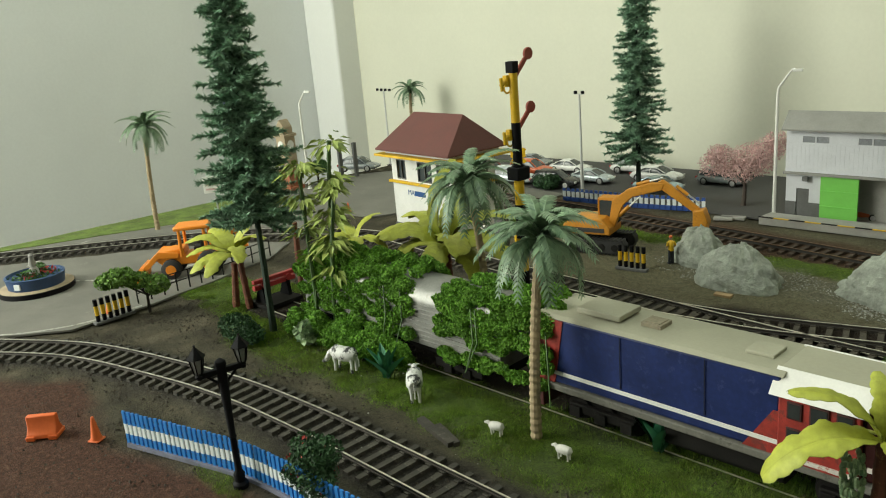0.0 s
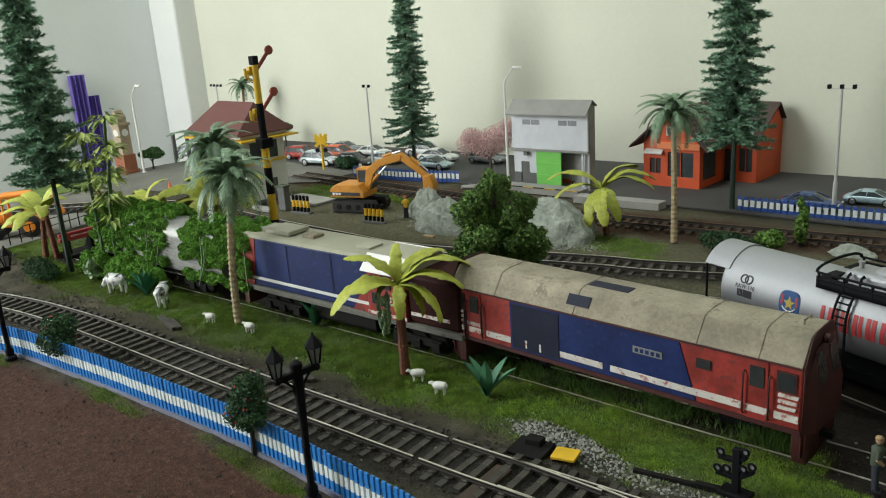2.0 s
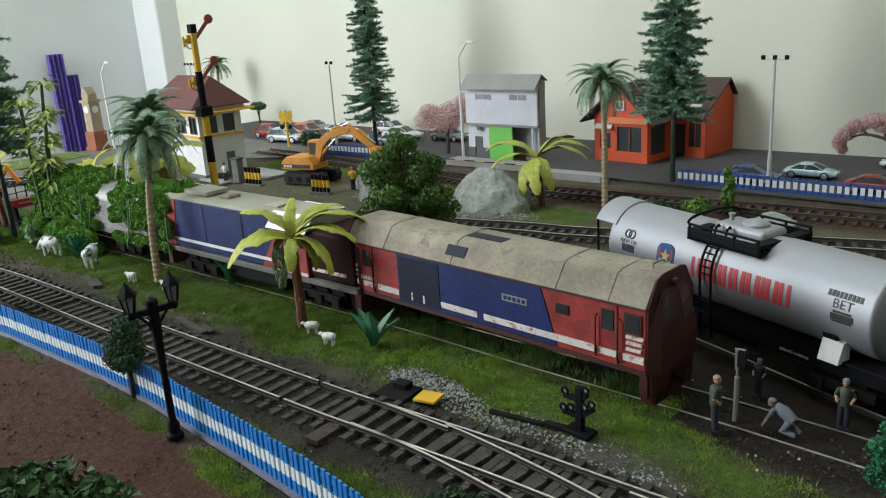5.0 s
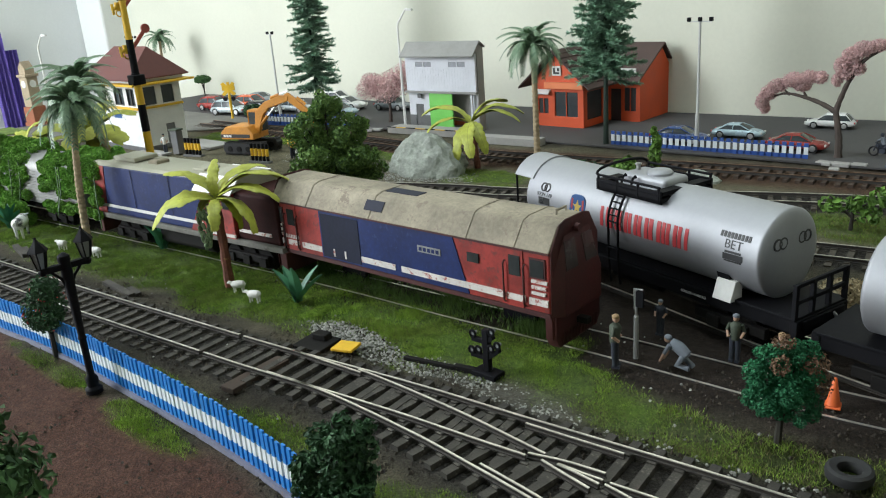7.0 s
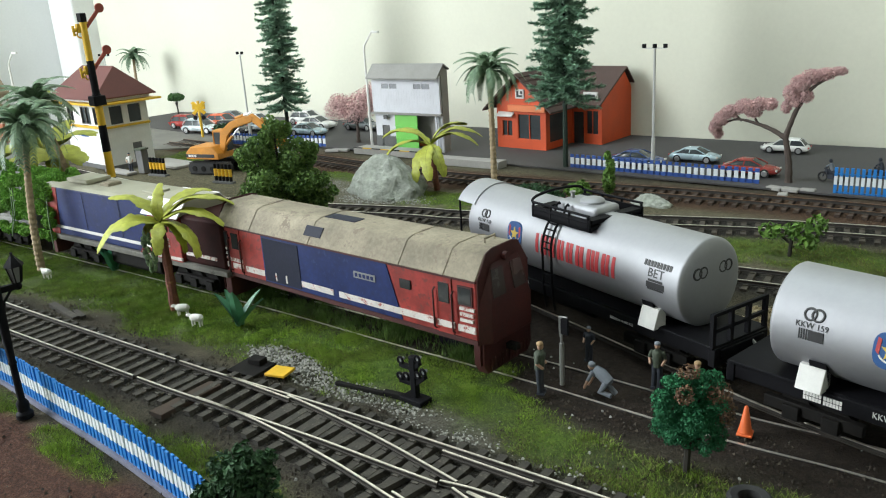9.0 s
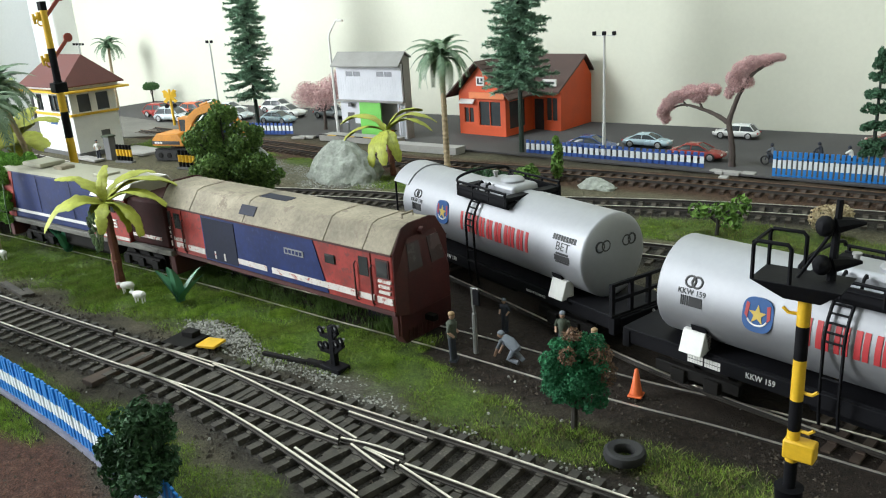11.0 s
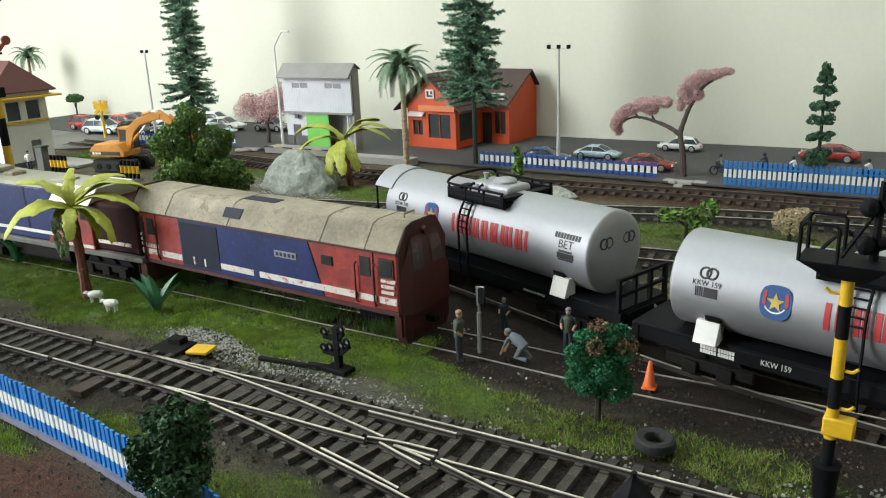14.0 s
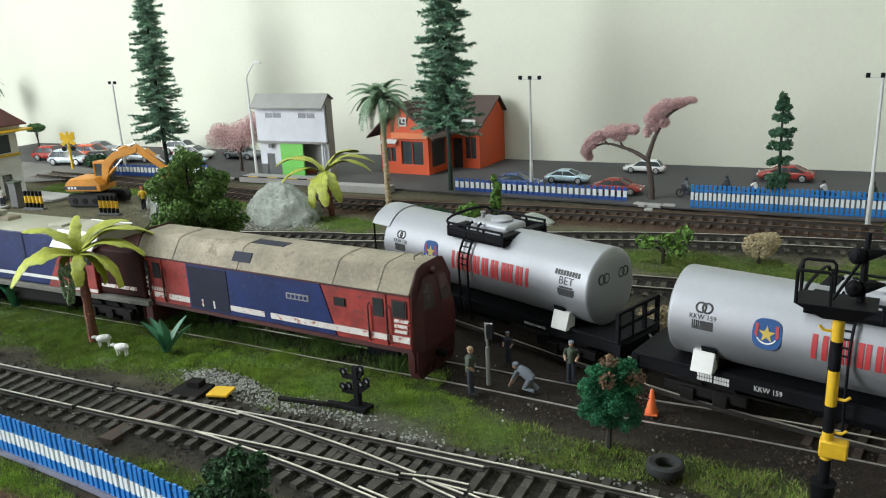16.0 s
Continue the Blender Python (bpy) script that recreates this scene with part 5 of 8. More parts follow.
# palms
palm(-192, 246, 78, 26, lean=(-1, 8), fronds=40)
palm(-297, 318, 81, 29, lean=(14, -20), fronds=38)
palm(-66, 503, 83, 25, lean=(-5, 6), fronds=34)
palm(-697, 283, 90, 26, lean=(-4, 6), fronds=28, label="plastic date palm by the road edge, thin tan trunk")
palm(-768, 632, 80, 24, lean=(0, 2), fronds=26, label="small plastic date palm behind the signal box")

# banana plants: leaf angle, rise, scale
banana(-68, 255, 42, 34, [(206, 33, 0.84), (224, -9, 1.06), (12, -21, 0.84), (318, -34, 0.55), (40, 4, 0.92), (60, 15, 1.16), (76, 29, 0.85), (132, 68, 0.55), (20, -40, 0.6), (186, -28, 0.5)], bunch=True, width=0.165, label="paper banana plant with yellow-green leaves and green fruit bunch")
banana(-115, 498, 32, 39, [(188, 20, 1.15), (216, 0, 1.0), (268, -40, 0.85), (300, -34, 0.9), (20, 6, 1.0), (40, 14, 1.05), (62, 26, 0.85), (330, -42, 0.8)], width=0.14, label="paper banana plant leaning beside the yard track", tilt=-6)
banana(-437, 240, 32, 35, [(185, 38, 1.0), (212, 26, 1.15), (240, 16, 0.9), (268, 0, 0.9), (300, 2, 0.95), (340, 18, 1.0), (20, 34, 0.9), (90, 52, 0.9)], trunks=((4, 2), (-5, -3)), label="paper banana plant with two short brown trunks")
banana(-333, 322, 34, 47, [(170, 24, 1.1), (200, 16, 1.1), (235, 24, 0.9), (330, 20, 1.0), (0, 14, 1.1), (290, -6, 0.7), (80, 88, 1.15), (120, 45, 0.9), (310, 4, 0.9), (345, -8, 0.95), (255, 2, 0.9), (30, 30, 1.0), (185, -4, 0.9)], label="paper banana plant behind the covered wagon", width=0.19)
banana(-395, 300, 34, 28, [(170, 16, 1.0), (210, 4, 1.0), (330, 8, 1.0), (10, 4, 1.0), (280, -10, 0.9), (90, 40, 0.9)], label="paper banana plant beside the bamboo")

# conifers
conifer(-386, 233, 192, 29, 3, "tall dark green plastic conifer with ragged branches", clear=0.35, levels=31)
conifer(-406, 596, 188, 29, 4, "tall dark green conifer at the car park fence", clear=0.20, levels=28)
conifer(-70, 600, 185, 31, 5, "tall dark green conifer before the orange shop", clear=0.30, levels=28)
root = thing("conifer_tree", 181, 609.5, 0, 0, "slim dark green foam conifer with stacked clumps", "tree", "conifer trees")
part("trunk", Buf().tube([(0, 0, -1), (0.4, 0, 40), (0, 0, 80)], [1.6, 1.0, 0.5], 8), M_conifer_trunk, root)
tier = []
g_tier = random.Random(12)
for z, r in ((20, 9), (25, 11), (36, 10.5), (46, 9.5), (55, 10.5), (64.5, 9), (71, 7), (75, 5.5), (78.5, 3)):
    r *= 0.86
    tier += [(0, 0, z, r * 0.5, r * 0.5, 2.4)]
    for q in range(7):
        an, rr = q * 0.9 + z, r * g_tier.uniform(0.5, 0.78)
        tier.append((rr * math.cos(an), rr * math.sin(an), z + g_tier.uniform(-1.5, 1.2), r * g_tier.uniform(0.24, 0.4), r * g_tier.uniform(0.24, 0.4), g_tier.uniform(1.4, 2.6)))
tagged(part("foliage", leaf_cloud(66, tier, 9000, 0.8, jitter=0.6), M_leaf_pine, root, smooth=0), "dark green foam clumps")

# bushes and small trees
shrub("bush", -73, 328, clumps(143, [(0, 0, 71, 8, 8, 9), (-6, -7, 61, 11, 10, 12), (6, 7, 59, 11, 11, 12), (-4, -4, 47, 15, 14, 14), (8, 8, 44, 13, 13, 13), (14.5, 15.5, 40, 8, 9, 10), (-8, -9, 28, 14, 13, 14), (8, 9, 24, 15, 14, 15), (13, 14, 24, 8, 8, 10), (0, 0, 12, 18, 16, 12)], 130, 0.36), 30000, 0.95, M_leaf_olive, "large leafy green bush behind the locomotives", seed=11, flowers=(22, 0.8, M_flower_white))
shrub("bush", -217, 160, [(0, 0, 15, 9, 9, 8), (5, 2, 22, 7, 7, 5), (-7, 0, 11, 8, 8, 5), (-5, 2, 20, 7, 7, 5), (7, -2, 13, 7, 7, 5)], 3000, 0.8, M_leaf_dark, "small dark bush with red flowers by the fence", seed=12, flowers=(40, 0.8, M_flower_red), group="fence bushes")
shrub("bush", -64, 171, [(0, 0, 20, 8, 8, 8), (3, 1, 28, 5, 5, 6), (-4, 0, 15, 7, 7, 5), (-3, 2, 26, 5, 5, 5), (5, -2, 17, 6, 6, 5)], 2600, 0.8, M_leaf_dark, "small dark bush with red flowers by the fence", seed=13, flowers=(45, 0.8, M_flower_red), group="fence bushes")
shrub("bush", 116, 164, clumps(141, [(0, 0, 24, 9, 9, 9), (3, 2, 31, 6, 6, 5), (-5, -2, 19, 7, 7, 6), (5, -3, 19, 7, 7, 6), (0, 3, 14, 7, 7, 5)], 34), 5200, 0.9, M_leaf_dark, "dark green bush on a short trunk at the fence end", seed=14, group="fence bushes")
shrub("small_tree", 181, 267.5, clumps(151, [(-3, -1, 26, 4.2, 4.2, 4.5), (4, 2, 26, 4.2, 4.2, 4.2), (-4, -2, 19, 5, 5, 6), (4.5, 2, 19, 4.8, 4.8, 5.5), (-4, -2, 12, 4.8, 5, 5.5), (4.5, 1, 12, 5, 5, 6), (0, 0, 15, 6, 6, 7)], 54, 0.5), 12000, 0.5, M_leaf_teal, "small bright green tree with brown-tipped crown", seed=15, category="tree", group="small trees", extra=([(0, -1, 31, 3, 3, 2), (7, 3, 25, 4, 4, 3.5), (9, 4, 19, 3, 3, 4), (1, -5, 26, 2.5, 2.5, 3)], 900, M_leaf_brown))
shrub("small_tree", -480, 196, [(4, 6, 17, 8, 8, 6), (-7, -12, 24, 10, 10, 6), (-12, -18, 22, 8, 8, 5), (-2, -3, 21, 8, 8, 5)], 2600, 1.2, M_leaf_lime, "rounded green tree behind the striped barrier", seed=16, category="tree", group="small trees")
shrub("bush", -388, 213, [(0, 0, 7, 16, 9, 7), (10, 2, 5, 10, 8, 5)], 2600, 0.9, M_leaf_dark, "low dark green bush under the conifer", seed=17)
shrub("bush", -30, 500, [(0, 0, 6, 17, 9, 6), (8, 2, 5, 12, 8, 5)], 1500, 1.1, M_leaf_dark, "low dark green bush by the yard track", seed=18)
shrub("bush", -8, 517, [(0, 0, 6, 9, 7, 5), (3, 1, 9, 4, 4, 4)], 700, 1.5, M_leaf_lime, "spiky yellow-green fern clump by the rails", seed=19)
shrub("bush", 4, 536, [(0, 0, 10, 4, 4, 9), (1, 0, 20, 3, 3, 6), (-1, 0, 27, 2, 2, 3)], 700, 1.3, M_leaf_lime, "tall yellow-green weed beside the station track", seed=20)
shrub("bush", 142, 472, [(-9, 0, 11, 7, 5, 4), (2, 2, 12, 6, 5, 4), (11, 0, 16, 6, 5, 5), (8, 0, 7, 5, 5, 4)], 260, 1.9, M_leaf_lime, "broad-leaved yellow-green sapling in the grass", seed=21)
shrub("bush", 190, 492, [(0, 0, 9, 9, 8, 7), (5, 1, 12, 6, 6, 5)], 2600, 0.65, M_leaf_cream, "cream coloured foam bush on the grass strip", seed=22)
shrub("bush", 168, 366, [(0, 0, 7, 8, 7, 6), (4, 1, 9, 5, 5, 5)], 900, 0.9, M_leaf_cream, "cream coloured foam bush between the wagons", seed=23)
shrub("bush", 262, 548, [(0, 0, 10, 13, 10, 8), (8, 0, 13, 8, 8, 6)], 1100, 1.6, M_leaf_ivy, "bright green leafy bush near the station fence", seed=24)
shrub("small_tree", 126, 77, clumps(142, [(0, 0, 58, 21, 21, 24), (-10, -8, 50, 17, 17, 18), (10, 8, 46, 16, 16, 16), (8, -9, 62, 15, 15, 14), (-6, 8, 66, 14, 14, 14)], 90, 0.36), 26000, 1.05, M_leaf_shade, "leafy dark green tree on the red earth", seed=25, category="tree", group="small trees")
shrub("small_tree", -712, 654, [(0, 0, 27, 13, 8, 5), (-6, 0, 25, 8, 7, 4), (7, 0, 26, 8, 7, 4)], 1500, 1.3, M_leaf_mid, "small flat-topped green tree near the room corner", seed=26, category="tree", group="small trees")
shrub("small_tree", -737, 476, [(0, 0, 19, 12, 12, 5), (-8, -4, 18, 8, 8, 4.5), (8, 4, 18, 8, 8, 5), (0, 4, 22, 8, 8, 4)], 3200, 1.1, M_leaf_mid, "small flat-crowned green tree on the asphalt by the gate posts", seed=29, category="tree", group="small trees")
shrub("bush", -352, 236, [(0, 0, 5, 8, 6, 5), (3, -2, 9, 5, 4, 4)], 320, 2.4, M_leaf_pale, "pale green variegated plant beside the bamboo", seed=27)
shrub("bush", -500, 580, [(0, 0, 7, 14, 8, 7), (8, 0, 9, 8, 7, 6)], 700, 1.7, M_leaf_dark, "dark bush in front of the parked cars", seed=28)

# ivy thrown over the old wagon
def ivy(x, y, rz, x0, x1, seed, label, spill=False):
    g = np.random.RandomState(seed)
    lumps = []
    for u in np.arange(x0, x1 + 1, 7.0):
        for a in np.linspace(0.02, math.pi - 0.02, 17):
            uu = u + g.uniform(-3, 3)
            c_, s_ = math.cos(a + g.uniform(-0.08, 0.08)), math.sin(a)
            z = g.uniform(9, 16) + 31.5 * s_ ** 0.55 + g.uniform(-0.8, 1.2)
            lumps.append((uu, -15.6 * math.copysign(abs(c_) ** 0.6, c_), z, g.uniform(4.5, 6.5), g.uniform(2.0, 3.0), g.uniform(2.4, 3.6)))
        if spill:
            for q in range(5):
                lumps.append((u + g.uniform(-4, 4), -17 - g.uniform(0, 7), g.uniform(3, 14), g.uniform(4, 7), g.uniform(3, 5), g.uniform(3, 6)))
    root = thing("ivy_cover", x, y, 0, rz, label, "plant", "ivy covers")
    tagged(part("leaf_mat", leaf_cloud(seed, lumps, int((x1 - x0) * 1700), 0.72, jitter=0.6), M_leaf_ivy, root, smooth=0), "dense small bright green leaves")
    for q in range(3):
        u = g.uniform(x0, x1)
        part("stem", Buf().tube([(u, -15, 40), (u + 3, -18, 26), (u + g.uniform(-5, 5), -19, g.uniform(4, 14))], 0.35, 4), M_bamboo, root)


ivy(-262, 269, 4.6, 4, 66, 51, "bright green ivy draped over the old silver wagon")
ivy(-335, 263, 4.6, -34, 55, 52, "overgrown green ivy at the end of the wagon", True)


# bamboo
def bamboo(x, y, h, seed, lean=(0, 0)):
    root = thing("bamboo_stalk", x, y, 0, 0, "thin green plastic bamboo stalk with pointed leaves", "plant", "bamboo stalks")
    g = random.Random(seed)
    n = 12
    path, rad = [], []
    for i in range(n * 2 + 1):
        t = i / (n * 2)
        path.append((lean[0] * t * t, lean[1] * t * t, h * t - 1))
        rad.append(1.25 if i % 2 == 0 else 0.95)
    part("stalk", Buf().tube(path, rad, 7), M_bamboo, root)
    b = Buf()
    for k in range(int(h * 1.35)):
        t = g.choice((1.0, 1.0, 0.84, 0.82, 0.68, 0.66, 0.52)) + g.uniform(-0.05, 0.0)
        o = Vector((lean[0] * t * t, lean[1] * t * t, h * t))
        a = g.uniform(0, 6.283)
        d = Vector((math.cos(a), math.sin(a), g.uniform(-0.2, 0.5)))
        p = o + d * g.uniform(0.5, 7.5)
        ln = g.uniform(6, 11)
        e = p + Vector((d.x, d.y, g.uniform(-0.9, -0.1))).normalized() * ln
        w = Vector((-d.y, d.x, 0.2)).normalized() * ln * 0.17
        m = p.lerp(e, 0.4) + Vector((0, 0, 0.8))
        b.add([p, m - w, e, m + w], [(0, 1, 2, 3)])
    part("foliage", b, M_leaf_bamboo, root, "drooping pointed leaves", smooth=0)


bamboo(-345, 252, 108, 31, (6, 4))
bamboo(-352, 244, 96, 32, (-2, 1))
bamboo(-338, 246, 84, 33, (5, 6))

agave(-282, 238, 17, M_agave, 20)
agave(-150, 268, 17, M_agave, 70, 8, "dark teal plastic agave beside the siding")
agave(-22, 259, 18, M_agave_pale, 30, 5, "plastic agave with white-edged leaves in the grass")


def blossom_tree(x, y, limbs, lumps, seed, label, puff=(1.15, 1.3, 1.3), count=900, size=0.85):
    root = thing("blossom_tree", x, y, 0, 0, label, "tree", "blossom trees")
    b = Buf()
    for path, r in limbs:
        P = smooth_line(path, 2.2)
        n = len(P)
        b.tube([tuple(p) for p in P], [r * (1 - 0.75 * i / (n - 1)) * (1 + 0.10 * math.sin(i * 2.1)) for i in range(n)], 8)
    part("trunk", b, M_blossom_trunk, root, "knotted grey-brown trunk and limbs")
    tagged(part("blossom", leaf_cloud(seed, [(a, b, c, d * puff[0], e * puff[1], f * puff[2]) for a, b, c, d, e, f in lumps], count * len(lumps), size, jitter=0.7), M_blossom, root, smooth=0), "dusty pink blossom clumps")
    return root


blossom_tree(-318, 612, [([(0, 0, -1), (1, 0, 12), (0, 0, 24), (-6, 0, 34)], 2.2), ([(0, 0, 20), (8, 0, 32), (16, 0, 46)], 1.5), ([(0, 0, 18), (-10, 2, 28), (-18, 0, 32)], 1.2)], [(-14, -2, 35, 12, 10, 8), (-25, -4, 32, 9, 9, 8), (4, 0, 38, 13, 10, 9), (16, 2, 44, 12, 9, 8), (24, 3, 51, 9, 8, 7), (-4, 0, 28, 14, 9, 7), (-20, -3, 41, 8, 8, 6), (12, 2, 33, 9, 8, 6)], 71, "pink blossom tree with round spreading crown")
blossom_tree(91, 619, [([(1.5, 0, -1), (1, 0, 12), (-0.5, 0, 22), (-2, 0, 31), (1, 0, 42), (4, 0, 50), (11, 0, 62), (20, 0, 69), (28, 0, 73)], 2.6), ([(-2, 0, 30), (-11, 0, 35), (-21, 0, 38.5), (-34, 0, 41), (-44, 0, 38)], 1.9), ([(-21, 0, 38.5), (-23, 0, 44), (-17, 1, 51)], 1.0), ([(-32, 0, 40), (-38, 1, 45), (-42, 0, 47)], 0.8), ([(5, 0, 52), (0, 1, 57), (-2, 0, 62)], 0.8)],
             [(0, 0, 60, 5, 5, 5), (5, 0, 66, 6, 5, 5), (11, 0, 70, 6, 5, 4.5), (19, 0, 72, 6, 5, 3.5), (27, 0, 74, 5, 4, 2.5), (9, 0, 58, 4, 4, 4), (-3, 0, 51, 3, 4, 4), (3, 0, 55, 4, 4, 4), (-50, 0, 35, 4, 5, 5), (-46, 0, 41, 5, 5, 4.5), (-40, 0, 46, 6, 5, 4), (-30, 0, 50, 7, 6, 4.5), (-20, 0, 52, 6, 5, 4), (-13, 0, 52, 4, 5, 3.5), (-24, 0, 46, 5, 5, 3), (-48, 0, 30, 3, 4, 3)], 72, "pink blossom tree with a long leaning forked trunk", (1.1, 1.2, 1.15), 1300, 0.55)


# ---- grass and loose stones ----
def turf(name, lo, hi, dry):
    """Static grass: greens that change fibre by fibre, with duller patches a few centimetres wide."""
    m, nt, bs, co = start(name, 0.85, spec=0.15)
    gi = nt.nodes.new("ShaderNodeNewGeometry")
    c = ramp(nt, gi.outputs["Random Per Island"], [(0, lo), (0.6, hi), (1, dark(hi, 1.3))])
    wide = ramp(nt, noise_tex(nt, co, 55, 4, 0.65), [(0.42, (0, 0, 0)), (0.66, (1, 1, 1))])
    c = mix(nt, maths(nt, "MULTIPLY", wide, 0.6), c, dry)
    g = ramp(nt, noise_tex(nt, co, 170, 3), [(0.35, (0.62, 0.62, 0.62)), (0.65, (1, 1, 1))])
    nt.links.new(mix(nt, 1.0, c, g, "MULTIPLY"), bs.inputs["Base Color"])
    return m


M_grass = turf("grass_fibre", (0.15, 0.27, 0.028), (0.32, 0.48, 0.06), (0.23, 0.28, 0.075))
M_grass_deep = turf("deep_grass_fibre", (0.095, 0.18, 0.022), (0.20, 0.32, 0.045), (0.19, 0.22, 0.06))
M_straw = turf("straw_grass", (0.13, 0.145, 0.045), (0.24, 0.245, 0.095), (0.13, 0.10, 0.05))
M_stone = paint("gravel_stone", (0.50, 0.50, 0.45), 0.9, var=0.25, scale=500, island=0.6)


def blades(name, root, tip, half, material, label):
    """Many thin upright triangles in one mesh: root points, tips, and the half width along x and y; millimetres."""
    k = len(root)
    V = (np.stack([root - half, root + half, tip], 1).reshape(-1, 3) * MM).astype(np.float32)
    me = bpy.data.meshes.new(name)
    me.vertices.add(3 * k)
    me.vertices.foreach_set("co", V.ravel())
    me.loops.add(3 * k)
    me.loops.foreach_set("vertex_index", np.arange(3 * k, dtype=np.int32))
    me.polygons.add(k)
    me.polygons.foreach_set("loop_start", np.arange(0, 3 * k, 3, dtype=np.int32))
    me.update(calc_edges=True)
    tagged(part(name, me, material), label, "grass", "", "stuff")


def scatter_grass():
    g = np.random.RandomState(5)
    W = ZONE_MAP[0] ** 1.2 * np.where(zy < 300, 1.0, 0.25)
    cell = g.choice(W.size, 620000, p=(W / W.sum()).ravel())
    P = np.c_[zx.ravel()[cell], zy.ravel()[cell]] + g.uniform(-1.5, 1.5, (len(cell), 2))
    grass, gravel, red, sand, rust, tr = cover_at(P)
    pat = np.clip(0.55 + 1.0 * fractal(P, 9, 77), 0.08, 1)
    Q = P[(g.rand(len(P)) < pat * np.clip(grass * 3, 0, 1))]
    east = np.clip((Q[:, 0] - 95) / 50, 0, 1)
    dry = np.clip(fractal(Q, 35, 78) * 0.7 + 0.9 * east, 0, 1) * 0.6 + 0.05
    straw = g.rand(len(Q)) < dry
    deep = ~straw & (g.rand(len(Q)) < np.where(Q[:, 1] < 300, np.clip(0.42 - (Q[:, 0] + 30) / 100 + np.clip((Q[:, 0] - 112) / 30, 0, 1.9) + 0.4 * fractal(Q, 26, 80), 0.05, 0.92), 0.45))
    for name, sel, material, label in (("grass", ~straw & ~deep, M_grass, "short bright green static grass"), ("deep_grass", deep, M_grass_deep, "short deep green static grass"), ("dry_grass", straw, M_straw, "short yellowed static grass")):
        q = Q[sel]
        k = len(q)
        tuft = np.clip(0.7 + 1.0 * fractal(q, 7, 79), 0.25, 1.6)
        h = g.uniform(0.3, 1.0, k) * tuft
        a = g.uniform(0, 6.283, k)
        lean = g.normal(0, 1, (k, 2)) * (h * (0.7 + 0.5 * np.clip((q[:, 0] - 90) / 60, 0, 1)) + 0.2)[:, None]
        c = np.c_[q, cover_at(q, LIFT_MAP)[0] - 1.4]
        blades(name, c, c + np.c_[lean, h + 0.9], np.c_[np.cos(a), np.sin(a), np.zeros(k)] * 0.10, material, label)


def scatter_stones():
    g = np.random.RandomState(6)
    n = 330000
    P = np.c_[g.uniform(-300, 340, n), g.uniform(190, 500, n)]
    grass, gravel, red, sand, rust, tr = cover_at(P)
    keep = (g.rand(n) < np.clip(gravel * 0.95, 0, 1) * (1 - 0.8 * grass)) | (g.rand(n) < 0.0022 * (P[:, 1] < 320) * (1 - red) * (1 - grass * 0.8))
    keep &= (tr > 12) | (g.rand(n) < 0.15)
    Q = P[keep]
    base = [(-1, -0.8, -0.3), (1, -0.7, -0.3), (0.8, 0.9, -0.3), (-0.9, 0.8, -0.3), (-0.5, -0.4, 0.7), (0.55, -0.35, 0.6), (0.4, 0.5, 0.75), (-0.5, 0.45, 0.55)]
    B = np.array(base)
    fs = [(0, 1, 5, 4), (1, 2, 6, 5), (2, 3, 7, 6), (3, 0, 4, 7), (4, 5, 6, 7)]
    k = len(Q)
    a = g.uniform(0, 6.283, k)
    s = g.uniform(0.3, 0.75, k) ** 1.6
    c, d = np.cos(a), np.sin(a)
    bx, by, bz = B[:, 0][None] * s[:, None], B[:, 1][None] * s[:, None], B[:, 2][None] * s[:, None]
    V = np.stack([Q[:, :1] + bx * c[:, None] - by * d[:, None], Q[:, 1:] + bx * d[:, None] + by * c[:, None], cover_at(Q, LIFT_MAP)[0][:, None] - 1.0 + bz + 0 * bx], 2).reshape(-1, 3)
    b = Buf()
    b.v = [tuple(p) for p in V]
    b.f = [tuple(i * 8 + j for j in f) for i in range(k) for f in fs]
    tagged(part("gravel", b, M_stone, smooth=0), "loose grey and white gravel stones", "gravel", "", "stuff")


def scatter_crumbs():
    """Small clods of soil and dust on the earth and between the sleepers."""
    g = np.random.RandomState(8)
    n = 60000
    P = np.c_[g.uniform(-480, 330, n), g.uniform(60, 300, n) ** 1.0]
    grass, gravel, red, sand, rust, tr = cover_at(P)
    pat = np.clip(0.5 + 1.1 * fractal(P, 13, 87), 0, 1)
    P = P[g.rand(n) < (1 - grass * 0.8) * pat * 0.9 * (1 - 0.75 * red)]
    for name, sel, material, label in (("soil_crumb", None, M_crumb, "dark brown soil crumbs"),):
        k = len(P)
        B = np.array([(1, 0, -0.3), (-0.5, 0.87, -0.3), (-0.5, -0.87, -0.3), (0.1, 0.1, 0.8)])
        a = g.uniform(0, 6.283, k)
        s = g.uniform(0.25, 0.9, k) ** 1.4
        c, d = np.cos(a), np.sin(a)
        bx, by, bz = B[:, 0][None] * s[:, None], B[:, 1][None] * s[:, None], B[:, 2][None] * s[:, None]
        V = np.stack([P[:, :1] + bx * c[:, None] - by * d[:, None], P[:, 1:] + bx * d[:, None] + by * c[:, None], cover_at(P, LIFT_MAP)[0][:, None] - 1.0 + bz + 0 * bx], 2).reshape(-1, 3)
        b = Buf()
        b.v = [tuple(p) for p in V]
        b.f = [tuple(i * 4 + j for j in f) for i in range(k) for f in ((0, 1, 3), (1, 2, 3), (2, 0, 3))]
        tagged(part(name, b, material, smooth=0), label, "soil", "", "stuff")


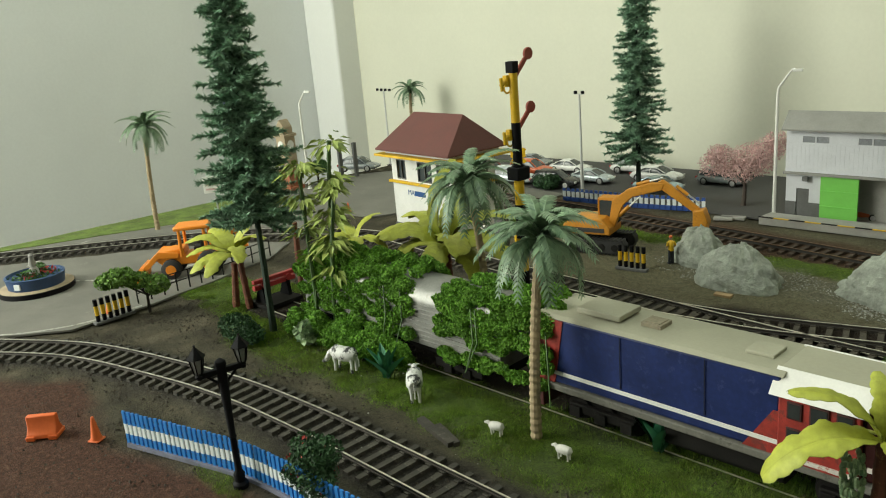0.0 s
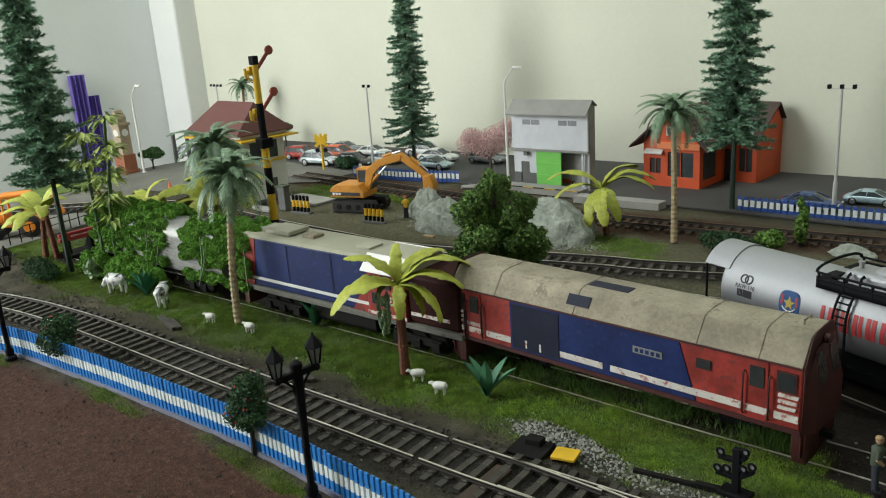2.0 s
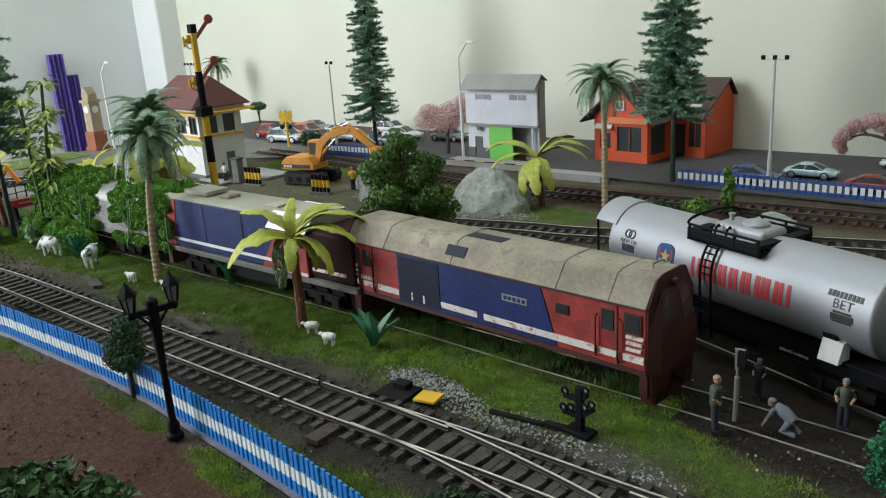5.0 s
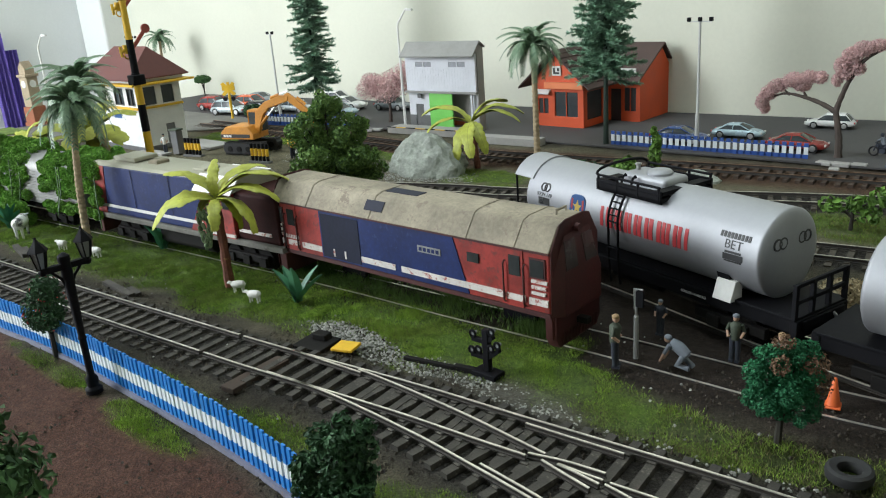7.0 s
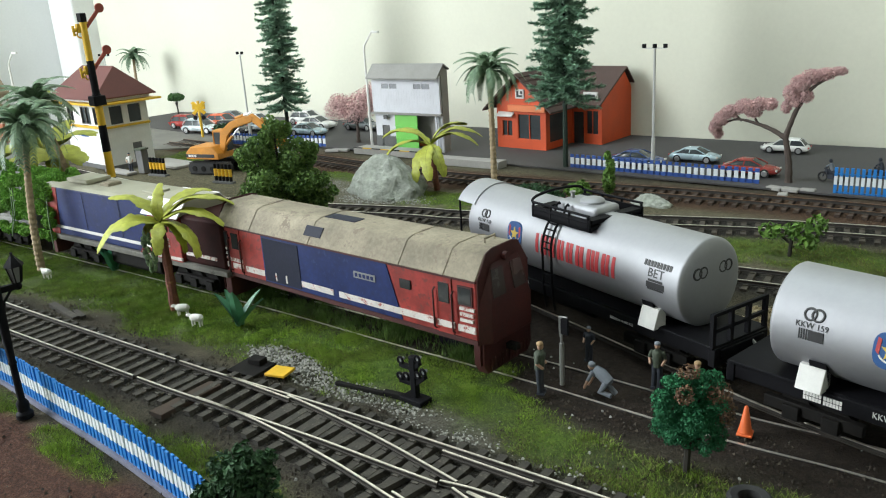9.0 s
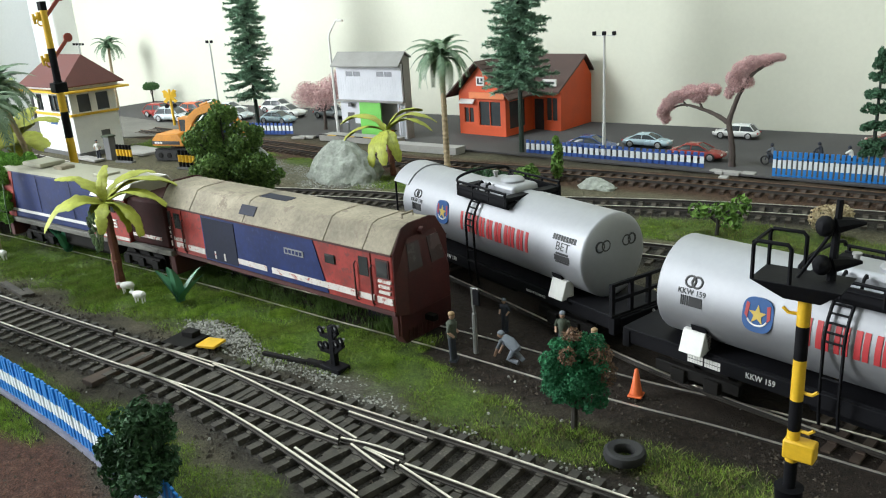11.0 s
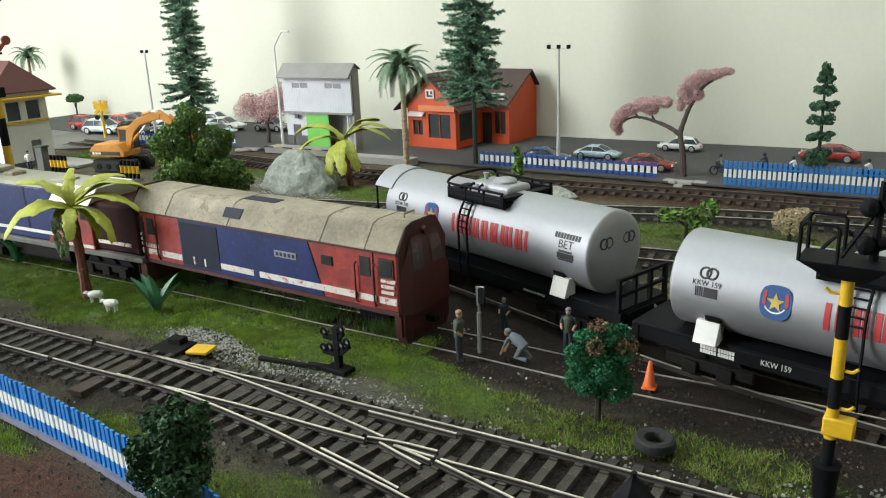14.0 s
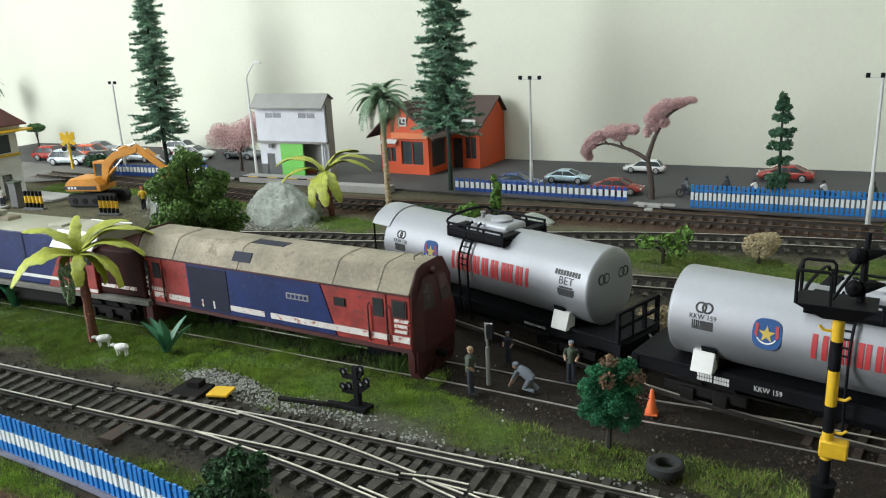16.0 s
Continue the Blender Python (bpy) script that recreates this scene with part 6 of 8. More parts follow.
def tall_grass():
    """Longer dark tufts along the siding, round the wheels of the engines."""
    g = np.random.RandomState(9)
    L = smooth_line(SIDING, 1.0)
    L = L[(L[:, 0] > -200) & (L[:, 0] < 92)]
    k = 60000
    q = L[g.randint(0, len(L), k)] + np.c_[g.uniform(-1, 1, k), g.uniform(-7, 17, k)]
    keep = g.rand(k) < np.clip(0.35 + 0.9 * fractal(q, 16, 88), 0.05, 1)
    q = q[keep]
    k = len(q)
    h = np.where(q[:, 0] > -64, 0.75, 0.6) * g.uniform(2, 6.0, k) * 1.1 * np.clip(0.8 + 0.7 * fractal(q, 24, 89), 0.4, 1.4)
    a = g.uniform(0, 6.283, k)
    lean = g.normal(0, 0.45, (k, 2)) * h[:, None]
    c = np.c_[q, np.full(k, -1.4)]
    blades("tall_grass", c, c + np.c_[lean, h + 1], np.c_[np.cos(a), np.sin(a), np.zeros(k)] * 0.15, M_tuft, "longer dark green grass tufts along the siding")


M_crumb = paint("soil_crumb", (0.085, 0.068, 0.048), 0.95, var=0.3, scale=400, island=0.7)
M_tuft = leafy("grass_tuft", (0.05, 0.10, 0.014), (0.11, 0.20, 0.028), 0.8, scale=60)
scatter_grass()
scatter_stones()
scatter_crumbs()
tall_grass()

# ---- buildings ----
M_white_wall = paint("white_model_wall", (0.72, 0.72, 0.70), 0.65, var=0.10, scale=70)
M_grey_wall = paint("pale_grey_corrugated", (0.64, 0.65, 0.70), 0.6, var=0.10, scale=60, wear=(0.50, 0.50, 0.52), wear_at=0.66)
M_dark_grey = paint("dark_grey_wall", (0.13, 0.13, 0.13), 0.7, var=0.2)
M_grey_roof = paint("grey_sheet_roof", (0.27, 0.265, 0.25), 0.75, var=0.15, scale=50)
M_brown_roof = paint("red_brown_roof", (0.125, 0.043, 0.037), 0.7, var=0.15, scale=60)
M_shop_roof = paint("dark_brown_tile_roof", (0.075, 0.045, 0.038), 0.75, var=0.2, scale=60)
M_orange = paint("orange_shop_paint", (0.62, 0.085, 0.018), 0.5, var=0.12, scale=60)
M_orange_pale = paint("pale_orange_board", (0.74, 0.22, 0.08), 0.5, var=0.1)
M_yellow = paint("bright_yellow_paint", (0.70, 0.43, 0.015), 0.45, var=0.14, scale=120)
M_green_door = paint("bright_green_door", (0.20, 0.58, 0.10), 0.45, var=0.08)
M_window = paint("dark_window", (0.05, 0.06, 0.065), 0.2, var=0.2, bump=0)
M_pale_glass = paint("pale_grey_glass", (0.27, 0.28, 0.31), 0.3, var=0.3, scale=200, bump=0)
M_purple = paint("purple_cloth", (0.14, 0.095, 0.42), 0.75, var=0.15)
M_beige = paint("beige_stone", (0.40, 0.32, 0.22), 0.8, var=0.2)
M_terracotta = paint("terracotta", (0.34, 0.12, 0.06), 0.7, var=0.2)
M_concrete = paint("grey_concrete", (0.34, 0.33, 0.31), 0.85, var=0.15, scale=60)
M_lampgrey = paint("pale_grey_pole", (0.50, 0.50, 0.49), 0.5, var=0.1)


def wall_with_holes(b, x0, x1, z0, z1, y0, y1, holes):
    """A wall along x, y0 to y1 thick, with openings (a, b, c, d) cut through in x and z."""
    xs = sorted({x0, x1, *[h[0] for h in holes], *[h[1] for h in holes]})
    zs = sorted({z0, z1, *[h[2] for h in holes], *[h[3] for h in holes]})
    nx, nz = len(xs), len(zs)
    def solid(i, j):
        if not (0 <= i < nx - 1 and 0 <= j < nz - 1):
            return False
        mx, mz = (xs[i] + xs[i + 1]) / 2, (zs[j] + zs[j + 1]) / 2
        return not any(h[0] < mx < h[1] and h[2] < mz < h[3] for h in holes)
    vs = [(x, y, z) for y in (y0, y1) for x in xs for z in zs]
    at_ = lambda i, j, k: k * nx * nz + i * nz + j
    fs = []
    for i in range(nx - 1):
        for j in range(nz - 1):
            if solid(i, j):
                fs += [(at_(i, j, 0), at_(i + 1, j, 0), at_(i + 1, j + 1, 0), at_(i, j + 1, 0)), (at_(i, j, 1), at_(i, j + 1, 1), at_(i + 1, j + 1, 1), at_(i + 1, j, 1))]
                for di, dj, (p, q) in ((-1, 0, ((i, j), (i, j + 1))), (1, 0, ((i + 1, j), (i + 1, j + 1))), (0, -1, ((i, j), (i + 1, j))), (0, 1, ((i, j + 1), (i + 1, j + 1)))):
                    if not solid(i + di, j + dj):
                        fs.append((at_(*p, 0), at_(*q, 0), at_(*q, 1), at_(*p, 1)))
    return b.add(vs, fs)


def window_part(parent, x0, x1, z0, z1, y, frame_mat, depth=1.0, bars=1, name="window"):
    f = Buf().box(x0, x1, y - depth, y + 0.6, z0, z0 + 0.9).box(x0, x1, y - depth, y + 0.6, z1 - 0.9, z1)
    f.box(x0, x0 + 0.8, y - depth, y + 0.6, z0 + 0.9, z1 - 0.9).box(x1 - 0.8, x1, y - depth, y + 0.6, z0 + 0.9, z1 - 0.9)
    for i in range(bars):
        c = x0 + (x1 - x0) * (i + 1) / (bars + 1)
        f.box(c - 0.35, c + 0.35, y - depth * 0.8, y + 0.4, z0 + 0.9, z1 - 0.9)
    w = part(name, f, frame_mat, parent, "", 0.1)
    part("pane", Buf().box(x0 + 0.7, x1 - 0.7, y + 0.5, y + 0.9, z0 + 0.8, z1 - 0.8), M_window, w)
    return w


def signal_box():
    root = thing("signal_box", -478, 440, 0, 0, "white two-storey signal box with red-brown hipped roof and yellow trim", "signal box")
    hx, hy = 37.5, 22
    wall = Buf()
    wall_with_holes(wall, -hx, hx, 0, 66, -hy, -hy + 3, [(-31, -19, 40, 56), (-4, 14, 40, 56), (20, 34, 40, 56)])
    part("wall", wall, M_white_wall, root, "white front wall with windows")
    part("wall", Buf().box(-hx, hx, hy - 3, hy, 0, 66), M_white_wall, root, "white back wall")
    sidew = Buf()
    wall_with_holes(sidew, -hy + 3, hy - 3, 0, 66, -1.5, 1.5, [(-15, -3, 40, 56), (3, 15, 40, 56), (2, 11, 0, 21)])
    sidew.v = [(hx - 1.5 - y, x, z) for x, y, z in sidew.v]
    part("wall", sidew, M_white_wall, root, "white end wall with doorway")
    part("wall", Buf().box(-hx, -hx + 3, -hy + 3, hy - 3, 0, 66), M_white_wall, root, "white end wall")
    part("plinth", Buf().box(-hx - 0.8, hx + 0.8, -hy - 0.8, hy + 0.8, -1, 3), M_dark_grey, root, "black painted plinth")
    for a, c in ((-31, -19), (-4, 14), (20, 34)):
        window_part(root, a, c, 40, 56, -hy + 1, M_dark_grey, bars=1)
    for a, c in ((-15, -3), (3, 15)):
        w = Buf().box(hx - 2, hx - 1, a, c, 40, 56)
        part("window", w, M_window, root)
    part("door", Buf().box(hx - 2.2, hx - 1.0, 2, 11, 0, 21), M_dark_grey, root, "dark grey door")
    part("canopy", Buf().box(-hx - 11, hx + 13, -hy - 9, hy + 9, 58.8, 60.6), M_yellow, root, "yellow edged flat canopy", 0.3)
    part("sill_band", Buf().box(-hx - 2.5, hx + 2.5, -hy - 2.5, -hy + 0.2, 37, 39).box(hx - 0.2, hx + 2.5, -hy + 0.2, hy, 37, 39), M_yellow, root, "yellow sill band", 0.2)
    part("cornice", Buf().box(-hx - 3, hx + 3, -hy - 3, hy + 3, 61, 66), M_white_wall, root)
    E = [(-hx - 8, -hy - 9, 65), (hx + 8, -hy - 9, 65), (hx + 8, hy + 7, 65), (-hx - 8, hy + 7, 65), (-30, 0, 91), (30, 0, 91)]
    E += [(p[0], p[1], 63.8) for p in E[:4]]
    part("roof", Buf().add(E, [(0, 1, 5, 4), (2, 3, 4, 5), (1, 2, 5), (3, 0, 4), (6, 7, 1, 0), (7, 8, 2, 1), (8, 9, 3, 2), (9, 6, 0, 3), (9, 8, 7, 6)]), M_brown_roof, root, "red-brown hipped roof", smooth=0)
    writing("sign", "MA", 6, Matrix(((1, 0, 0, -14), (0, 0, -1, -hy - 0.2), (0, 1, 0, 30), (0, 0, 0, 1))), M_badge_blue, root, "blue station letters")
    part("sign_bar", Buf().box(-9.5, 4, -hy - 0.3, -hy - 0.05, 28, 32), M_badge_blue, root, "unreadable blue sign lettering as a bar")
    lone("concrete_slab", Buf().box(-26, 26, -12, 12, -1.2, 1.2), M_concrete, "flat pale concrete slab in front of the signal box", "slab", x=-412, y=462, bevel=0.4)
    lone("concrete_slab", Buf().box(-20, 20, -5, 5, -1.2, 0.9), M_concrete, "narrow pale concrete strip at the signal box door", "slab", x=-425, y=418, bevel=0.4)


def warehouse():
    root = thing("warehouse", -238, 601.5, 0.5, 5, "pale grey corrugated warehouse with bright green sliding door", "warehouse")
    w, d = 38.5, 11
    wall = Buf()
    wall_with_holes(wall, -w, w, 0, 34, 0, 1.6, [(-31, -22, 0, 22), (-13.5, 33, 0, 32)])
    part("wall", wall, M_grey_wall, root, "pale lower front wall")
    part("wall_foot", Buf().box(-w, -31, -0.6, 0.2, 0, 12), M_dark_grey, root, "dark painted wall foot")
    part("wall_foot", Buf().box(-22, -13.5, -0.6, 0.2, 0, 12), M_dark_grey, root, "dark painted wall foot")
    up = Buf()
    wall_with_holes(up, -w, w, 34, 67, -2, 0, [(-27, -9, 55, 61), (10, 28, 55, 61)])
    part("upper_wall", up, M_grey_wall, root, "pale corrugated upper wall")
    for i in range(26):
        x = -w + 1.4 + i * 2.97
        part("rib", Buf().box(x - 0.35, x + 0.35, -2.1, -2.0, 34.5, 54.6).box(x - 0.35, x + 0.35, -2.1, -2.0, 61.4, 66.6), M_grey_wall, root)
    for a, c in ((-27, -9), (10, 28)):
        vent = part("vent_window", Buf().box(a, c, -1.5, -0.7, 55, 61), M_pale_glass, root, "pale grey glazed vent window")
        part("frame", Buf().box(a, c, -2.1, -1.5, 55, 55.8).box(a, c, -2.1, -1.5, 60.2, 61).box((a + c) / 2 - 0.4, (a + c) / 2 + 0.4, -2.1, -1.5, 55.8, 60.2), M_grey_wall, vent)
    part("ledge", Buf().box(-w - 1, w + 1, -4, 0.6, 32.6, 34.4), M_grey_roof, root, "grey ledge over the doors")
    dr = part("sliding_door", Buf().box(-13.5, 12, -2.2, -0.8, 1, 32.5), M_green_door, root, "bright green three-panel sliding door", 0.2)
    for z in (11, 22):
        part("door_rail", Buf().box(-13.5, 12, -2.7, -2.1, z - 0.3, z + 0.3), M_green_door, dr)
    part("side_door", Buf().box(-31, -22, 0.5, 1.2, 0, 22), M_dark_grey, root, "grey side door")
    side = [(1.6, 0), (d, 0), (d, 71), (3.5, 75.5), (0.1, 70.5), (0.1, 67.2), (1.6, 67.2)]
    part("wall", Buf().prism(side, w - 1.6, w, "x"), M_concrete, root, "grey side wall")
    part("wall", Buf().prism(side, -w, -w + 1.6, "x"), M_grey_wall, root)
    part("wall", Buf().box(-w + 1.6, w - 1.6, d - 1.2, d, 0, 71), M_concrete, root, "grey rear wall")
    part("post", Buf().box(33, 34.6, -3.4, -1.8, 0, 33), M_grey_wall, root, "pale post beside the open bay")
    part("floor_slab", Buf().box(-w + 1.6, w - 1.6, 1.6, d - 1.2, -0.5, 0.8), M_concrete, root)
    part("roof", Buf().prism([(-8, 64.6), (3.5, 76.0), (d + 1, 71.2), (d + 1, 72.4), (3.5, 77.6), (-8, 66.0)], -w - 1.5, w + 2, "x"), M_grey_roof, root, "grey sloping sheet roof", 0.2)
    part("vent", Buf().box(-26, -22, -3.4, -1.9, 28, 31.5), M_dark_grey, root, "dark wall box")


def shop():
    root = thing("shop", -146, 648, 0.5, 0, "orange shop with dark brown gabled roof and display windows", "shop")
    f = Buf()
    wall_with_holes(f, -26, 26, 0, 38, 0, 2, [(-21, -9, 10, 25), (-4, 21, 8, 31)])
    part("wall", f, M_orange, root, "orange front wall")
    part("gable", Buf().prism([(-26, 38), (26, 38), (0, 63)], 0, 2, "y"), M_orange, root, "orange gable")
    part("wall", Buf().box(-26, -24, 2, 98, 0, 38), M_orange, root, "orange side wall")
    s = Buf()
    wall_with_holes(s, 2, 44, 0, 38, -1, 1, [(6, 30, 6, 30)])
    s.v = [(25 - y, x, z) for x, y, z in s.v]
    part("wall", s, M_orange, root, "orange side wall of the front wing")
    g2 = Buf()
    wall_with_holes(g2, 26, 56, 0, 38, 42, 44, [(27.5, 38, 0, 28), (40, 53, 8, 30)])
    part("wall", g2, M_orange, root, "orange recessed front wall")
    part("wall", Buf().box(54, 56, 44, 98, 0, 38), M_orange, root, "orange end wall")
    part("gable", Buf().prism([(42, 38), (98, 38), (98, 41), (80, 61.5)], 54, 56, "x"), M_orange, root, "orange end gable")
    part("wall", Buf().box(-24, 54, 96, 98, 0, 38), M_orange, root)
    window_part(root, -21, -9, 10, 25, 1, M_orange, 0.8, 1)
    window_part(root, -4, 21, 8, 31, 1, M_orange, 0.8, 1, "display_window")
    window_part(root, 40, 53, 8, 30, 43, M_orange, 0.8, 1, "display_window")
    part("door", Buf().box(27.5, 38, 43, 43.8, 0, 28), M_window, root, "dark glass door")
    part("window", Buf().box(24.6, 25.2, 6, 30, 6, 30), M_window, root)
    part("awning", Buf().prism([(-4, 28), (0, 31), (0, 32), (-4.4, 29)], -24, -7, "x"), M_whitepaint, root, "small white awning")
    part("fascia", Buf().box(-12, 27, -3, 0, 33, 38.5), M_orange_pale, root, "pale orange sign board", 0.3)
    part("fascia", Buf().box(36, 54, 39.6, 42, 33, 38), M_orange_pale, root, "pale orange sign board", 0.3)
    part("sign", Buf().box(-4.5, 4.5, -1.2, 0, 44, 52), M_whitepaint, root, "white square sign with bars", 0.2)
    part("sign_bar", Buf().box(-3, 3, -1.5, -1.1, 45.5, 47).box(-3, -1, -1.5, -1.1, 47, 50.6).box(1, 3, -1.5, -1.1, 48, 50.6), M_letter_black, root)
    part("sign", Buf().box(40, 54, 38, 39.4, 40, 46), M_whitepaint, root, "white roof sign with bars")
    part("sign_bar", Buf().box(42, 52, 37.8, 38.1, 42, 44), M_letter_black, root)
    # roofs: wing gable, and the long part behind it
    t = 1.6
    wing = Buf()
    for k in (-1, 1):
        wing.add([(0, -8, 66), (k * 36, -8, 34.5), (k * 36, 90, 34.5), (0, 90, 66), (0, -8, 66 - t), (k * 36, -8, 34.5 - t), (k * 36, 90, 34.5 - t), (0, 90, 66 - t)], [(0, 1, 2, 3), (4, 7, 6, 5), (0, 4, 5, 1), (1, 5, 6, 2), (2, 6, 7, 3)])
    part("roof", wing, M_shop_roof, root, "dark brown wing roof", smooth=0)
    main = Buf()
    for a, b, zb in ((81, 34, 36), (81, 102, 42)):
        main.add([(0, a, 64), (59, a, 64), (59, b, zb), (0, b, zb), (0, a, 64 - t), (59, a, 64 - t), (59, b, zb - t), (0, b, zb - t)], [(0, 1, 2, 3), (4, 7, 6, 5), (0, 4, 5, 1), (1, 5, 6, 2), (2, 6, 7, 3), (3, 7, 4, 0)])
    part("roof", main, M_shop_roof, root, "dark brown main roof", smooth=0)
    rows = Buf()
    for i in range(1, 9):
        z = 66 - 31.5 * i / 9
        x = 36 * i / 9
        rows.box(x - 0.4, x + 0.4, -8, 60, z, z + 0.7)
    part("tile_row", rows, M_shop_roof, root)


signal_box()
warehouse()
shop()


# station platform in pieces, with a striped edge
def platform():
    root = thing("platform", 0, 0, 0, 0, "low grey platform with black and yellow edge", "platform", "", "structure")
    part("slab", Buf().prism([(-283, 573), (-196, 581), (-196, 598), (-283, 590)], -1, 4.5), M_concrete, root, "", 0.3)
    part("slab", Buf().prism([(-190, 566), (-116, 573), (-116, 585), (-190, 578)], -1, 5), M_concrete, root, "pale worn slab", 0.3)
    for i in range(8):
        a = -283 + i * 10.9
        b = Buf().prism([(a, 572.6 + i), (a + 10.4, 573.6 + i), (a + 10.4, 575.2 + i), (a, 574.2 + i)], 4.5, 5.0)
        part("edge_stone", b, M_yellow if i % 2 else M_black, root)


platform()


# ---- fences ----
M_fence_blue = paint("fence_blue", (0.03, 0.20, 0.58), 0.4, var=0.12, scale=120)
M_fence_white = paint("fence_white", (0.72, 0.76, 0.78), 0.45, var=0.08, scale=120)
M_fence_foot = paint("fence_foot_lavender", (0.15, 0.155, 0.22), 0.6, var=0.3, scale=120, wear=(0.16, 0.12, 0.10), wear_at=0.6)
M_fence_navy = paint("fence_dark_blue", (0.03, 0.085, 0.34), 0.45, var=0.12, scale=120)


def picket_fence(name, line, pitch, h, bands, label, width=0.60, base_mat=None, group="picket fences", base_h=1.4, strip=None):
    """Pickets in coloured bands on a low rail; bands are (z0, z1, material)."""
    root = thing(name, 0, 0, 0, 0, label, "fence", group)
    b = Buf()
    slots, idx = [], []
    for z0, z1, material in bands:
        if material not in slots:
            slots.append(material)
        tip = z1 >= h - 0.01
        w = pitch * width / 2
        b.prism([(-w, -0.4), (w, -0.4), (w, 0.3), (-w, 0.3)], z0, z1)
        idx += [slots.index(material)] * 6
    me = b.mesh("picket", 0)
    for s in slots:
        me.materials.append(s)
    for p, i in zip(me.polygons, idx):
        p.material_index = i
    L, T = frames_along(line, pitch)
    for p, t in zip(L, T):
        ob = new("picket", me)
        ob.parent = root
        ob.matrix_basis = pose(p[0] * MM, p[1] * MM, rnd.uniform(-0.15, 0.1) * MM, rnd.uniform(-1, 1), 0, math.degrees(math.atan2(t[1], t[0])) + rnd.uniform(-2, 2))
    N = np.c_[-T[:, 1], T[:, 0]]
    for z0, z1 in ((-0.8, base_h), (h * 0.72, h * 0.72 + 0.8)):
        r = Buf()
        vs = [(L[i, 0] + N[i, 0] * o, L[i, 1] + N[i, 1] * o, z) for i in range(len(L)) for o, z in ((0.5, z0), (1.2, z0), (1.2, z1), (0.5, z1))]
        r.add(vs, [(i * 4 + j, i * 4 + (j + 1) % 4, (i + 1) * 4 + (j + 1) % 4, (i + 1) * 4 + j) for i in range(len(L) - 1) for j in range(4)] + [(0, 1, 2, 3), tuple(range(len(vs) - 4, len(vs)))])
        part("rail", r, base_mat or M_fence_blue, root)
    if strip:
        r = Buf()
        vs = [(L[i, 0] + N[i, 0] * o, L[i, 1] + N[i, 1] * o, z) for i in range(len(L)) for o, z in ((-1.5, -1.2), (0.45, -1.2), (0.45, 0.6), (-1.2, 0.4))]
        r.add(vs, [(i * 4 + j, i * 4 + (j + 1) % 4, (i + 1) * 4 + (j + 1) % 4, (i + 1) * 4 + j) for i in range(len(L) - 1) for j in range(4)] + [(0, 1, 2, 3), tuple(range(len(vs) - 4, len(vs)))])
        part("foot_strip", r, strip, root, "pale lavender foot strip")
    return root


picket_fence("picket_fence", FENCE_LINE, 2.75, 15, [(0, 4.6, M_fence_blue), (4.6, 9.2, M_fence_white), (9.2, 15, M_fence_blue)], "bright blue picket fence with a white middle band", strip=M_fence_foot)
picket_fence("picket_fence", [(126, 603), (226, 612), (330, 622), (430, 634)], 3.1, 17, [(0, 6, M_fence_blue), (6, 11.5, M_fence_white), (11.5, 17, M_fence_blue)], "blue and white picket fence before the car park")
for pts, lab in (([(-64, 600), (6, 603), (76, 607)], "low dark blue fence with white tablets at the plaza edge"), ([(-455, 556), (-390, 566), (-334, 582)], "low dark blue fence with white tablets behind the excavator")):
    picket_fence("tablet_fence", pts, 4.6, 11, [(0, 3.4, M_fence_navy), (3.4, 8.4, M_fence_white), (8.4, 11, M_fence_navy)], lab, 0.6, M_fence_navy, "tablet fences", 3.0)

# ---- signals, lamps and street furniture ----
M_arm_red = paint("brown_red_arm", (0.30, 0.055, 0.035), 0.5, var=0.2)
M_lamp_glass = paint("smoky_lamp_glass", (0.25, 0.26, 0.26), 0.15, var=0.2, bump=0)
M_cone = paint("orange_plastic", (0.72, 0.14, 0.03), 0.5, var=0.12)
M_excavator = paint("machine_yellow_orange", (0.60, 0.25, 0.02), 0.5, var=0.25, wear=(0.25, 0.12, 0.03), wear_at=0.62)
M_loader = paint("toy_orange", (0.82, 0.26, 0.02), 0.4, var=0.08)
M_rubber = paint("black_rubber", (0.02, 0.02, 0.02), 0.75, var=0.3)
M_silver = paint("silver_metal", (0.6, 0.6, 0.6), 0.3, metal=0.8)
M_tub = paint("dark_blue_tub", (0.025, 0.065, 0.17), 0.5, var=0.2)
M_rock = paint("grey_foam_rock", (0.36, 0.385, 0.335), 0.9, var=0.35, scale=120, fine=450, bump=1.0, dist=1.2)
M_wood = paint("pale_wood", (0.36, 0.25, 0.13), 0.7)
M_skin = paint("painted_flesh", (0.45, 0.28, 0.19), 0.6)
M_olive = paint("olive_cloth", (0.06, 0.075, 0.05), 0.75)
M_greyblue = paint("grey_blue_cloth", (0.17, 0.19, 0.22), 0.75)
M_dark_cloth = paint("dark_cloth", (0.03, 0.035, 0.05), 0.75)
M_hair = paint("light_brown_cap", (0.33, 0.22, 0.11), 0.7)
M_cow = paint("white_cow_paint", (0.66, 0.66, 0.64), 0.6, var=0.08, scale=30, wear=(0.03, 0.03, 0.032), wear_at=0.49)
M_wool = paint("white_wool", (0.68, 0.67, 0.63), 0.8, var=0.15)


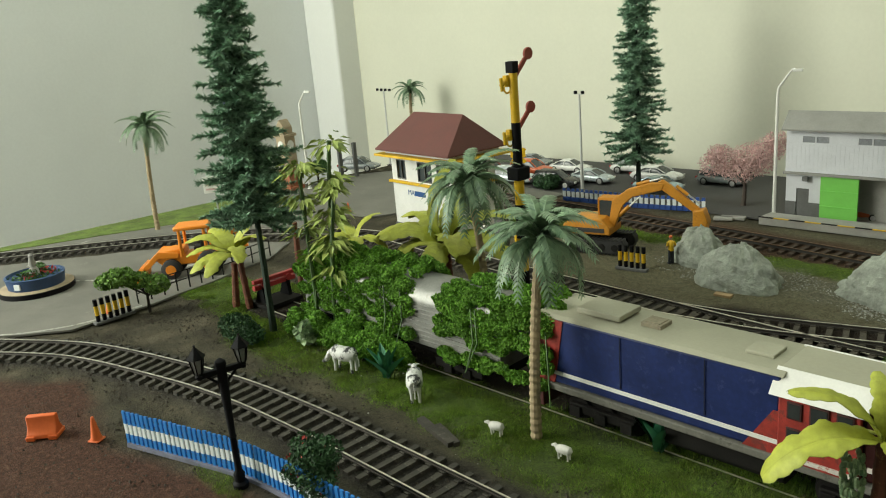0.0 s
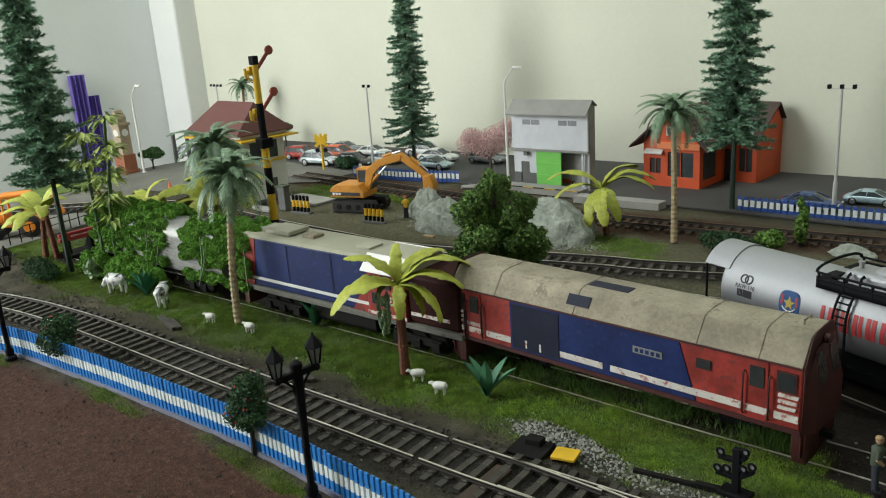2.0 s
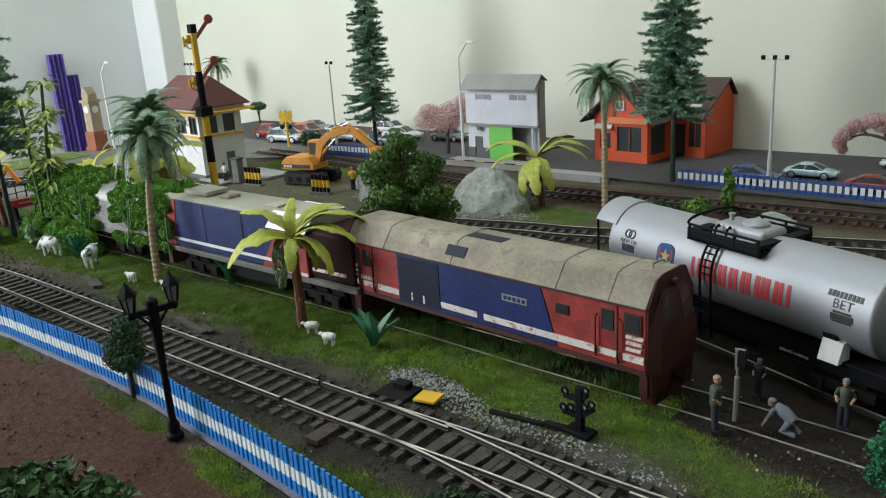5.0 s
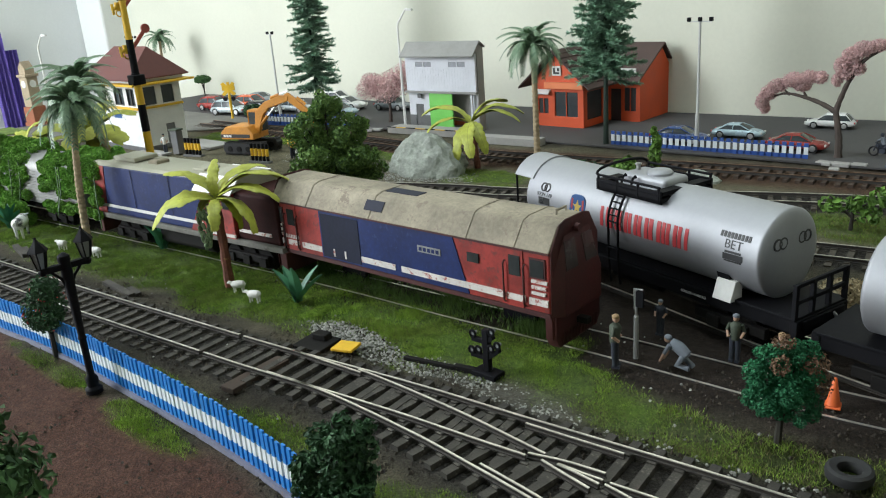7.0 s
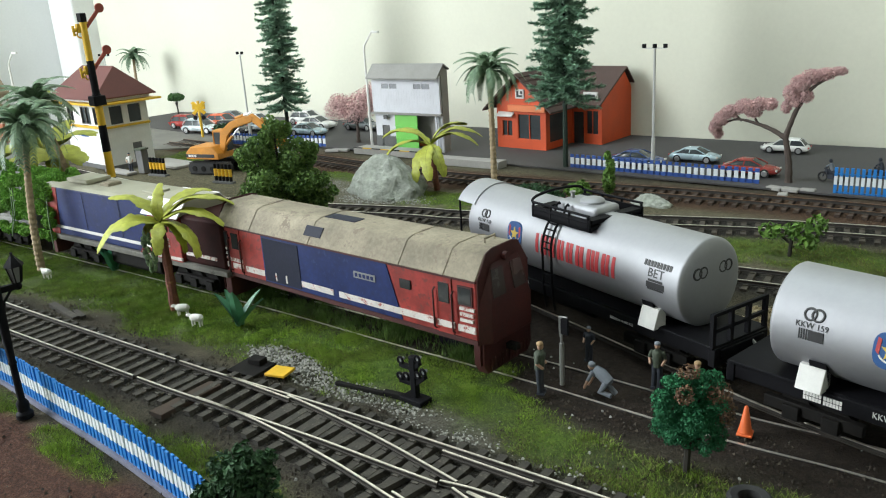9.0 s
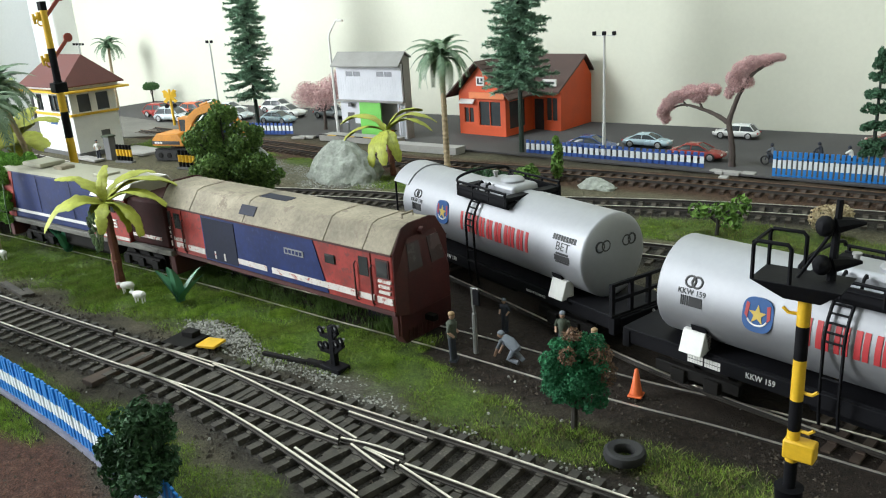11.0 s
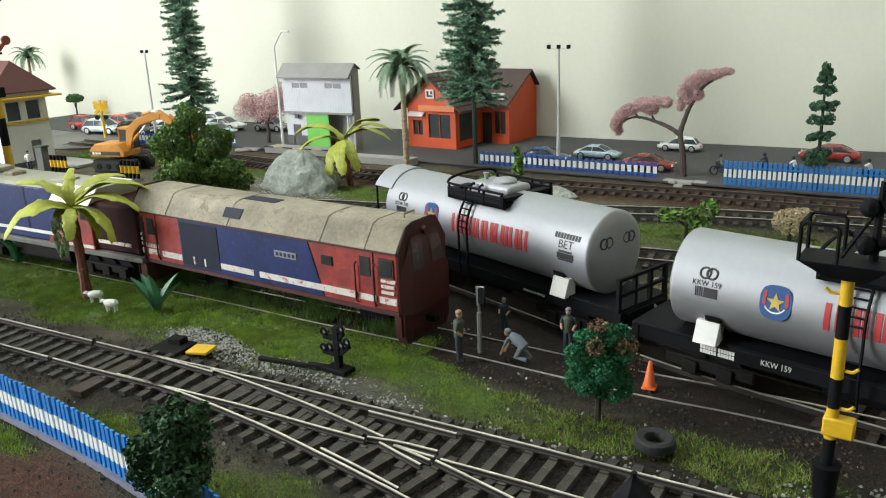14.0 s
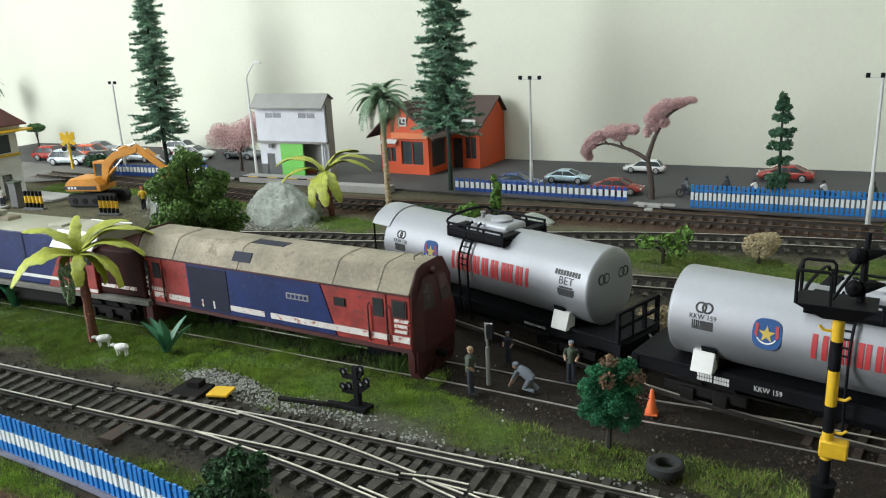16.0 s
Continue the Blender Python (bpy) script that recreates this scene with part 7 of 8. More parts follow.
def semaphore():
    root = thing("semaphore_signal", -297, 347, 0, 0, "tall yellow and black banded semaphore signal with two red arms", "railway signal", "railway signals")
    z = [(0, 22, M_black, 3.2), (22, 41, M_yellow, 2.9), (41, 60, M_black, 2.9), (60, 77, M_yellow, 2.8), (77, 82, M_black, 3.2), (82, 105, M_black, 2.6), (105, 131, M_yellow, 2.4)]
    for a, c, m, r in z:
        part("mast_band", Buf().tube([(0, 0, a), (0, 0, c)], [r, r * 0.96], 12), m, root, "" if m is M_black else "yellow mast band")
    part("mast_cap", Buf().box(-3.4, 2.2, -2.2, 2.2, 131, 137), M_black, root, "black cap", 0.4)
    for zz, k in ((128, 1.0), (99.5, 0.95)):
        br = Buf().tube([(-2.6, -7, zz - 3), (-2.6, -1, zz), (-2.6, 4, zz + 3)], [1.1, 1.4, 1.2], 8).tube([(-2.6, -6, zz - 6), (-2.6, -6.5, zz + 1)], 1.0, 8).box(-4, -1, -4, 2, zz - 4, zz + 2)
        part("bracket", br, M_yellow, root, "yellow arm bracket", 0.2)
        arm = Buf().prism([(2, zz - 0.4), (3.2, zz - 2.6), (14.6, zz + 9.2), (13.2, zz + 11.4)], -4.0, -2.8, "x")
        arm.tube([(-4.1, 15.2, zz + 11.8), (-2.7, 15.2, zz + 11.8)], 3.2, 16)
        part("arm", arm, M_arm_red, root, "brown-red signal arm with round end", 0.1)
        part("spectacle", Buf().tube([(-3.4 + 0 * a, -1.5 + 2.4 * math.cos(a), zz - 5 + 2.4 * math.sin(a)) for a in np.linspace(0, 6.283, 14)], 0.55, 5), M_yellow, root)
    part("lever_box", Buf().box(-4.4, 4.4, -4.6, 4.6, 74, 81), M_black, root, "", 0.6)


def banded_signal():
    root = thing("platform_signal", 246, 261, -0.5, 0, "yellow and black banded signal mast with a railed platform", "railway signal", "railway signals")
    part("base", Buf().lathe([(2.7, -0.5), (3.3, 8.4), (3.5, 9.0), (1.6, 9.2)], 20), M_black, root, "black tapered base")
    for a, c, m in ((9, 16.5, M_black), (16.5, 25, M_yellow), (25, 33, M_black), (33, 43.5, M_yellow), (43.5, 52, M_black), (52, 61, M_yellow)):
        part("mast_band", Buf().tube([(0, 0, a), (0, 0, c)], 1.5, 16), m, root, "" if m is M_black else "yellow mast band")
    part("relay_box", Buf().box(-1.9, 5.4, -2.0, 2.0, 17.6, 22.6), M_yellow, root, "yellow relay box", 0.5)
    for zz, s in ((25.4, 1), (35.5, 1), (55, -1)):
        part("hook", Buf().tube([(s * 1.3, 0, zz - 0.4), (s * 3.4, -0.3, zz - 0.3), (s * 4.6, -0.4, zz + 0.8)], 0.45, 6), M_yellow, root)
    part("platform", Buf().add([(-11, -6, 63.4), (9, -6, 63.4), (9, 6, 63.4), (-11, 6, 63.4), (-4, -3, 58.8), (4, -3, 58.8), (4, 3, 58.8), (-4, 3, 58.8)], [(0, 1, 2, 3), (7, 6, 5, 4), (0, 4, 5, 1), (1, 5, 6, 2), (2, 6, 7, 3), (3, 7, 4, 0)]), M_black, root, "black funnel-shaped platform", 0.3)
    r = Buf()
    for yy in (-5.4, 5.4):
        r.tube([(-10.4, yy, 63.2), (-10.4, yy, 71.5), (-9.6, yy, 72.4), (-3.0, yy, 72.4), (-2.2, yy, 71.5), (-2.2, yy, 63.2)], 0.5, 6)
    r.tube([(-10.4, -5.4, 72), (-10.4, 5.4, 72)], 0.5, 6)
    part("railing", r, M_black, root, "black tube railing")
    part("post", Buf().tube([(4.4, 2, 62), (4.8, 2, 82)], [1.1, 0.7], 8), M_black, root, "thin black post")
    for zz in (67, 76):
        part("lamp_arm", Buf().tube([(4.4, 2, zz), (7, 3.6, zz + 0.4), (9.6, 5.4, zz + 0.4)], [2.0, 1.4, 0.4], 8), M_black, root, "black signal lamp on arm")
        part("lamp_body", Buf().ball((2.6, 0.5, zz), 2.1, 2.1, 2.4), M_black, root)
    part("brace", Buf().tube([(-2.2, 0, 63), (3.6, 2, 74)], 0.45, 5), M_black, root)


def dwarf_signal():
    root = thing("dwarf_signal", 88, 254, 0, 0, "small black dwarf signal with five round lamps", "railway signal", "railway signals")
    part("foot", Buf().box(-5, 5, -3, 3, -1, 1), M_black, root, "", 0.3)
    part("post", Buf().box(-1.3, 1.3, -1.1, 1.1, 1, 16.5), M_black, root, "", 0.3)
    part("crossbar", Buf().prism([(-6.8, 5.0), (0.6, 5.0), (5.8, 9.2), (5.2, 10.8), (-0.2, 6.6), (-6.8, 6.6)], -0.8, 0.8, "y"), M_black, root, "bent black crossbar", 0.15)
    part("crossbar", Buf().prism([(-6.2, 11.0), (0.4, 11.0), (3.4, 13.6), (2.8, 15.0), (-0.2, 12.6), (-6.2, 12.6)], -0.8, 0.8, "y"), M_black, root, "bent black crossbar", 0.15)
    for lx, lz in ((-6.0, 7.8), (-3.0, 8.6), (2.4, 10.2), (5.2, 12.0), (-5.2, 14.0), (2.9, 16.4)):
        hood = part("lamp_hood", Buf().tube([(lx + 1.15 * math.cos(q), -1.0, lz + 1.15 * math.sin(q)) for q in np.linspace(0, 6.2832, 15)], 0.42, 6), M_black, root, "round black lamp ring")
        part("lens", Buf().tube([(lx, -0.9, lz), (lx, 0.9, lz)], [0.85, 0.6], 12), M_lamp_glass, hood, "dull grey lens")
        part("stem", Buf().box(lx - 0.3, lx + 0.3, -0.6, 0.6, lz - 1.9, lz - 0.9), M_black, hood)
    part("cable_duct", Buf().box(-34, -13, -1.7, 0.1, -1, 0.5, rot(0, 0, 11)).box(-13, -5, -1.6, 0.8, -1, 1.0, rot(0, 0, 11)), M_under, root, "black cable duct", 0.2)


def lantern(parent, x, z):
    b = Buf().lathe([(1.0, z), (1.5, z + 1.4), (1.0, z + 2.0), (1.6, z + 2.6)], 8, Matrix.Translation((x, 0, 0)))
    l = part("lantern", b, M_black, parent, "black six-sided lantern")
    cage = Buf()
    for i in range(6):
        a = i * math.pi / 3
        cage.tube([(x + 1.5 * math.cos(a), 1.5 * math.sin(a), z + 2.4), (x + 2.7 * math.cos(a), 2.7 * math.sin(a), z + 8.6)], 0.3, 4)
    part("cage", cage, M_black, l)
    part("glass", Buf().lathe([(1.3, z + 2.6), (2.4, z + 8.4)], 6, Matrix.Translation((x, 0, 0))), M_lamp_glass, l, "smoky lamp glass")
    part("cap", Buf().lathe([(3.4, z + 8.4), (3.2, z + 9.0), (1.2, z + 11.4), (0.4, z + 12.6), (0.5, z + 13.2)], 6, Matrix.Translation((x, 0, 0))), M_black, l)


def double_lamp(x, y, rz, half=8.4, plain=False):
    root = thing("street_lamp", x, y, -0.5, rz, "black cast street lamp with two lanterns", "street lamp", "double street lamps")
    part("post", Buf().lathe([(3.0, -0.5), (3.0, 1.2), (2.0, 2.2), (2.2, 5), (1.3, 6.5), (1.2, 20), (1.5, 20.6), (1.2, 21.4), (1.9, 44), (1.9, 49), (2.2, 49.6), (1.9, 51), (0.5, 52)], 12), M_black, root, "black post")
    part("arm", Buf().box(-half - 0.6, half + 0.6, -1.0, 1.0, 46.2, 48.4).tube([(-half + 2, 0, 47), (-2, 0, 43), (-1, 0, 39)], 0.6, 5).tube([(half - 2, 0, 47), (2, 0, 43), (1, 0, 39)], 0.6, 5), M_black, root, "black cross arm", 0.3)
    lantern(root, -half, 46)
    lantern(root, half, 46)


def floodlight_pole(x, y, h, heads, label, bend=False, rz=0, r=1.2, white=False):
    root = thing("street_lamp", x, y, 0, rz, label, "street lamp", "tall lamp posts")
    mat_ = M_whitepaint if white else M_lampgrey
    if bend:
        part("pole", Buf().tube([(0, 0, -1), (0, 0, h * 0.84), (0.6, 0, h * 0.88), (9, 0, h - 0.6), (11, 0, h)], [r, r * 0.7, r * 0.6, r * 0.5, r * 0.5], 8), mat_, root)
        part("lamp_head", Buf().box(9.5, 16, -1.5, 1.5, h - 2.2, h - 0.2), mat_, root, "", 0.4)
    else:
        part("pole", Buf().tube([(0, 0, -1), (0, 0, 26), (0, 0, 26.5), (0, 0, h)], [r * 1.35, r * 1.2, r * 0.9, r * 0.7], 8), mat_, root)
        part("crossarm", Buf().box(-heads * 2.8, heads * 2.8, -0.25, 0.25, h - 0.6, h), mat_, root)
        for i in range(heads):
            xx = (i - (heads - 1) / 2) * 8 if heads > 1 else 0
            part("lamp_head", Buf().box(xx - 1.3, xx + 1.1, -1.4, 1.0, h - 0.2, h + 2.6), M_black, root, "small dark floodlight", 0.3)
    part("foot", Buf().lathe([(2.6, -1), (2.6, 0.6), (1.4, 1.2)], 10), mat_, root)


semaphore()
banded_signal()
dwarf_signal()
double_lamp(-250, 146.4, 82, 8.0)
double_lamp(-21, 166, 86, 7.4)
double_lamp(233.5, 150.3, 90, 7.4)
floodlight_pole(0, 607, 90, 3, "tall grey pole with three floodlights")
floodlight_pole(238, 592, 92, 3, "tall grey pole with three floodlights beside the fence")
floodlight_pole(-462, 588, 88, 2, "thin grey pole with two floodlights")
floodlight_pole(-760, 590, 86, 4, "thin grey pole with a row of floodlights")
floodlight_pole(-286, 600, 107, 1, "white curved street lamp at the warehouse", True, 20, 1.4, True)
floodlight_pole(-725, 458, 102, 1, "white curved street lamp by the outer loop", True, 20, 1.5, True)


def striped_barrier(x, y, rz, n=6):
    root = thing("striped_barrier", x, y, 0, rz, "black and yellow striped post barrier", "barrier", "striped barriers")
    part("base", Buf().box(-n * 2.1, n * 2.1, -2.4, 2.4, -0.8, 1.0), M_dark_grey, root, "", 0.2)
    for i in range(n):
        xx = (i - (n - 1) / 2) * 4.0
        p = part("post", Buf().tube([(xx, 0, 1), (xx, 0, 5)], 1.3, 10), M_black, root)
        part("post_band", Buf().tube([(xx, 0, 5), (xx, 0, 11)], 1.32, 10), M_yellow, p, "yellow band")
        part("post_top", Buf().tube([(xx, 0, 11), (xx, 0, 15)], 1.3, 10), M_black, p)


striped_barrier(-486, 176, 98)
striped_barrier(-374, 426, 12, 5)
striped_barrier(-291, 436, 12, 5)


def cone(x, y, h=13):
    root = thing("traffic_cone", x, y, -0.6, rnd.uniform(0, 60), "orange plastic traffic cone on a square foot", "traffic cone", "traffic cones")
    k = h / 13
    part("foot", Buf().box(-3.2 * k, 3.2 * k, -3.2 * k, 3.2 * k, 0, 0.8), M_cone, root, "", 0.3)
    part("body", Buf().lathe([(3.0 * k, 1), (2.6 * k, 2), (0.8 * k, h), (0.3, h + 0.3)], 18), M_cone, root)


cone(187, 296, 9.4)
cone(-331, 118, 11)
cone(-594, 421, 9)
cone(-560, 200, 8)
cone(-497, 176, 7)
cone(-520, 212, 7)
jb = thing("road_barrier", -354.5, 103, -0.6, 53, "orange plastic road barrier on red earth", "barrier")
part("body", Buf().prism([(-4, 0), (4, 0), (4, 2), (1.8, 5), (1.5, 10), (-1.5, 10), (-1.8, 5), (-4, 2)], -6.5, 6.5, "x"), M_cone, jb, "", 0.5)
part("foot", Buf().box(-6.8, -3, -4.6, 4.6, -0.5, 1.6).box(3, 6.8, -4.6, 4.6, -0.5, 1.6), M_cone, jb, "", 0.3)

# grey marker post, tyre, hatch plate, relay cover
mp = thing("marker_post", 123, 293, 0, 0, "thin grey marker post with a small bracket", "post")
part("post", Buf().tube([(0, 0, -1), (0, 0, 15), (0, 0, 15.4), (0, 0, 25)], [0.95, 0.9, 0.5, 0.5], 8), M_steelgrey, mp)
part("bracket", Buf().tube([(-0.6, 0, 17.5), (-0.9, 0, 25), (2.4, 0, 25.2)], 0.35, 5), M_steelgrey, mp, "bent wire bracket")
part("plate", Buf().box(-0.2, 2.8, -0.5, 0.5, 18.6, 24.6), M_black, mp, "small black plate", 0.2)
ty = Buf()
prof = [(4.0, 0.6), (3.6, 2.4), (4.2, 4.4), (6.6, 4.9), (7.6, 4.2), (7.9, 2.5), (7.6, 0.8), (6.6, 0.0), (4.4, 0.0), (4.0, 0.6)]
vs = [((r + (0.3 if r > 7 and j % 2 else 0)) * math.cos(2 * math.pi * j / 36), (r + (0.3 if r > 7 and j % 2 else 0)) * math.sin(2 * math.pi * j / 36), z - 0.6) for r, z in prof for j in range(36)]
ty.add(vs, [(i * 36 + j, i * 36 + (j + 1) % 36, (i + 1) * 36 + (j + 1) % 36, (i + 1) * 36 + j) for i in range(len(prof) - 1) for j in range(36)])
ty.v = [(p[0] * 0.74, p[1] * 0.74, p[2] * 0.74) for p in ty.v]
lone("tyre", ty, M_rubber, "black rubber tyre lying in the grass", "tyre", x=201.5, y=261)
hp = thing("inspection_hatch", 24, 236, 0.9, 10, "dark open pit with a yellow cover plate", "hatch")
part("pit_frame", Buf().box(-12, 2, -6.5, 6.5, -1.5, 0.6), M_under, hp, "dark pit frame", 0.3)
part("lever_box", Buf().box(-8, -1.5, 1, 5.5, 0.5, 3.0), M_under, hp, "", 0.4)
part("cover_plate", Buf().box(4, 13.2, -3.2, 4.2, -0.5, 0.6, rot(2, -3, 4)), M_yellow, hp, "yellow cover plate", 0.2)


# ---- figures, plain ----
def figure(x, y, rz, pose_kind, shirt, trousers, cap, h=20, label=""):
    k = h / 20
    bufs = {}
    def B(m):
        return bufs.setdefault(m, Buf())
    if pose_kind == "stand":
        for s in (-1, 1):
            B(trousers).tube([(0.3, s * 1.1, 0.6), (0, s * 1.05, 5), (0, s * 0.9, 9.6)], [0.95, 1.05, 1.25], 8)
            B(trousers).box(-0.8, 1.9, s * 1.1 - 0.8, s * 1.1 + 0.8, 0, 0.9)
        B(shirt).tube([(0, 0, 9), (0, 0, 12), (0.2, 0, 15), (0.2, 0, 16)], [1.75, 1.8, 2.1, 1.1], 10)
        for s in (-1, 1):
            B(shirt).tube([(0.2, s * 2.0, 15.2), (-0.2, s * 3.1, 12.4)], [0.8, 0.7], 7)
            B(M_skin).tube([(-0.2, s * 3.1, 12.4), (1.8, s * 2.2, 10.4)], [0.6, 0.5], 7)
        B(M_skin).ball((0.4, 0, 17.8), 1.25, 1.15, 1.5)
        B(cap).ball((0.3, 0, 18.5), 1.35, 1.3, 1.0)
    elif pose_kind == "crouch":
        B(trousers).tube([(-3, 1.2, 0.8), (1.2, 1.3, 1.2), (-1.2, 1.1, 5.2)], [0.9, 1.1, 1.3], 8).tube([(-3.6, -1.2, 0.8), (0.6, -1.3, 3.8), (-1.4, -1.1, 5.4)], [0.9, 1.1, 1.3], 8)
        B(shirt).tube([(-1.6, 0, 5), (1.4, 0, 7.4), (4.0, 0, 8.6)], [1.9, 2.1, 1.5], 10)
        for s in (-1, 1):
            B(shirt).tube([(3.8, s * 1.7, 8.2), (5.6, s * 2.0, 4.6)], [0.8, 0.65], 7)
            B(M_skin).tube([(5.6, s * 2.0, 4.6), (7.4, s * 1.4, 0.9)], [0.6, 0.5], 7)
        B(M_skin).ball((5.4, 0, 9.4), 1.3, 1.15, 1.4)
        B(cap).ball((5.2, 0, 10.0), 1.4, 1.3, 1.0)
    else:
        B(trousers).tube([(-0.5, 1.6, 3.4), (2.6, 2.0, 5.2), (2.2, 2.0, 1.4)], [1.0, 0.9, 0.7], 7).tube([(-0.5, -1.6, 3.4), (2.6, -2.0, 5.2), (2.2, -2.0, 1.4)], [1.0, 0.9, 0.7], 7)
        B(shirt).tube([(-0.8, 0, 4.4), (0.2, 0, 8), (0.8, 0, 10)], [1.6, 1.8, 1.2], 9)
        for s in (-1, 1):
            B(shirt).tube([(0.6, s * 1.8, 9.2), (3.6, s * 2.0, 7.4)], [0.75, 0.55], 6)
        B(cap).ball((1.2, 0, 11.8), 1.5, 1.4, 1.6)
    vs, fs, ids, mats = [], [], [], list(bufs)
    for i, m in enumerate(mats):
        k0 = len(vs)
        vs += [(p[0] * k, p[1] * k, p[2] * k) for p in bufs[m].v]
        fs += [tuple(j + k0 for j in f) for f in bufs[m].f]
        ids += [i] * len(bufs[m].f)
    whole = Buf()
    whole.v, whole.f = vs, fs
    me = whole.mesh("figurine", 60)
    for m in mats:
        me.materials.append(m)
    for p, i in zip(me.polygons, ids):
        p.material_index = i
    ob = new("figurine", me)
    ob.matrix_world = pose(x * MM, y * MM, 0, 0, 0, rz)
    return tagged(ob, label or "small painted plastic figurine standing by the track", "figurine", "figurines")


figure(121, 282, 20, "stand", M_olive, M_dark_cloth, M_hair, 20, "small painted figurine in olive shirt by the track")
figure(122, 313, -90, "stand", M_dark_cloth, M_dark_cloth, M_greyblue, 14.5, "small painted figurine in dark clothes by the wagons")
figure(140, 293.3, 180, "crouch", M_greyblue, M_greyblue, M_greyblue, 20, "small grey-blue figurine crouching over the rail")
figure(152, 307.5, -80, "stand", M_olive, M_dark_cloth, M_greyblue, 18, "small painted figurine in grey-green by the wagons")
figure(170, 299, -90, "stand", M_olive, M_dark_cloth, M_hair, 19, "small painted figurine behind the little tree")
figure(-278, 459, 150, "stand", M_yellow, M_dark_cloth, M_cone, 19, "small figurine in yellow vest beside the boulders")
figure(-411, 421, -40, "stand", M_whitepaint, M_dark_cloth, M_dark_cloth, 18, "small figurine at the signal box door")


# ---- animals of plastic ----
def cow(x, y, rz, s=1.0, graze=True):
    b = Buf()
    b.tube([(-7, 0, 8.4), (-5, 0, 8.8), (0, 0, 8.4), (5, 0, 9.0), (7, 0, 8.6)], [2.2, 3.7, 3.9, 3.6, 2.0], 12)
    hd = (11, 0, 4.0) if graze else (10.6, 0, 10.2)
    b.tube([(6, 0, 9.4), (9, 0, (9.4 + hd[2]) / 2 + 0.8), hd], [1.9, 1.4, 1.3], 9)
    b.tube([hd, (hd[0] + 2.6, 0, hd[2] - 1.6)], [1.35, 0.8], 9)
    for sx in (-5.2, 5.0):
        for sy in (-1.7, 1.7):
            b.tube([(sx, sy, 7.4), (sx - 0.3, sy, 3.6), (sx, sy, -0.4)], [1.3, 0.8, 0.7], 7)
    for sy in (-1, 1):
        b.tube([(hd[0] - 0.6, sy * 1.0, hd[2] + 1), (hd[0] - 0.9, sy * 2.6, hd[2] + 1.4)], [0.5, 0.3], 5)
    b.tube([(-7.4, 0, 9.4), (-8.6, 0, 6), (-8.4, 0, 3)], [0.4, 0.3, 0.4], 5)
    b.v = [(p[0] * s, p[1] * s, p[2] * s) for p in b.v]
    lone("toy_cow", b, M_cow, "white plastic toy cow with black patches", "toy cow", "toy cows", x=x, y=y, rz=rz)


def sheep(x, y, rz, s=1.0):
    b = Buf()
    b.tube([(-4.2, 0, 4.0), (-3, 0, 4.4), (0, 0, 4.5), (2.8, 0, 4.4), (4.0, 0, 4.2)], [0.9, 2.1, 2.3, 2.0, 1.0], 10)
    b.tube([(3.2, 0, 4.9), (5.0, 0, 5.8), (6.4, 0, 5.2)], [1.0, 1.0, 0.6], 8)
    for sx in (-2.6, 2.4):
        for sy in (-1.0, 1.0):
            b.tube([(sx, sy, 3.4), (sx, sy, -0.4)], [0.6, 0.4], 6)
    b.v = [(p[0] * s, p[1] * s, p[2] * s) for p in b.v]
    lone("toy_sheep", b, M_wool, "white plastic toy sheep on the grass", "toy sheep", "toy sheep", x=x, y=y, rz=rz)


cow(-306, 230, 200, 1.0, True)
cow(-256, 235, 142, 1.0, False)
sheep(-205, 236.5, 196, 0.8)
sheep(-173, 241, 190, 0.8)
sheep(-57, 252.5, 215, 0.8)
sheep(-40, 249, 200, 0.8)


# ---- rocks ----
def rock(x, y, rx, ry, h, seed, label):
    b = Buf().ball((0, 0, 0), 1, 1, 1, 84, 52)
    noise.seed_set(seed)
    out = []
    for p in b.v:
        v = Vector(p)
        n = noise.fractal(v * 1.3 + Vector((seed, 0, 0)), 1.0, 2.0, 4) * 0.16 + noise.fractal(v * 4 + Vector((0, seed, 0)), 1.0, 2.0, 3) * 0.07 + abs(noise.noise(v * 11 + Vector((seed, seed, 0)))) * 0.07 - abs(noise.noise(v * 22)) * 0.035
        v = v * (1 + n)
        zz = v.z if v.z > 0 else v.z * 0.15
        sh = 1 - 0.30 * max(0, v.z) ** 2
        out.append((v.x * rx * sh, v.y * ry * sh, zz * h))
    b.v = out
    lone("boulder", b, M_rock, label, "rock", "boulders", x=x, y=y, z=-2, smooth=35)


rock(-228, 452, 27, 18, 24, 3, "grey-green foam boulder beside the yard")
rock(-268, 474, 18, 14, 24, 5, "tall grey-green foam boulder under the excavator bucket")
rock(-146, 476, 34, 20, 27, 8, "large pale grey foam boulder at the yard edge")
rock(36, 533, 14, 8, 7, 9, "low dark grey stone by the station track")
for i, (sx, sy, w) in enumerate(((90, 601, 5), (100, 601, 5.5), (110, 603, 4.5), (100, 586, 3), (-305, 576, 9), (-310, 571, 7))):
    lone("flat_stone", Buf().box(-w, w, -3.2, 3.2, -1, 1.4), M_concrete, "flat pale paving stone", "stone", "flat stones", x=sx, y=sy, rz=i * 7 - 10, bevel=0.5)
lone("wood_chip", Buf().box(-5, 5, -2, 2, -1, 0.6), M_wood, "small flat piece of pale wood", "wood", x=-222, y=428, rz=5, bevel=0.2)
lone("old_sleeper", Buf().box(-13, 13, -1.6, 1.6, -1.0, 1.2, rot(0, 0, -10)).box(-4, 14, 1.6, 4.2, -1.0, 1.0, rot(0, 0, -14)), M_sleeper, "discarded dark sleepers lying in the grass", "sleeper", x=-225, y=221)
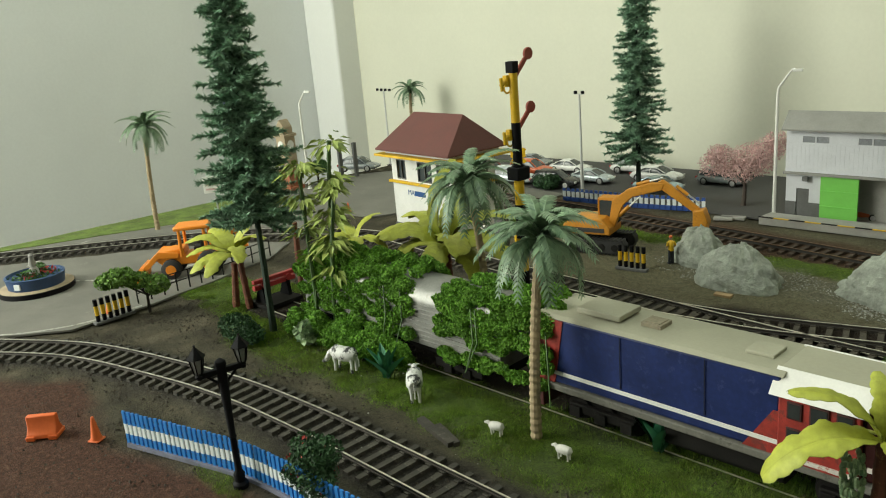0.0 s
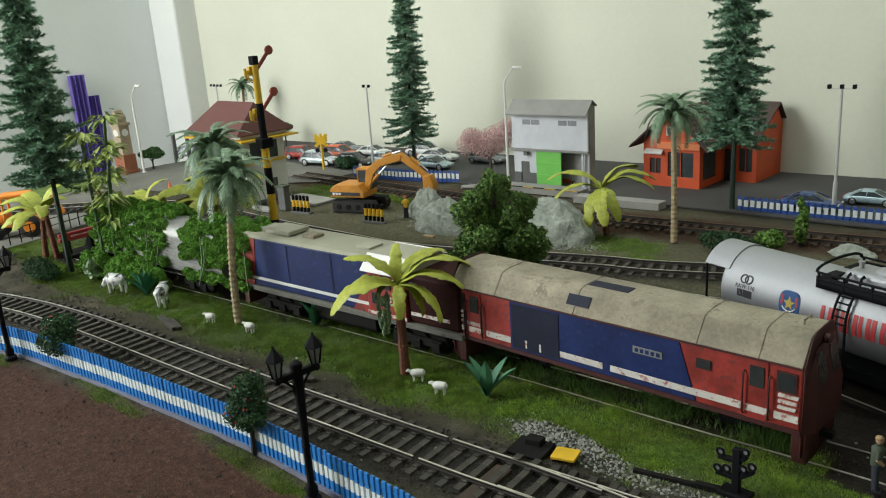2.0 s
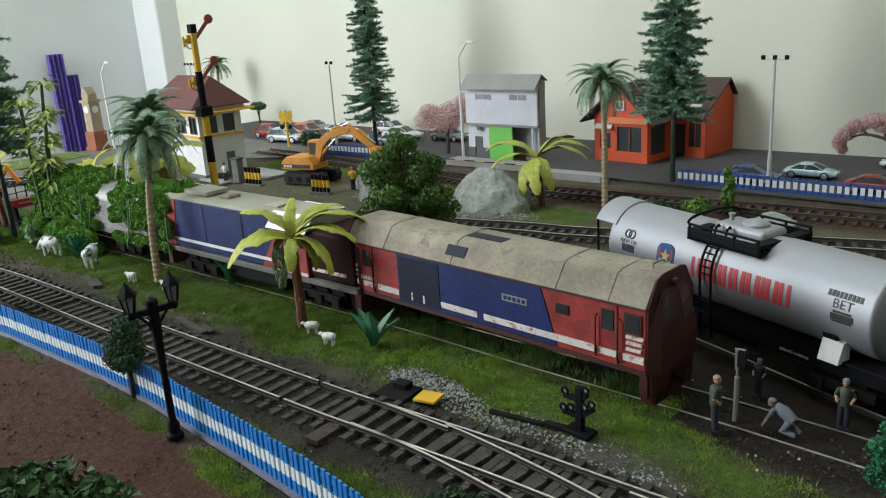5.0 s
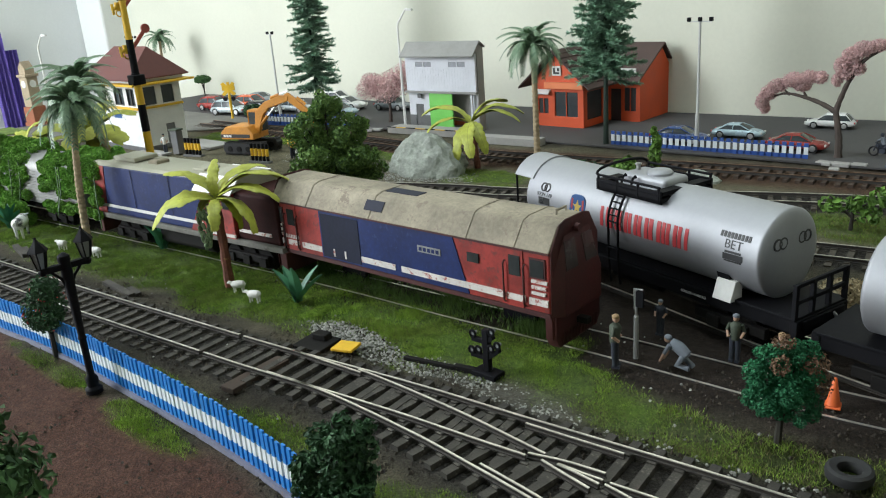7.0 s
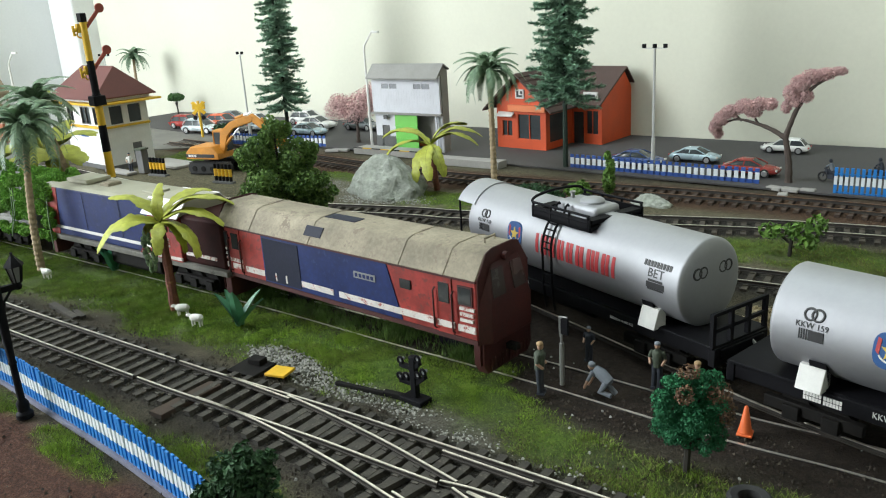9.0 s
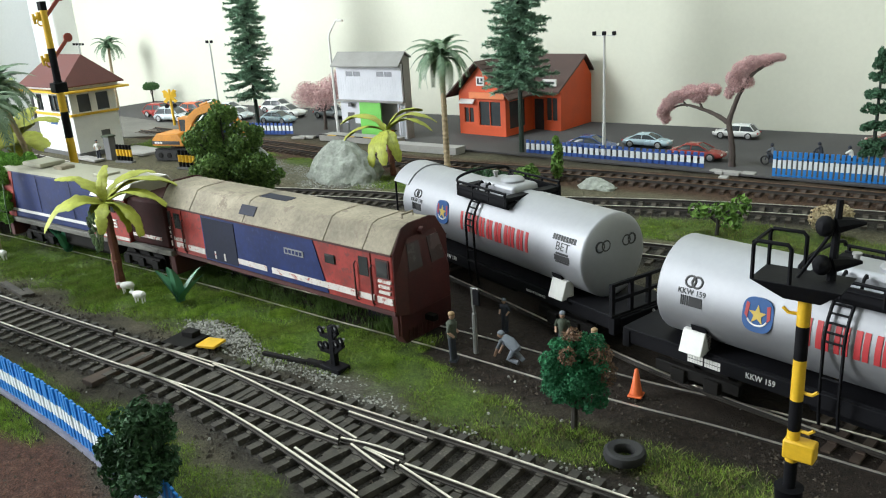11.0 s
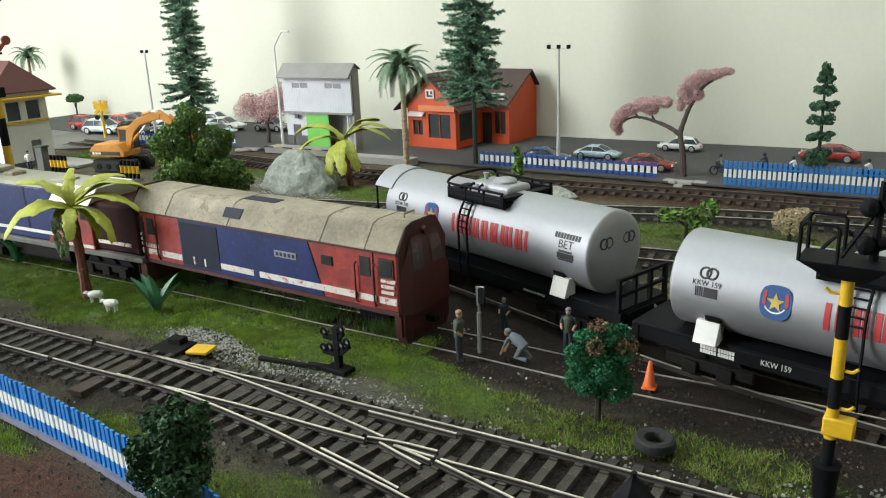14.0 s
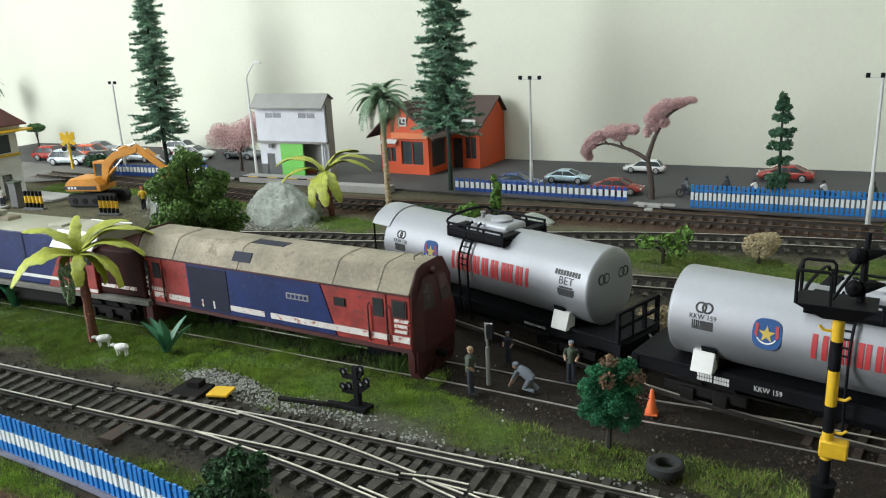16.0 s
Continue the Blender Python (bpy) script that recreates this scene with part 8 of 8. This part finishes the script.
lone("old_sleeper", Buf().box(-15, 15, -1.6, 1.6, -1.0, 1.2, rot(0, 0, -4)).box(4, 16, 2.6, 5.2, -1.0, 1.0, rot(0, 0, -8)), M_sleeper, "discarded dark sleepers beside the rail", "sleeper", x=-112, y=222)


# ---- buffer stop and old wagon ----
bs = thing("buffer_stop", -428, 258, 0, 96, "red beam buffer stop at the siding end", "buffer stop")
part("beam", Buf().box(-15, 15, -1.6, 1.6, 11, 14).box(-15, 15, -1.6, 1.6, 15, 17.4), M_letter_red, bs, "red double beam", 0.3)
for sx in (-9, 9):
    part("stand", Buf().prism([(-3, 0), (9, 0), (1.6, 14), (-1.6, 14)], sx - 1.2, sx + 1.2, "x"), M_black, bs, "black stand", 0.2)
    part("buffer", Buf().tube([(sx, -1.6, 14), (sx, -3.4, 14)], [1.8, 2.1], 12), M_letter_red, bs)
part("pallet", Buf().box(-13, 13, -10, 10, -0.5, 2.0), M_under, bs, "dark timber base", 0.3)


M_oldsteel = paint("old_wagon_steel", (0.28, 0.28, 0.265), 0.45, metal=0.5, var=0.25, scale=90, wear=(0.2, 0.19, 0.17), wear_at=0.6)


def old_wagon():
    root = thing("old_wagon", -299, 266.2, 2.0, 4.9, "old silver wagon with ribbed sides under ivy", "wagon")
    hw = 14
    prof = [(-hw, 12)] + [(-hw, 33)] + [(-hw * math.cos(a), 33 + 9 * math.sin(a)) for a in np.linspace(0.15, math.pi - 0.15, 12)] + [(hw, 33), (hw, 12)]
    part("body", Buf().prism(prof, -70, 74, "x"), M_oldsteel, root, "weathered silver body", 0.3)
    for s in (-1, 1):
        r = Buf()
        for i in range(9):
            zz = 14 + i * 2.2
            r.box(-69, 73, s * hw - 0.5, s * hw + 0.5, zz, zz + 0.9)
        part("rib", r, M_oldsteel, root)
    part("underframe", Buf().box(-70, 74, -11, 11, 8, 12), M_under, root)
    bogie(root, -44, 2, -1)
    bogie(root, 46, 2, -1)


old_wagon()


# ---- road vehicles and machines ----
def car(x, y, rz, colour, kind="coupe", s=1.0):
    names = {"silver": (0.50, 0.56, 0.58), "red": (0.30, 0.04, 0.032), "black": (0.02, 0.02, 0.022), "white": (0.72, 0.72, 0.70), "orange": (0.55, 0.12, 0.05), "blue": (0.03, 0.06, 0.18), "grey": (0.22, 0.24, 0.25), "bluesilver": (0.42, 0.54, 0.60)}
    key = "car_" + colour
    if key not in bpy.data.materials:
        paint(key, names[colour], 0.25, metal=0.25 if "silver" in colour else 0.0, var=0.06, bump=0)
    body_mat = bpy.data.materials[key]
    root = thing("car", x, y, 0.5, rz, f"{'pale blue' if colour == 'bluesilver' else colour} toy car with silver wheels parked on asphalt", "car", "parked cars")
    def loft(rings):
        n = len(rings[0])
        out = Buf()
        vs = [(px_ * s, y * s, z * s) for ring in rings for px_, y, z in ring]
        out.add(vs, [(i * n + j, i * n + (j + 1) % n, (i + 1) * n + (j + 1) % n, (i + 1) * n + j) for i in range(len(rings) - 1) for j in range(n)] + [tuple(range(n)), tuple(range(len(vs) - n, len(vs)))])
        return out
    def ring(px_, hw, z0, z1):
        return [(px_, hw * math.copysign(abs(math.cos(q)) ** 0.55, math.cos(q)), (z0 + z1) / 2 + (z1 - z0) / 2 * math.copysign(abs(math.sin(q)) ** 0.6, math.sin(q))) for q in np.linspace(0, 2 * math.pi, 24, endpoint=False)]
    xs = np.linspace(-22, 22, 17)
    top = np.interp(xs, [-22, -21, -17, -8, 8, 16, 20.5, 22], [6.0, 7.6, 8.7, 9.0, 8.8, 7.9, 6.6, 5.2])
    wide = np.interp(xs, [-22, -20, -14, 14, 20, 22], [6.6, 8.0, 8.7, 8.7, 7.8, 6.2])
    low = np.interp(xs, [-22, -19, 19, 22], [3.6, 2.0, 2.0, 3.2])
    part("body", loft([ring(*q) for q in zip(xs, wide, low, top)]), body_mat, root, smooth=50)
    ends, peak = ((-15.5, -7, 2.5, 11.5), 13.0) if kind == "coupe" else ((-19, -14, 3, 11), 14.4)
    def cabin_rings(lo, hi, lift, floor, n=13):
        out = []
        for cx in np.linspace(lo, hi, n):
            h = np.interp(cx, ends, [8.2, peak - 0.3, peak, 8.2]) - 8.2 + 0.05
            prof = [(7.3, 0), (7.0, 0.4), (6.2, 0.75), (5.2, 0.95), (3.0, 1.02), (0, 1.04)]
            half = [(yy, 8.2 + h * q + lift) for yy, q in prof if q >= floor]
            out.append([(cx, yy, zz) for yy, zz in half] + [(cx, -yy, zz) for yy, zz in half[::-1] if yy > 0])
        return out
    cab = part("cabin", loft(cabin_rings(ends[0], ends[3], 0, 0)), M_window, root, "dark cabin glass", smooth=50)
    part("roof_panel", loft(cabin_rings(ends[1] - 0.6, ends[2] + 0.6, 0.22, 0.7)), body_mat, cab, smooth=50)
    for lo_, hi_ in ((ends[0], ends[1]), (ends[3], ends[2]), ((ends[0] + ends[3]) / 2 - 1, (ends[1] + ends[2]) / 2)):
        for sy in (-1, 1):
            part("pillar", Buf().tube([(lo_ * s, sy * 7.3 * s, 8.5 * s), ((lo_ + hi_) / 2 * s, sy * 6.9 * s, (8.2 + (peak - 8.2) * 0.52) * s), (hi_ * s, sy * 5.6 * s, (peak - 0.5) * s)], 0.42 * s, 5), body_mat, cab)
    for wx in (-13.5, 13.2):
        for sy in (-1, 1):
            w = part("wheel", Buf().tube([(wx * s, sy * 6.6 * s, 3.4 * s), (wx * s, sy * 8.9 * s, 3.4 * s)], 3.5 * s, 18), M_rubber, root)
            part("rim", Buf().tube([(wx * s, sy * 8.8 * s, 3.4 * s), (wx * s, sy * 9.15 * s, 3.4 * s)], [2.4 * s, 2.0 * s], 14), M_silver, w, "silver wheel rim")
    for sy in (-1, 1):
        part("headlight", Buf().box(21.0 * s, 22.1 * s, sy * 5.6 * s - 1.4 * s, sy * 5.6 * s + 1.4 * s, 5.0 * s, 6.4 * s), M_whitepaint, root)
        part("tail_light", Buf().box(-22.3 * s, -21.6 * s, sy * 5.8 * s - 1.4 * s, sy * 5.8 * s + 1.4 * s, 5.6 * s, 7.0 * s), M_letter_red, root)


for x, y, rz, colour, kind, s in ((10, 657, 5, "bluesilver", "coupe", 0.85), (58, 716, 185, "white", "sedan", 0.8), (62, 631, 4, "red", "coupe", 0.9), (172, 716, 182, "red", "coupe", 0.95), (-22, 625, 6, "blue", "coupe", 0.95),
                                 (-232, 618, 10, "orange", "sedan", 0.8), (-548, 584, 14, "silver", "sedan", 1.15), (-560, 622, 12, "orange", "sedan", 1.1), (-532, 650, 12, "white", "coupe", 1.0), (-480, 622, 10, "silver", "coupe", 1.0), (-405, 622, 8, "bluesilver", "coupe", 1.0), (-470, 676, 10, "white", "sedan", 1.1), (-372, 670, 5, "grey", "sedan", 1.0), (-590, 655, 12, "grey", "coupe", 1.0), (-760, 545, 30, "grey", "sedan", 1.1), (-498, 592, 14, "black", "sedan", 1.1), (-602, 600, 14, "red", "sedan", 1.1), (-430, 655, 8, "white", "coupe", 1.1)):
    car(x, y, rz, colour, kind, s)


def motorbike(x, y, rz, rider, shirt):
    root = thing("motorbike", x, y, 0.5, rz, "small dark model motorbike parked behind the fence", "motorbike", "motorbikes")
    for wx in (-5.4, 5.6):
        part("wheel", Buf().tube([(wx + 2.9 * math.cos(a), 0, 3.4 + 2.9 * math.sin(a)) for a in np.linspace(0, 6.283, 19)], 0.6, 6), M_rubber, root)
    part("body", Buf().tube([(-6, 0, 6.4), (-2, 0, 6.6), (2, 0, 7.4), (4, 0, 7)], [0.8, 1.5, 1.8, 0.8], 8).tube([(5.6, 0, 3.4), (3.6, 0, 9.4)], 0.5, 6).tube([(3.6, -3, 9.6), (3.6, 3, 9.6)], 0.4, 5).box(-2, 2, -1.2, 1.2, 2.4, 5.6), M_dark_cloth, root, "", 0.2)
    if rider:
        f = figure(x, y, rz, "ride", shirt, M_dark_cloth, M_dark_cloth, 17, "small painted figurine seated on a motorbike")
        f.matrix_world = pose(x * MM, y * MM, 5.0 * MM, 0, 0, rz)


for i, (x, y, c) in enumerate(((116, 630, M_greyblue), (142, 645, M_dark_cloth), (162, 640, M_whitepaint), (207, 648, M_whitepaint), (238, 652, M_olive), (262, 650, M_yellow))):
    motorbike(x, y, 170 + i * 7, True, c)


def excavator():
    root = thing("excavator", -336, 462, 0, 18, "orange-yellow crawler excavator with raised boom", "excavator")
    for s in (-1, 1):
        y0, y1 = (-14, -6.5) if s < 0 else (6.5, 14)
        t = part("crawler", Buf().prism([(-21, 3), (-19, 0.4), (19, 0.4), (21, 3), (21, 7), (19, 9.4), (-19, 9.4), (-21, 7)], y0, y1, "y"), M_rubber, root, "black crawler track", 0.6)
        shoe = Buf().box(-0.75, 0.75, y0 - 0.3, y1 + 0.3, -0.4, 0.4).mesh("track_shoe", 0)
        shoe.materials.append(M_rubber)
        for i in range(30):
            ob = new("track_shoe", shoe)
            ob.parent = t
            ob.matrix_basis = pose((-18.7 + i % 15 * 2.67) * MM, 0, (9.6 if i < 15 else 0.2) * MM)
        for i in range(4):
            part("roller", Buf().tube([(-14 + i * 9.4, y0 - 0.6, 4.6), (-14 + i * 9.4, y1 + 0.6, 4.6)], 2.4, 12), M_under, t)
    part("turntable", Buf().lathe([(8, 9), (8, 12)], 20), M_under, root)
    part("house", Buf().prism([(-24, 12), (10, 12), (10, 17), (4, 23), (-18, 23), (-24, 18)], -11, 11, "y"), M_excavator, root, "orange-yellow engine house", 0.8)
    mark = part("side_mark", Buf().box(-24.4, 6, -11.4, 11.4, 13.6, 16.6), M_letter_black, root, "black band round the engine house", 0.2)
    bars = Buf()
    for q in range(3):
        bars.box(-21 + q * 3.0, -18.8 + q * 3.0, -11.6, -11.3, 14.2, 16.0).box(-24.7, -24.3, -6 + q * 4, -3 + q * 4, 14.2, 16.0)
    part("name_bar", bars, M_whitepaint, mark, "pale bars of unreadable writing")
    cab = part("cab", Buf().prism([(-2, 17), (10, 17), (11, 22), (8, 34), (-2, 34)], 1.5, 11, "y"), M_window, root, "dark glazed cab", 0.5)
    part("cab_frame", Buf().box(-2.6, 8.8, 1.2, 11.3, 33.4, 35.2).tube([(-2.4, 1.6, 17), (-2.4, 1.6, 34)], 0.7, 5).tube([(-2.4, 11, 17), (-2.4, 11, 34)], 0.7, 5).tube([(10.4, 1.6, 19), (8.2, 1.6, 34)], 0.6, 5), M_excavator, cab)
    part("boom", Buf().prism([(6, 17), (10, 15), (16, 31), (23, 37.5), (43, 43), (44.5, 47.5), (36, 48), (20, 43), (9, 35)], -3.2, 0.2, "y"), M_excavator, root, "bent orange boom", 0.5)
    part("stick", Buf().prism([(40, 48.5), (43, 43), (65, 28), (68.5, 31), (48, 47), (43.5, 50)], -2.8, -0.2, "y"), M_excavator, root, "orange dipper stick", 0.4)
    part("bucket", Buf().prism([(63.5, 31), (70, 32), (73, 24), (71, 15), (66, 12.5), (63.5, 19)], -6, 3, "y"), M_excavator, root, "orange bucket", 0.6)
    for a, c, r in (((13, -1.5, 24), (28, -1.5, 38), 1.0), ((26, -1.5, 46), (43, -1.5, 51), 0.9), ((52, -1.5, 46), (67, -1.5, 35), 0.8)):
        m = tuple((p + q) / 2 for p, q in zip(a, c))
        cy = part("cylinder", Buf().tube([a, m], r * 1.4, 10), M_excavator, root)
        part("rod", Buf().tube([m, c], r * 0.7, 8), M_silver, cy, "bright steel rod")


def loader():
    root = thing("backhoe_loader", -534, 250, 0.3, 236, "bright orange toy backhoe loader beside the road", "loader")
    part("chassis", Buf().prism([(-22, 9), (20, 9), (24, 13), (24, 19), (4, 21), (4, 16), (-22, 16)], -8, 8, "y"), M_loader, root, "", 0.9)
    part("cab_roof", Buf().box(-15, 9, -9.5, 9.5, 33.6, 36.4), M_loader, root, "orange cab roof", 0.9)
    for px_, py_ in ((-12, -8), (-12, 8), (6, -8), (6, 8)):
        part("cab_post", Buf().tube([(px_, py_, 15), (px_ * 0.95, py_, 34)], 1.2, 7), M_loader, root)
    part("seat", Buf().box(-8, -2, -4, 4, 15, 20).box(-9, -7, -4, 4, 18, 26), M_rubber, root, "", 0.5)
    for wx, r in ((-13, 9), (14, 7)):
        for s in (-1, 1):
            w = part("wheel", Buf().tube([(wx, s * 6, r), (wx, s * 7, r), (wx, s * 12, r), (wx, s * 13, r)], [r - 1.5, r, r, r - 1.5], 20), M_rubber, root)
            part("rim", Buf().tube([(wx, s * 12.8, r), (wx, s * 13.4, r)], [r * 0.55, r * 0.5], 14), M_loader, w)
    part("front_arm", Buf().prism([(8, 18), (22, 20), (36, 8), (34, 5), (22, 15), (8, 14)], -9, -7, "y").prism([(8, 18), (22, 20), (36, 8), (34, 5), (22, 15), (8, 14)], 7, 9, "y"), M_loader, root, "", 0.4)
    part("front_bucket", Buf().prism([(33, 9), (36, 10), (37, 4), (44, 1), (44, 0), (35, 0)], -13, 13, "y"), M_loader, root, "orange front bucket", 0.4)
    part("back_arm", Buf().prism([(-22, 14), (-20, 18), (-32, 32), (-40, 16), (-37, 15), (-31, 27)], -1.6, 1.6, "y"), M_loader, root, "", 0.4)


excavator()
loader()

# roundabout planter
rb = thing("planter", -596, 158, 0.3, 0, "round blue planter with flowers on a cream kerb", "planter")
part("kerb", Buf().lathe([(25, -0.5), (25, 3.4), (24, 3.8), (16, 3.8)], 40), M_black, rb, "black kerb side")
part("kerb_top", Buf().lathe([(24.6, 3.7), (24.0, 4.2), (18.0, 4.2)], 40), M_beige, rb, "cream kerb top")
part("tub", Buf().lathe([(18.5, 3.6), (19.4, 10), (20, 12), (18.6, 12.4), (18, 10.6), (2, 10.4)], 40), M_tub, rb, "dark blue tub")
part("tub_badge", Buf().box(-2.2, 2.2, -19.9, -18.9, 6, 10, rot(0, 0, 40)), M_fence_white, rb, "small white mark")
part("planting", leaf_cloud(91, [(0, 0, 10, 17, 17, 3), (-6, 5, 13, 6, 6, 4), (7, -4, 13, 5, 5, 4)], 900, 1.2), M_leaf_mid, rb, "low plants", smooth=0)
part("blossom", leaf_cloud(92, [(6, 8, 14, 8, 5, 2), (9, -6, 13, 5, 5, 2)], 60, 1.1), M_flower_red, rb, smooth=0)
part("ornament", Buf().lathe([(4, 11), (3.2, 15), (2, 17), (2.6, 20), (1.6, 23), (1.9, 25), (0.6, 27)], 12), M_concrete, rb, "grey stone ornament")

# monument and gate posts by the loop
mo = thing("clock_tower", -742, 446, 0.3, 12, "beige model clock tower with stepped top and red base", "tower")
part("base", Buf().box(-10, 10, -10, 10, 0, 4).box(-8.6, 8.6, -8.6, 8.6, 4, 22), M_terracotta, mo, "terracotta base", 0.4)
part("shaft", Buf().box(-7, 7, -7, 7, 22, 56), M_beige, mo, "beige shaft", 0.5)
part("cornice", Buf().box(-8.6, 8.6, -8.6, 8.6, 56, 59), M_beige, mo, "", 0.4)
part("top", Buf().box(-6, 6, -6, 6, 59, 66).prism([(-6, 66), (6, 66), (0, 74)], -6, 6, "y"), M_beige, mo, "", 0.4)
for s in (0, 90, 180, 270):
    part("clock_face", Buf().tube([tuple(rot(0, 0, s) @ Vector((0, -6.9, 48))), tuple(rot(0, 0, s) @ Vector((0, -7.4, 48)))], 4.2, 20), M_whitepaint, mo, "round white clock face")
for i, (x, y) in enumerate(((-746, 512), (-734, 524))):
    lone("gate_post", Buf().prism([(-2, -2), (2, -2), (2, 2), (-2, 2)], -0.5, 38), M_dark_grey, "square dark grey gate post", "post", "gate posts", x=x, y=y, bevel=0.4)

# purple cloth hung on the left wall
pc = Buf()
for k, (y0, y1, z1) in enumerate(((497, 521, 108), (518, 538, 77))):
    n = 12
    vs = []
    for i in range(n + 1):
        y = y0 + (y1 - y0) * i / n
        for z in (-90, z1):
            vs.append((-993 + 3.5 * math.sin(i * 1.9) - k * 3, y, z))
    pc.add(vs, [(2 * i, 2 * i + 2, 2 * i + 3, 2 * i + 1) for i in range(n)])
    pc.add([(a - 1.5, b, c) for a, b, c in vs], [(2 * i, 2 * i + 1, 2 * i + 3, 2 * i + 2) for i in range(n)])
lone("cloth", pc, M_purple, "purple cloth hanging in folds on the wall", "cloth")

# small railings by the road, shelter sign, yellow cross sign
rl = thing("railing", 0, 0, 0, 0, "thin dark railing along the road edge", "railing")
L, T = frames_along([(-500, 196), (-505, 235), (-515, 275), (-525, 305)], 9)
for p in L:
    part("post", Buf().tube([(p[0], p[1], -1), (p[0], p[1], 13)], 0.5, 5), M_under, rl)
for z in (7, 13):
    part("bar", Buf().tube([(p[0], p[1], z) for p in L], 0.4, 5), M_under, rl)
ys = thing("crossing_sign", -520, 566, 0, 40, "yellow crossing signal with cross-shaped lamps", "sign")
part("post", Buf().tube([(0, 0, -1), (0, 0, 40)], 1.5, 8), M_yellow, ys)
part("sign_head", Buf().box(-7, 7, -1, 1, 31, 36, rot(0, 0, 0)).prism([(-8, 27), (-5, 25), (8, 38), (5, 40)], -1.2, 0.8, "y").prism([(8, 27), (5, 25), (-8, 38), (-5, 40)], -1.4, 0.6, "y"), M_yellow, ys, "yellow crossed boards", 0.3)
for s in (-4.5, 4.5):
    part("lamp", Buf().tube([(s, -1, 22), (s, -2.4, 22)], 2.4, 12), M_black, ys)
M_verge = paint("verge_grass", (0.15, 0.22, 0.04), 0.95, var=0.5, scale=70, fine=700, bump=1.0, dist=1.0, wear=(0.17, 0.13, 0.07), wear_at=0.6)
M_roadline = paint("worn_road_line", (0.42, 0.41, 0.37), 0.8, var=0.3, scale=60, wear=(0.17, 0.165, 0.145), wear_at=0.5)
slab("grass_verge", [(-761, 140), (-744, 170), (-733, 205), (-719, 246), (-703, 296), (-688, 335), (-705, 420), (-761, 420)], 0.9, M_verge, "bright green grass verge along the board edge", "grass", seed=67)
# faint white lines on the road round the planter
for pts in ([(-560, 84), (-532, 100), (-505, 128), (-492, 160), (-494, 196)], [(-640, 150), (-600, 178), (-572, 203), (-556, 232), (-556, 262)], [(-548, 205), (-532, 222), (-527, 250)], [(-716, 230), (-690, 190), (-672, 168)]):
    L, T = frames_along(pts, 6)
    N = np.c_[-T[:, 1], T[:, 0]]
    b = Buf()
    n = len(L)
    b.add([(L[i, 0] + o * N[i, 0], L[i, 1] + o * N[i, 1], z) for z in (0.15, 0.42) for i in range(n) for o in (-1.1, 1.1)],
          [(2 * n + 2 * i, 2 * n + 2 * i + 1, 2 * n + 2 * i + 3, 2 * n + 2 * i + 2) for i in range(n - 1)] + [(2 * i, 2 * i + 2, 2 * n + 2 * i + 2, 2 * n + 2 * i) for i in range(n - 1)] + [(2 * i + 1, 2 * n + 2 * i + 1, 2 * n + 2 * i + 3, 2 * i + 3) for i in range(n - 1)])
    tagged(part("road_line", b, M_roadline), "faint worn white line on the road", "road marking", "road lines", "structure")
rt = thing("red_post", -447, 287, 0, 0, "reddish brown post near the buffer stop", "post")
part("post", Buf().tube([(0, 0, -1), (0, 0, 20), (1, 0, 42)], [2.6, 2.2, 1.6], 8), M_banana_trunk, rt)
bn = thing("relay_cabinet", -399, 427, 0, 10, "small dark green relay cabinet", "cabinet")
part("body", Buf().box(-4, 4, -3.5, 3.5, -0.5, 20), M_dark_grey, bn, "", 0.4)
part("lid", Buf().box(-4.8, 4.8, -4.2, 4.2, 20, 21.6), M_olive, bn, "", 0.3)
sg = thing("sign_board", -706, 346, 0.5, 60, "small white sign board with pink bars on a thin post", "sign")
part("post", Buf().tube([(0, 0, -1), (0, 0, 22)], 0.8, 8), M_lampgrey, sg)
board = part("board", Buf().box(-10, 10, -0.6, 0.6, 20, 36), M_whitepaint, sg, "white board", 0.3)
for z in (23, 27, 31):
    part("bar", Buf().box(-8, 8 - (z % 4), -0.9, -0.5, z, z + 1.6), M_blossom, board, "pale pink bar")
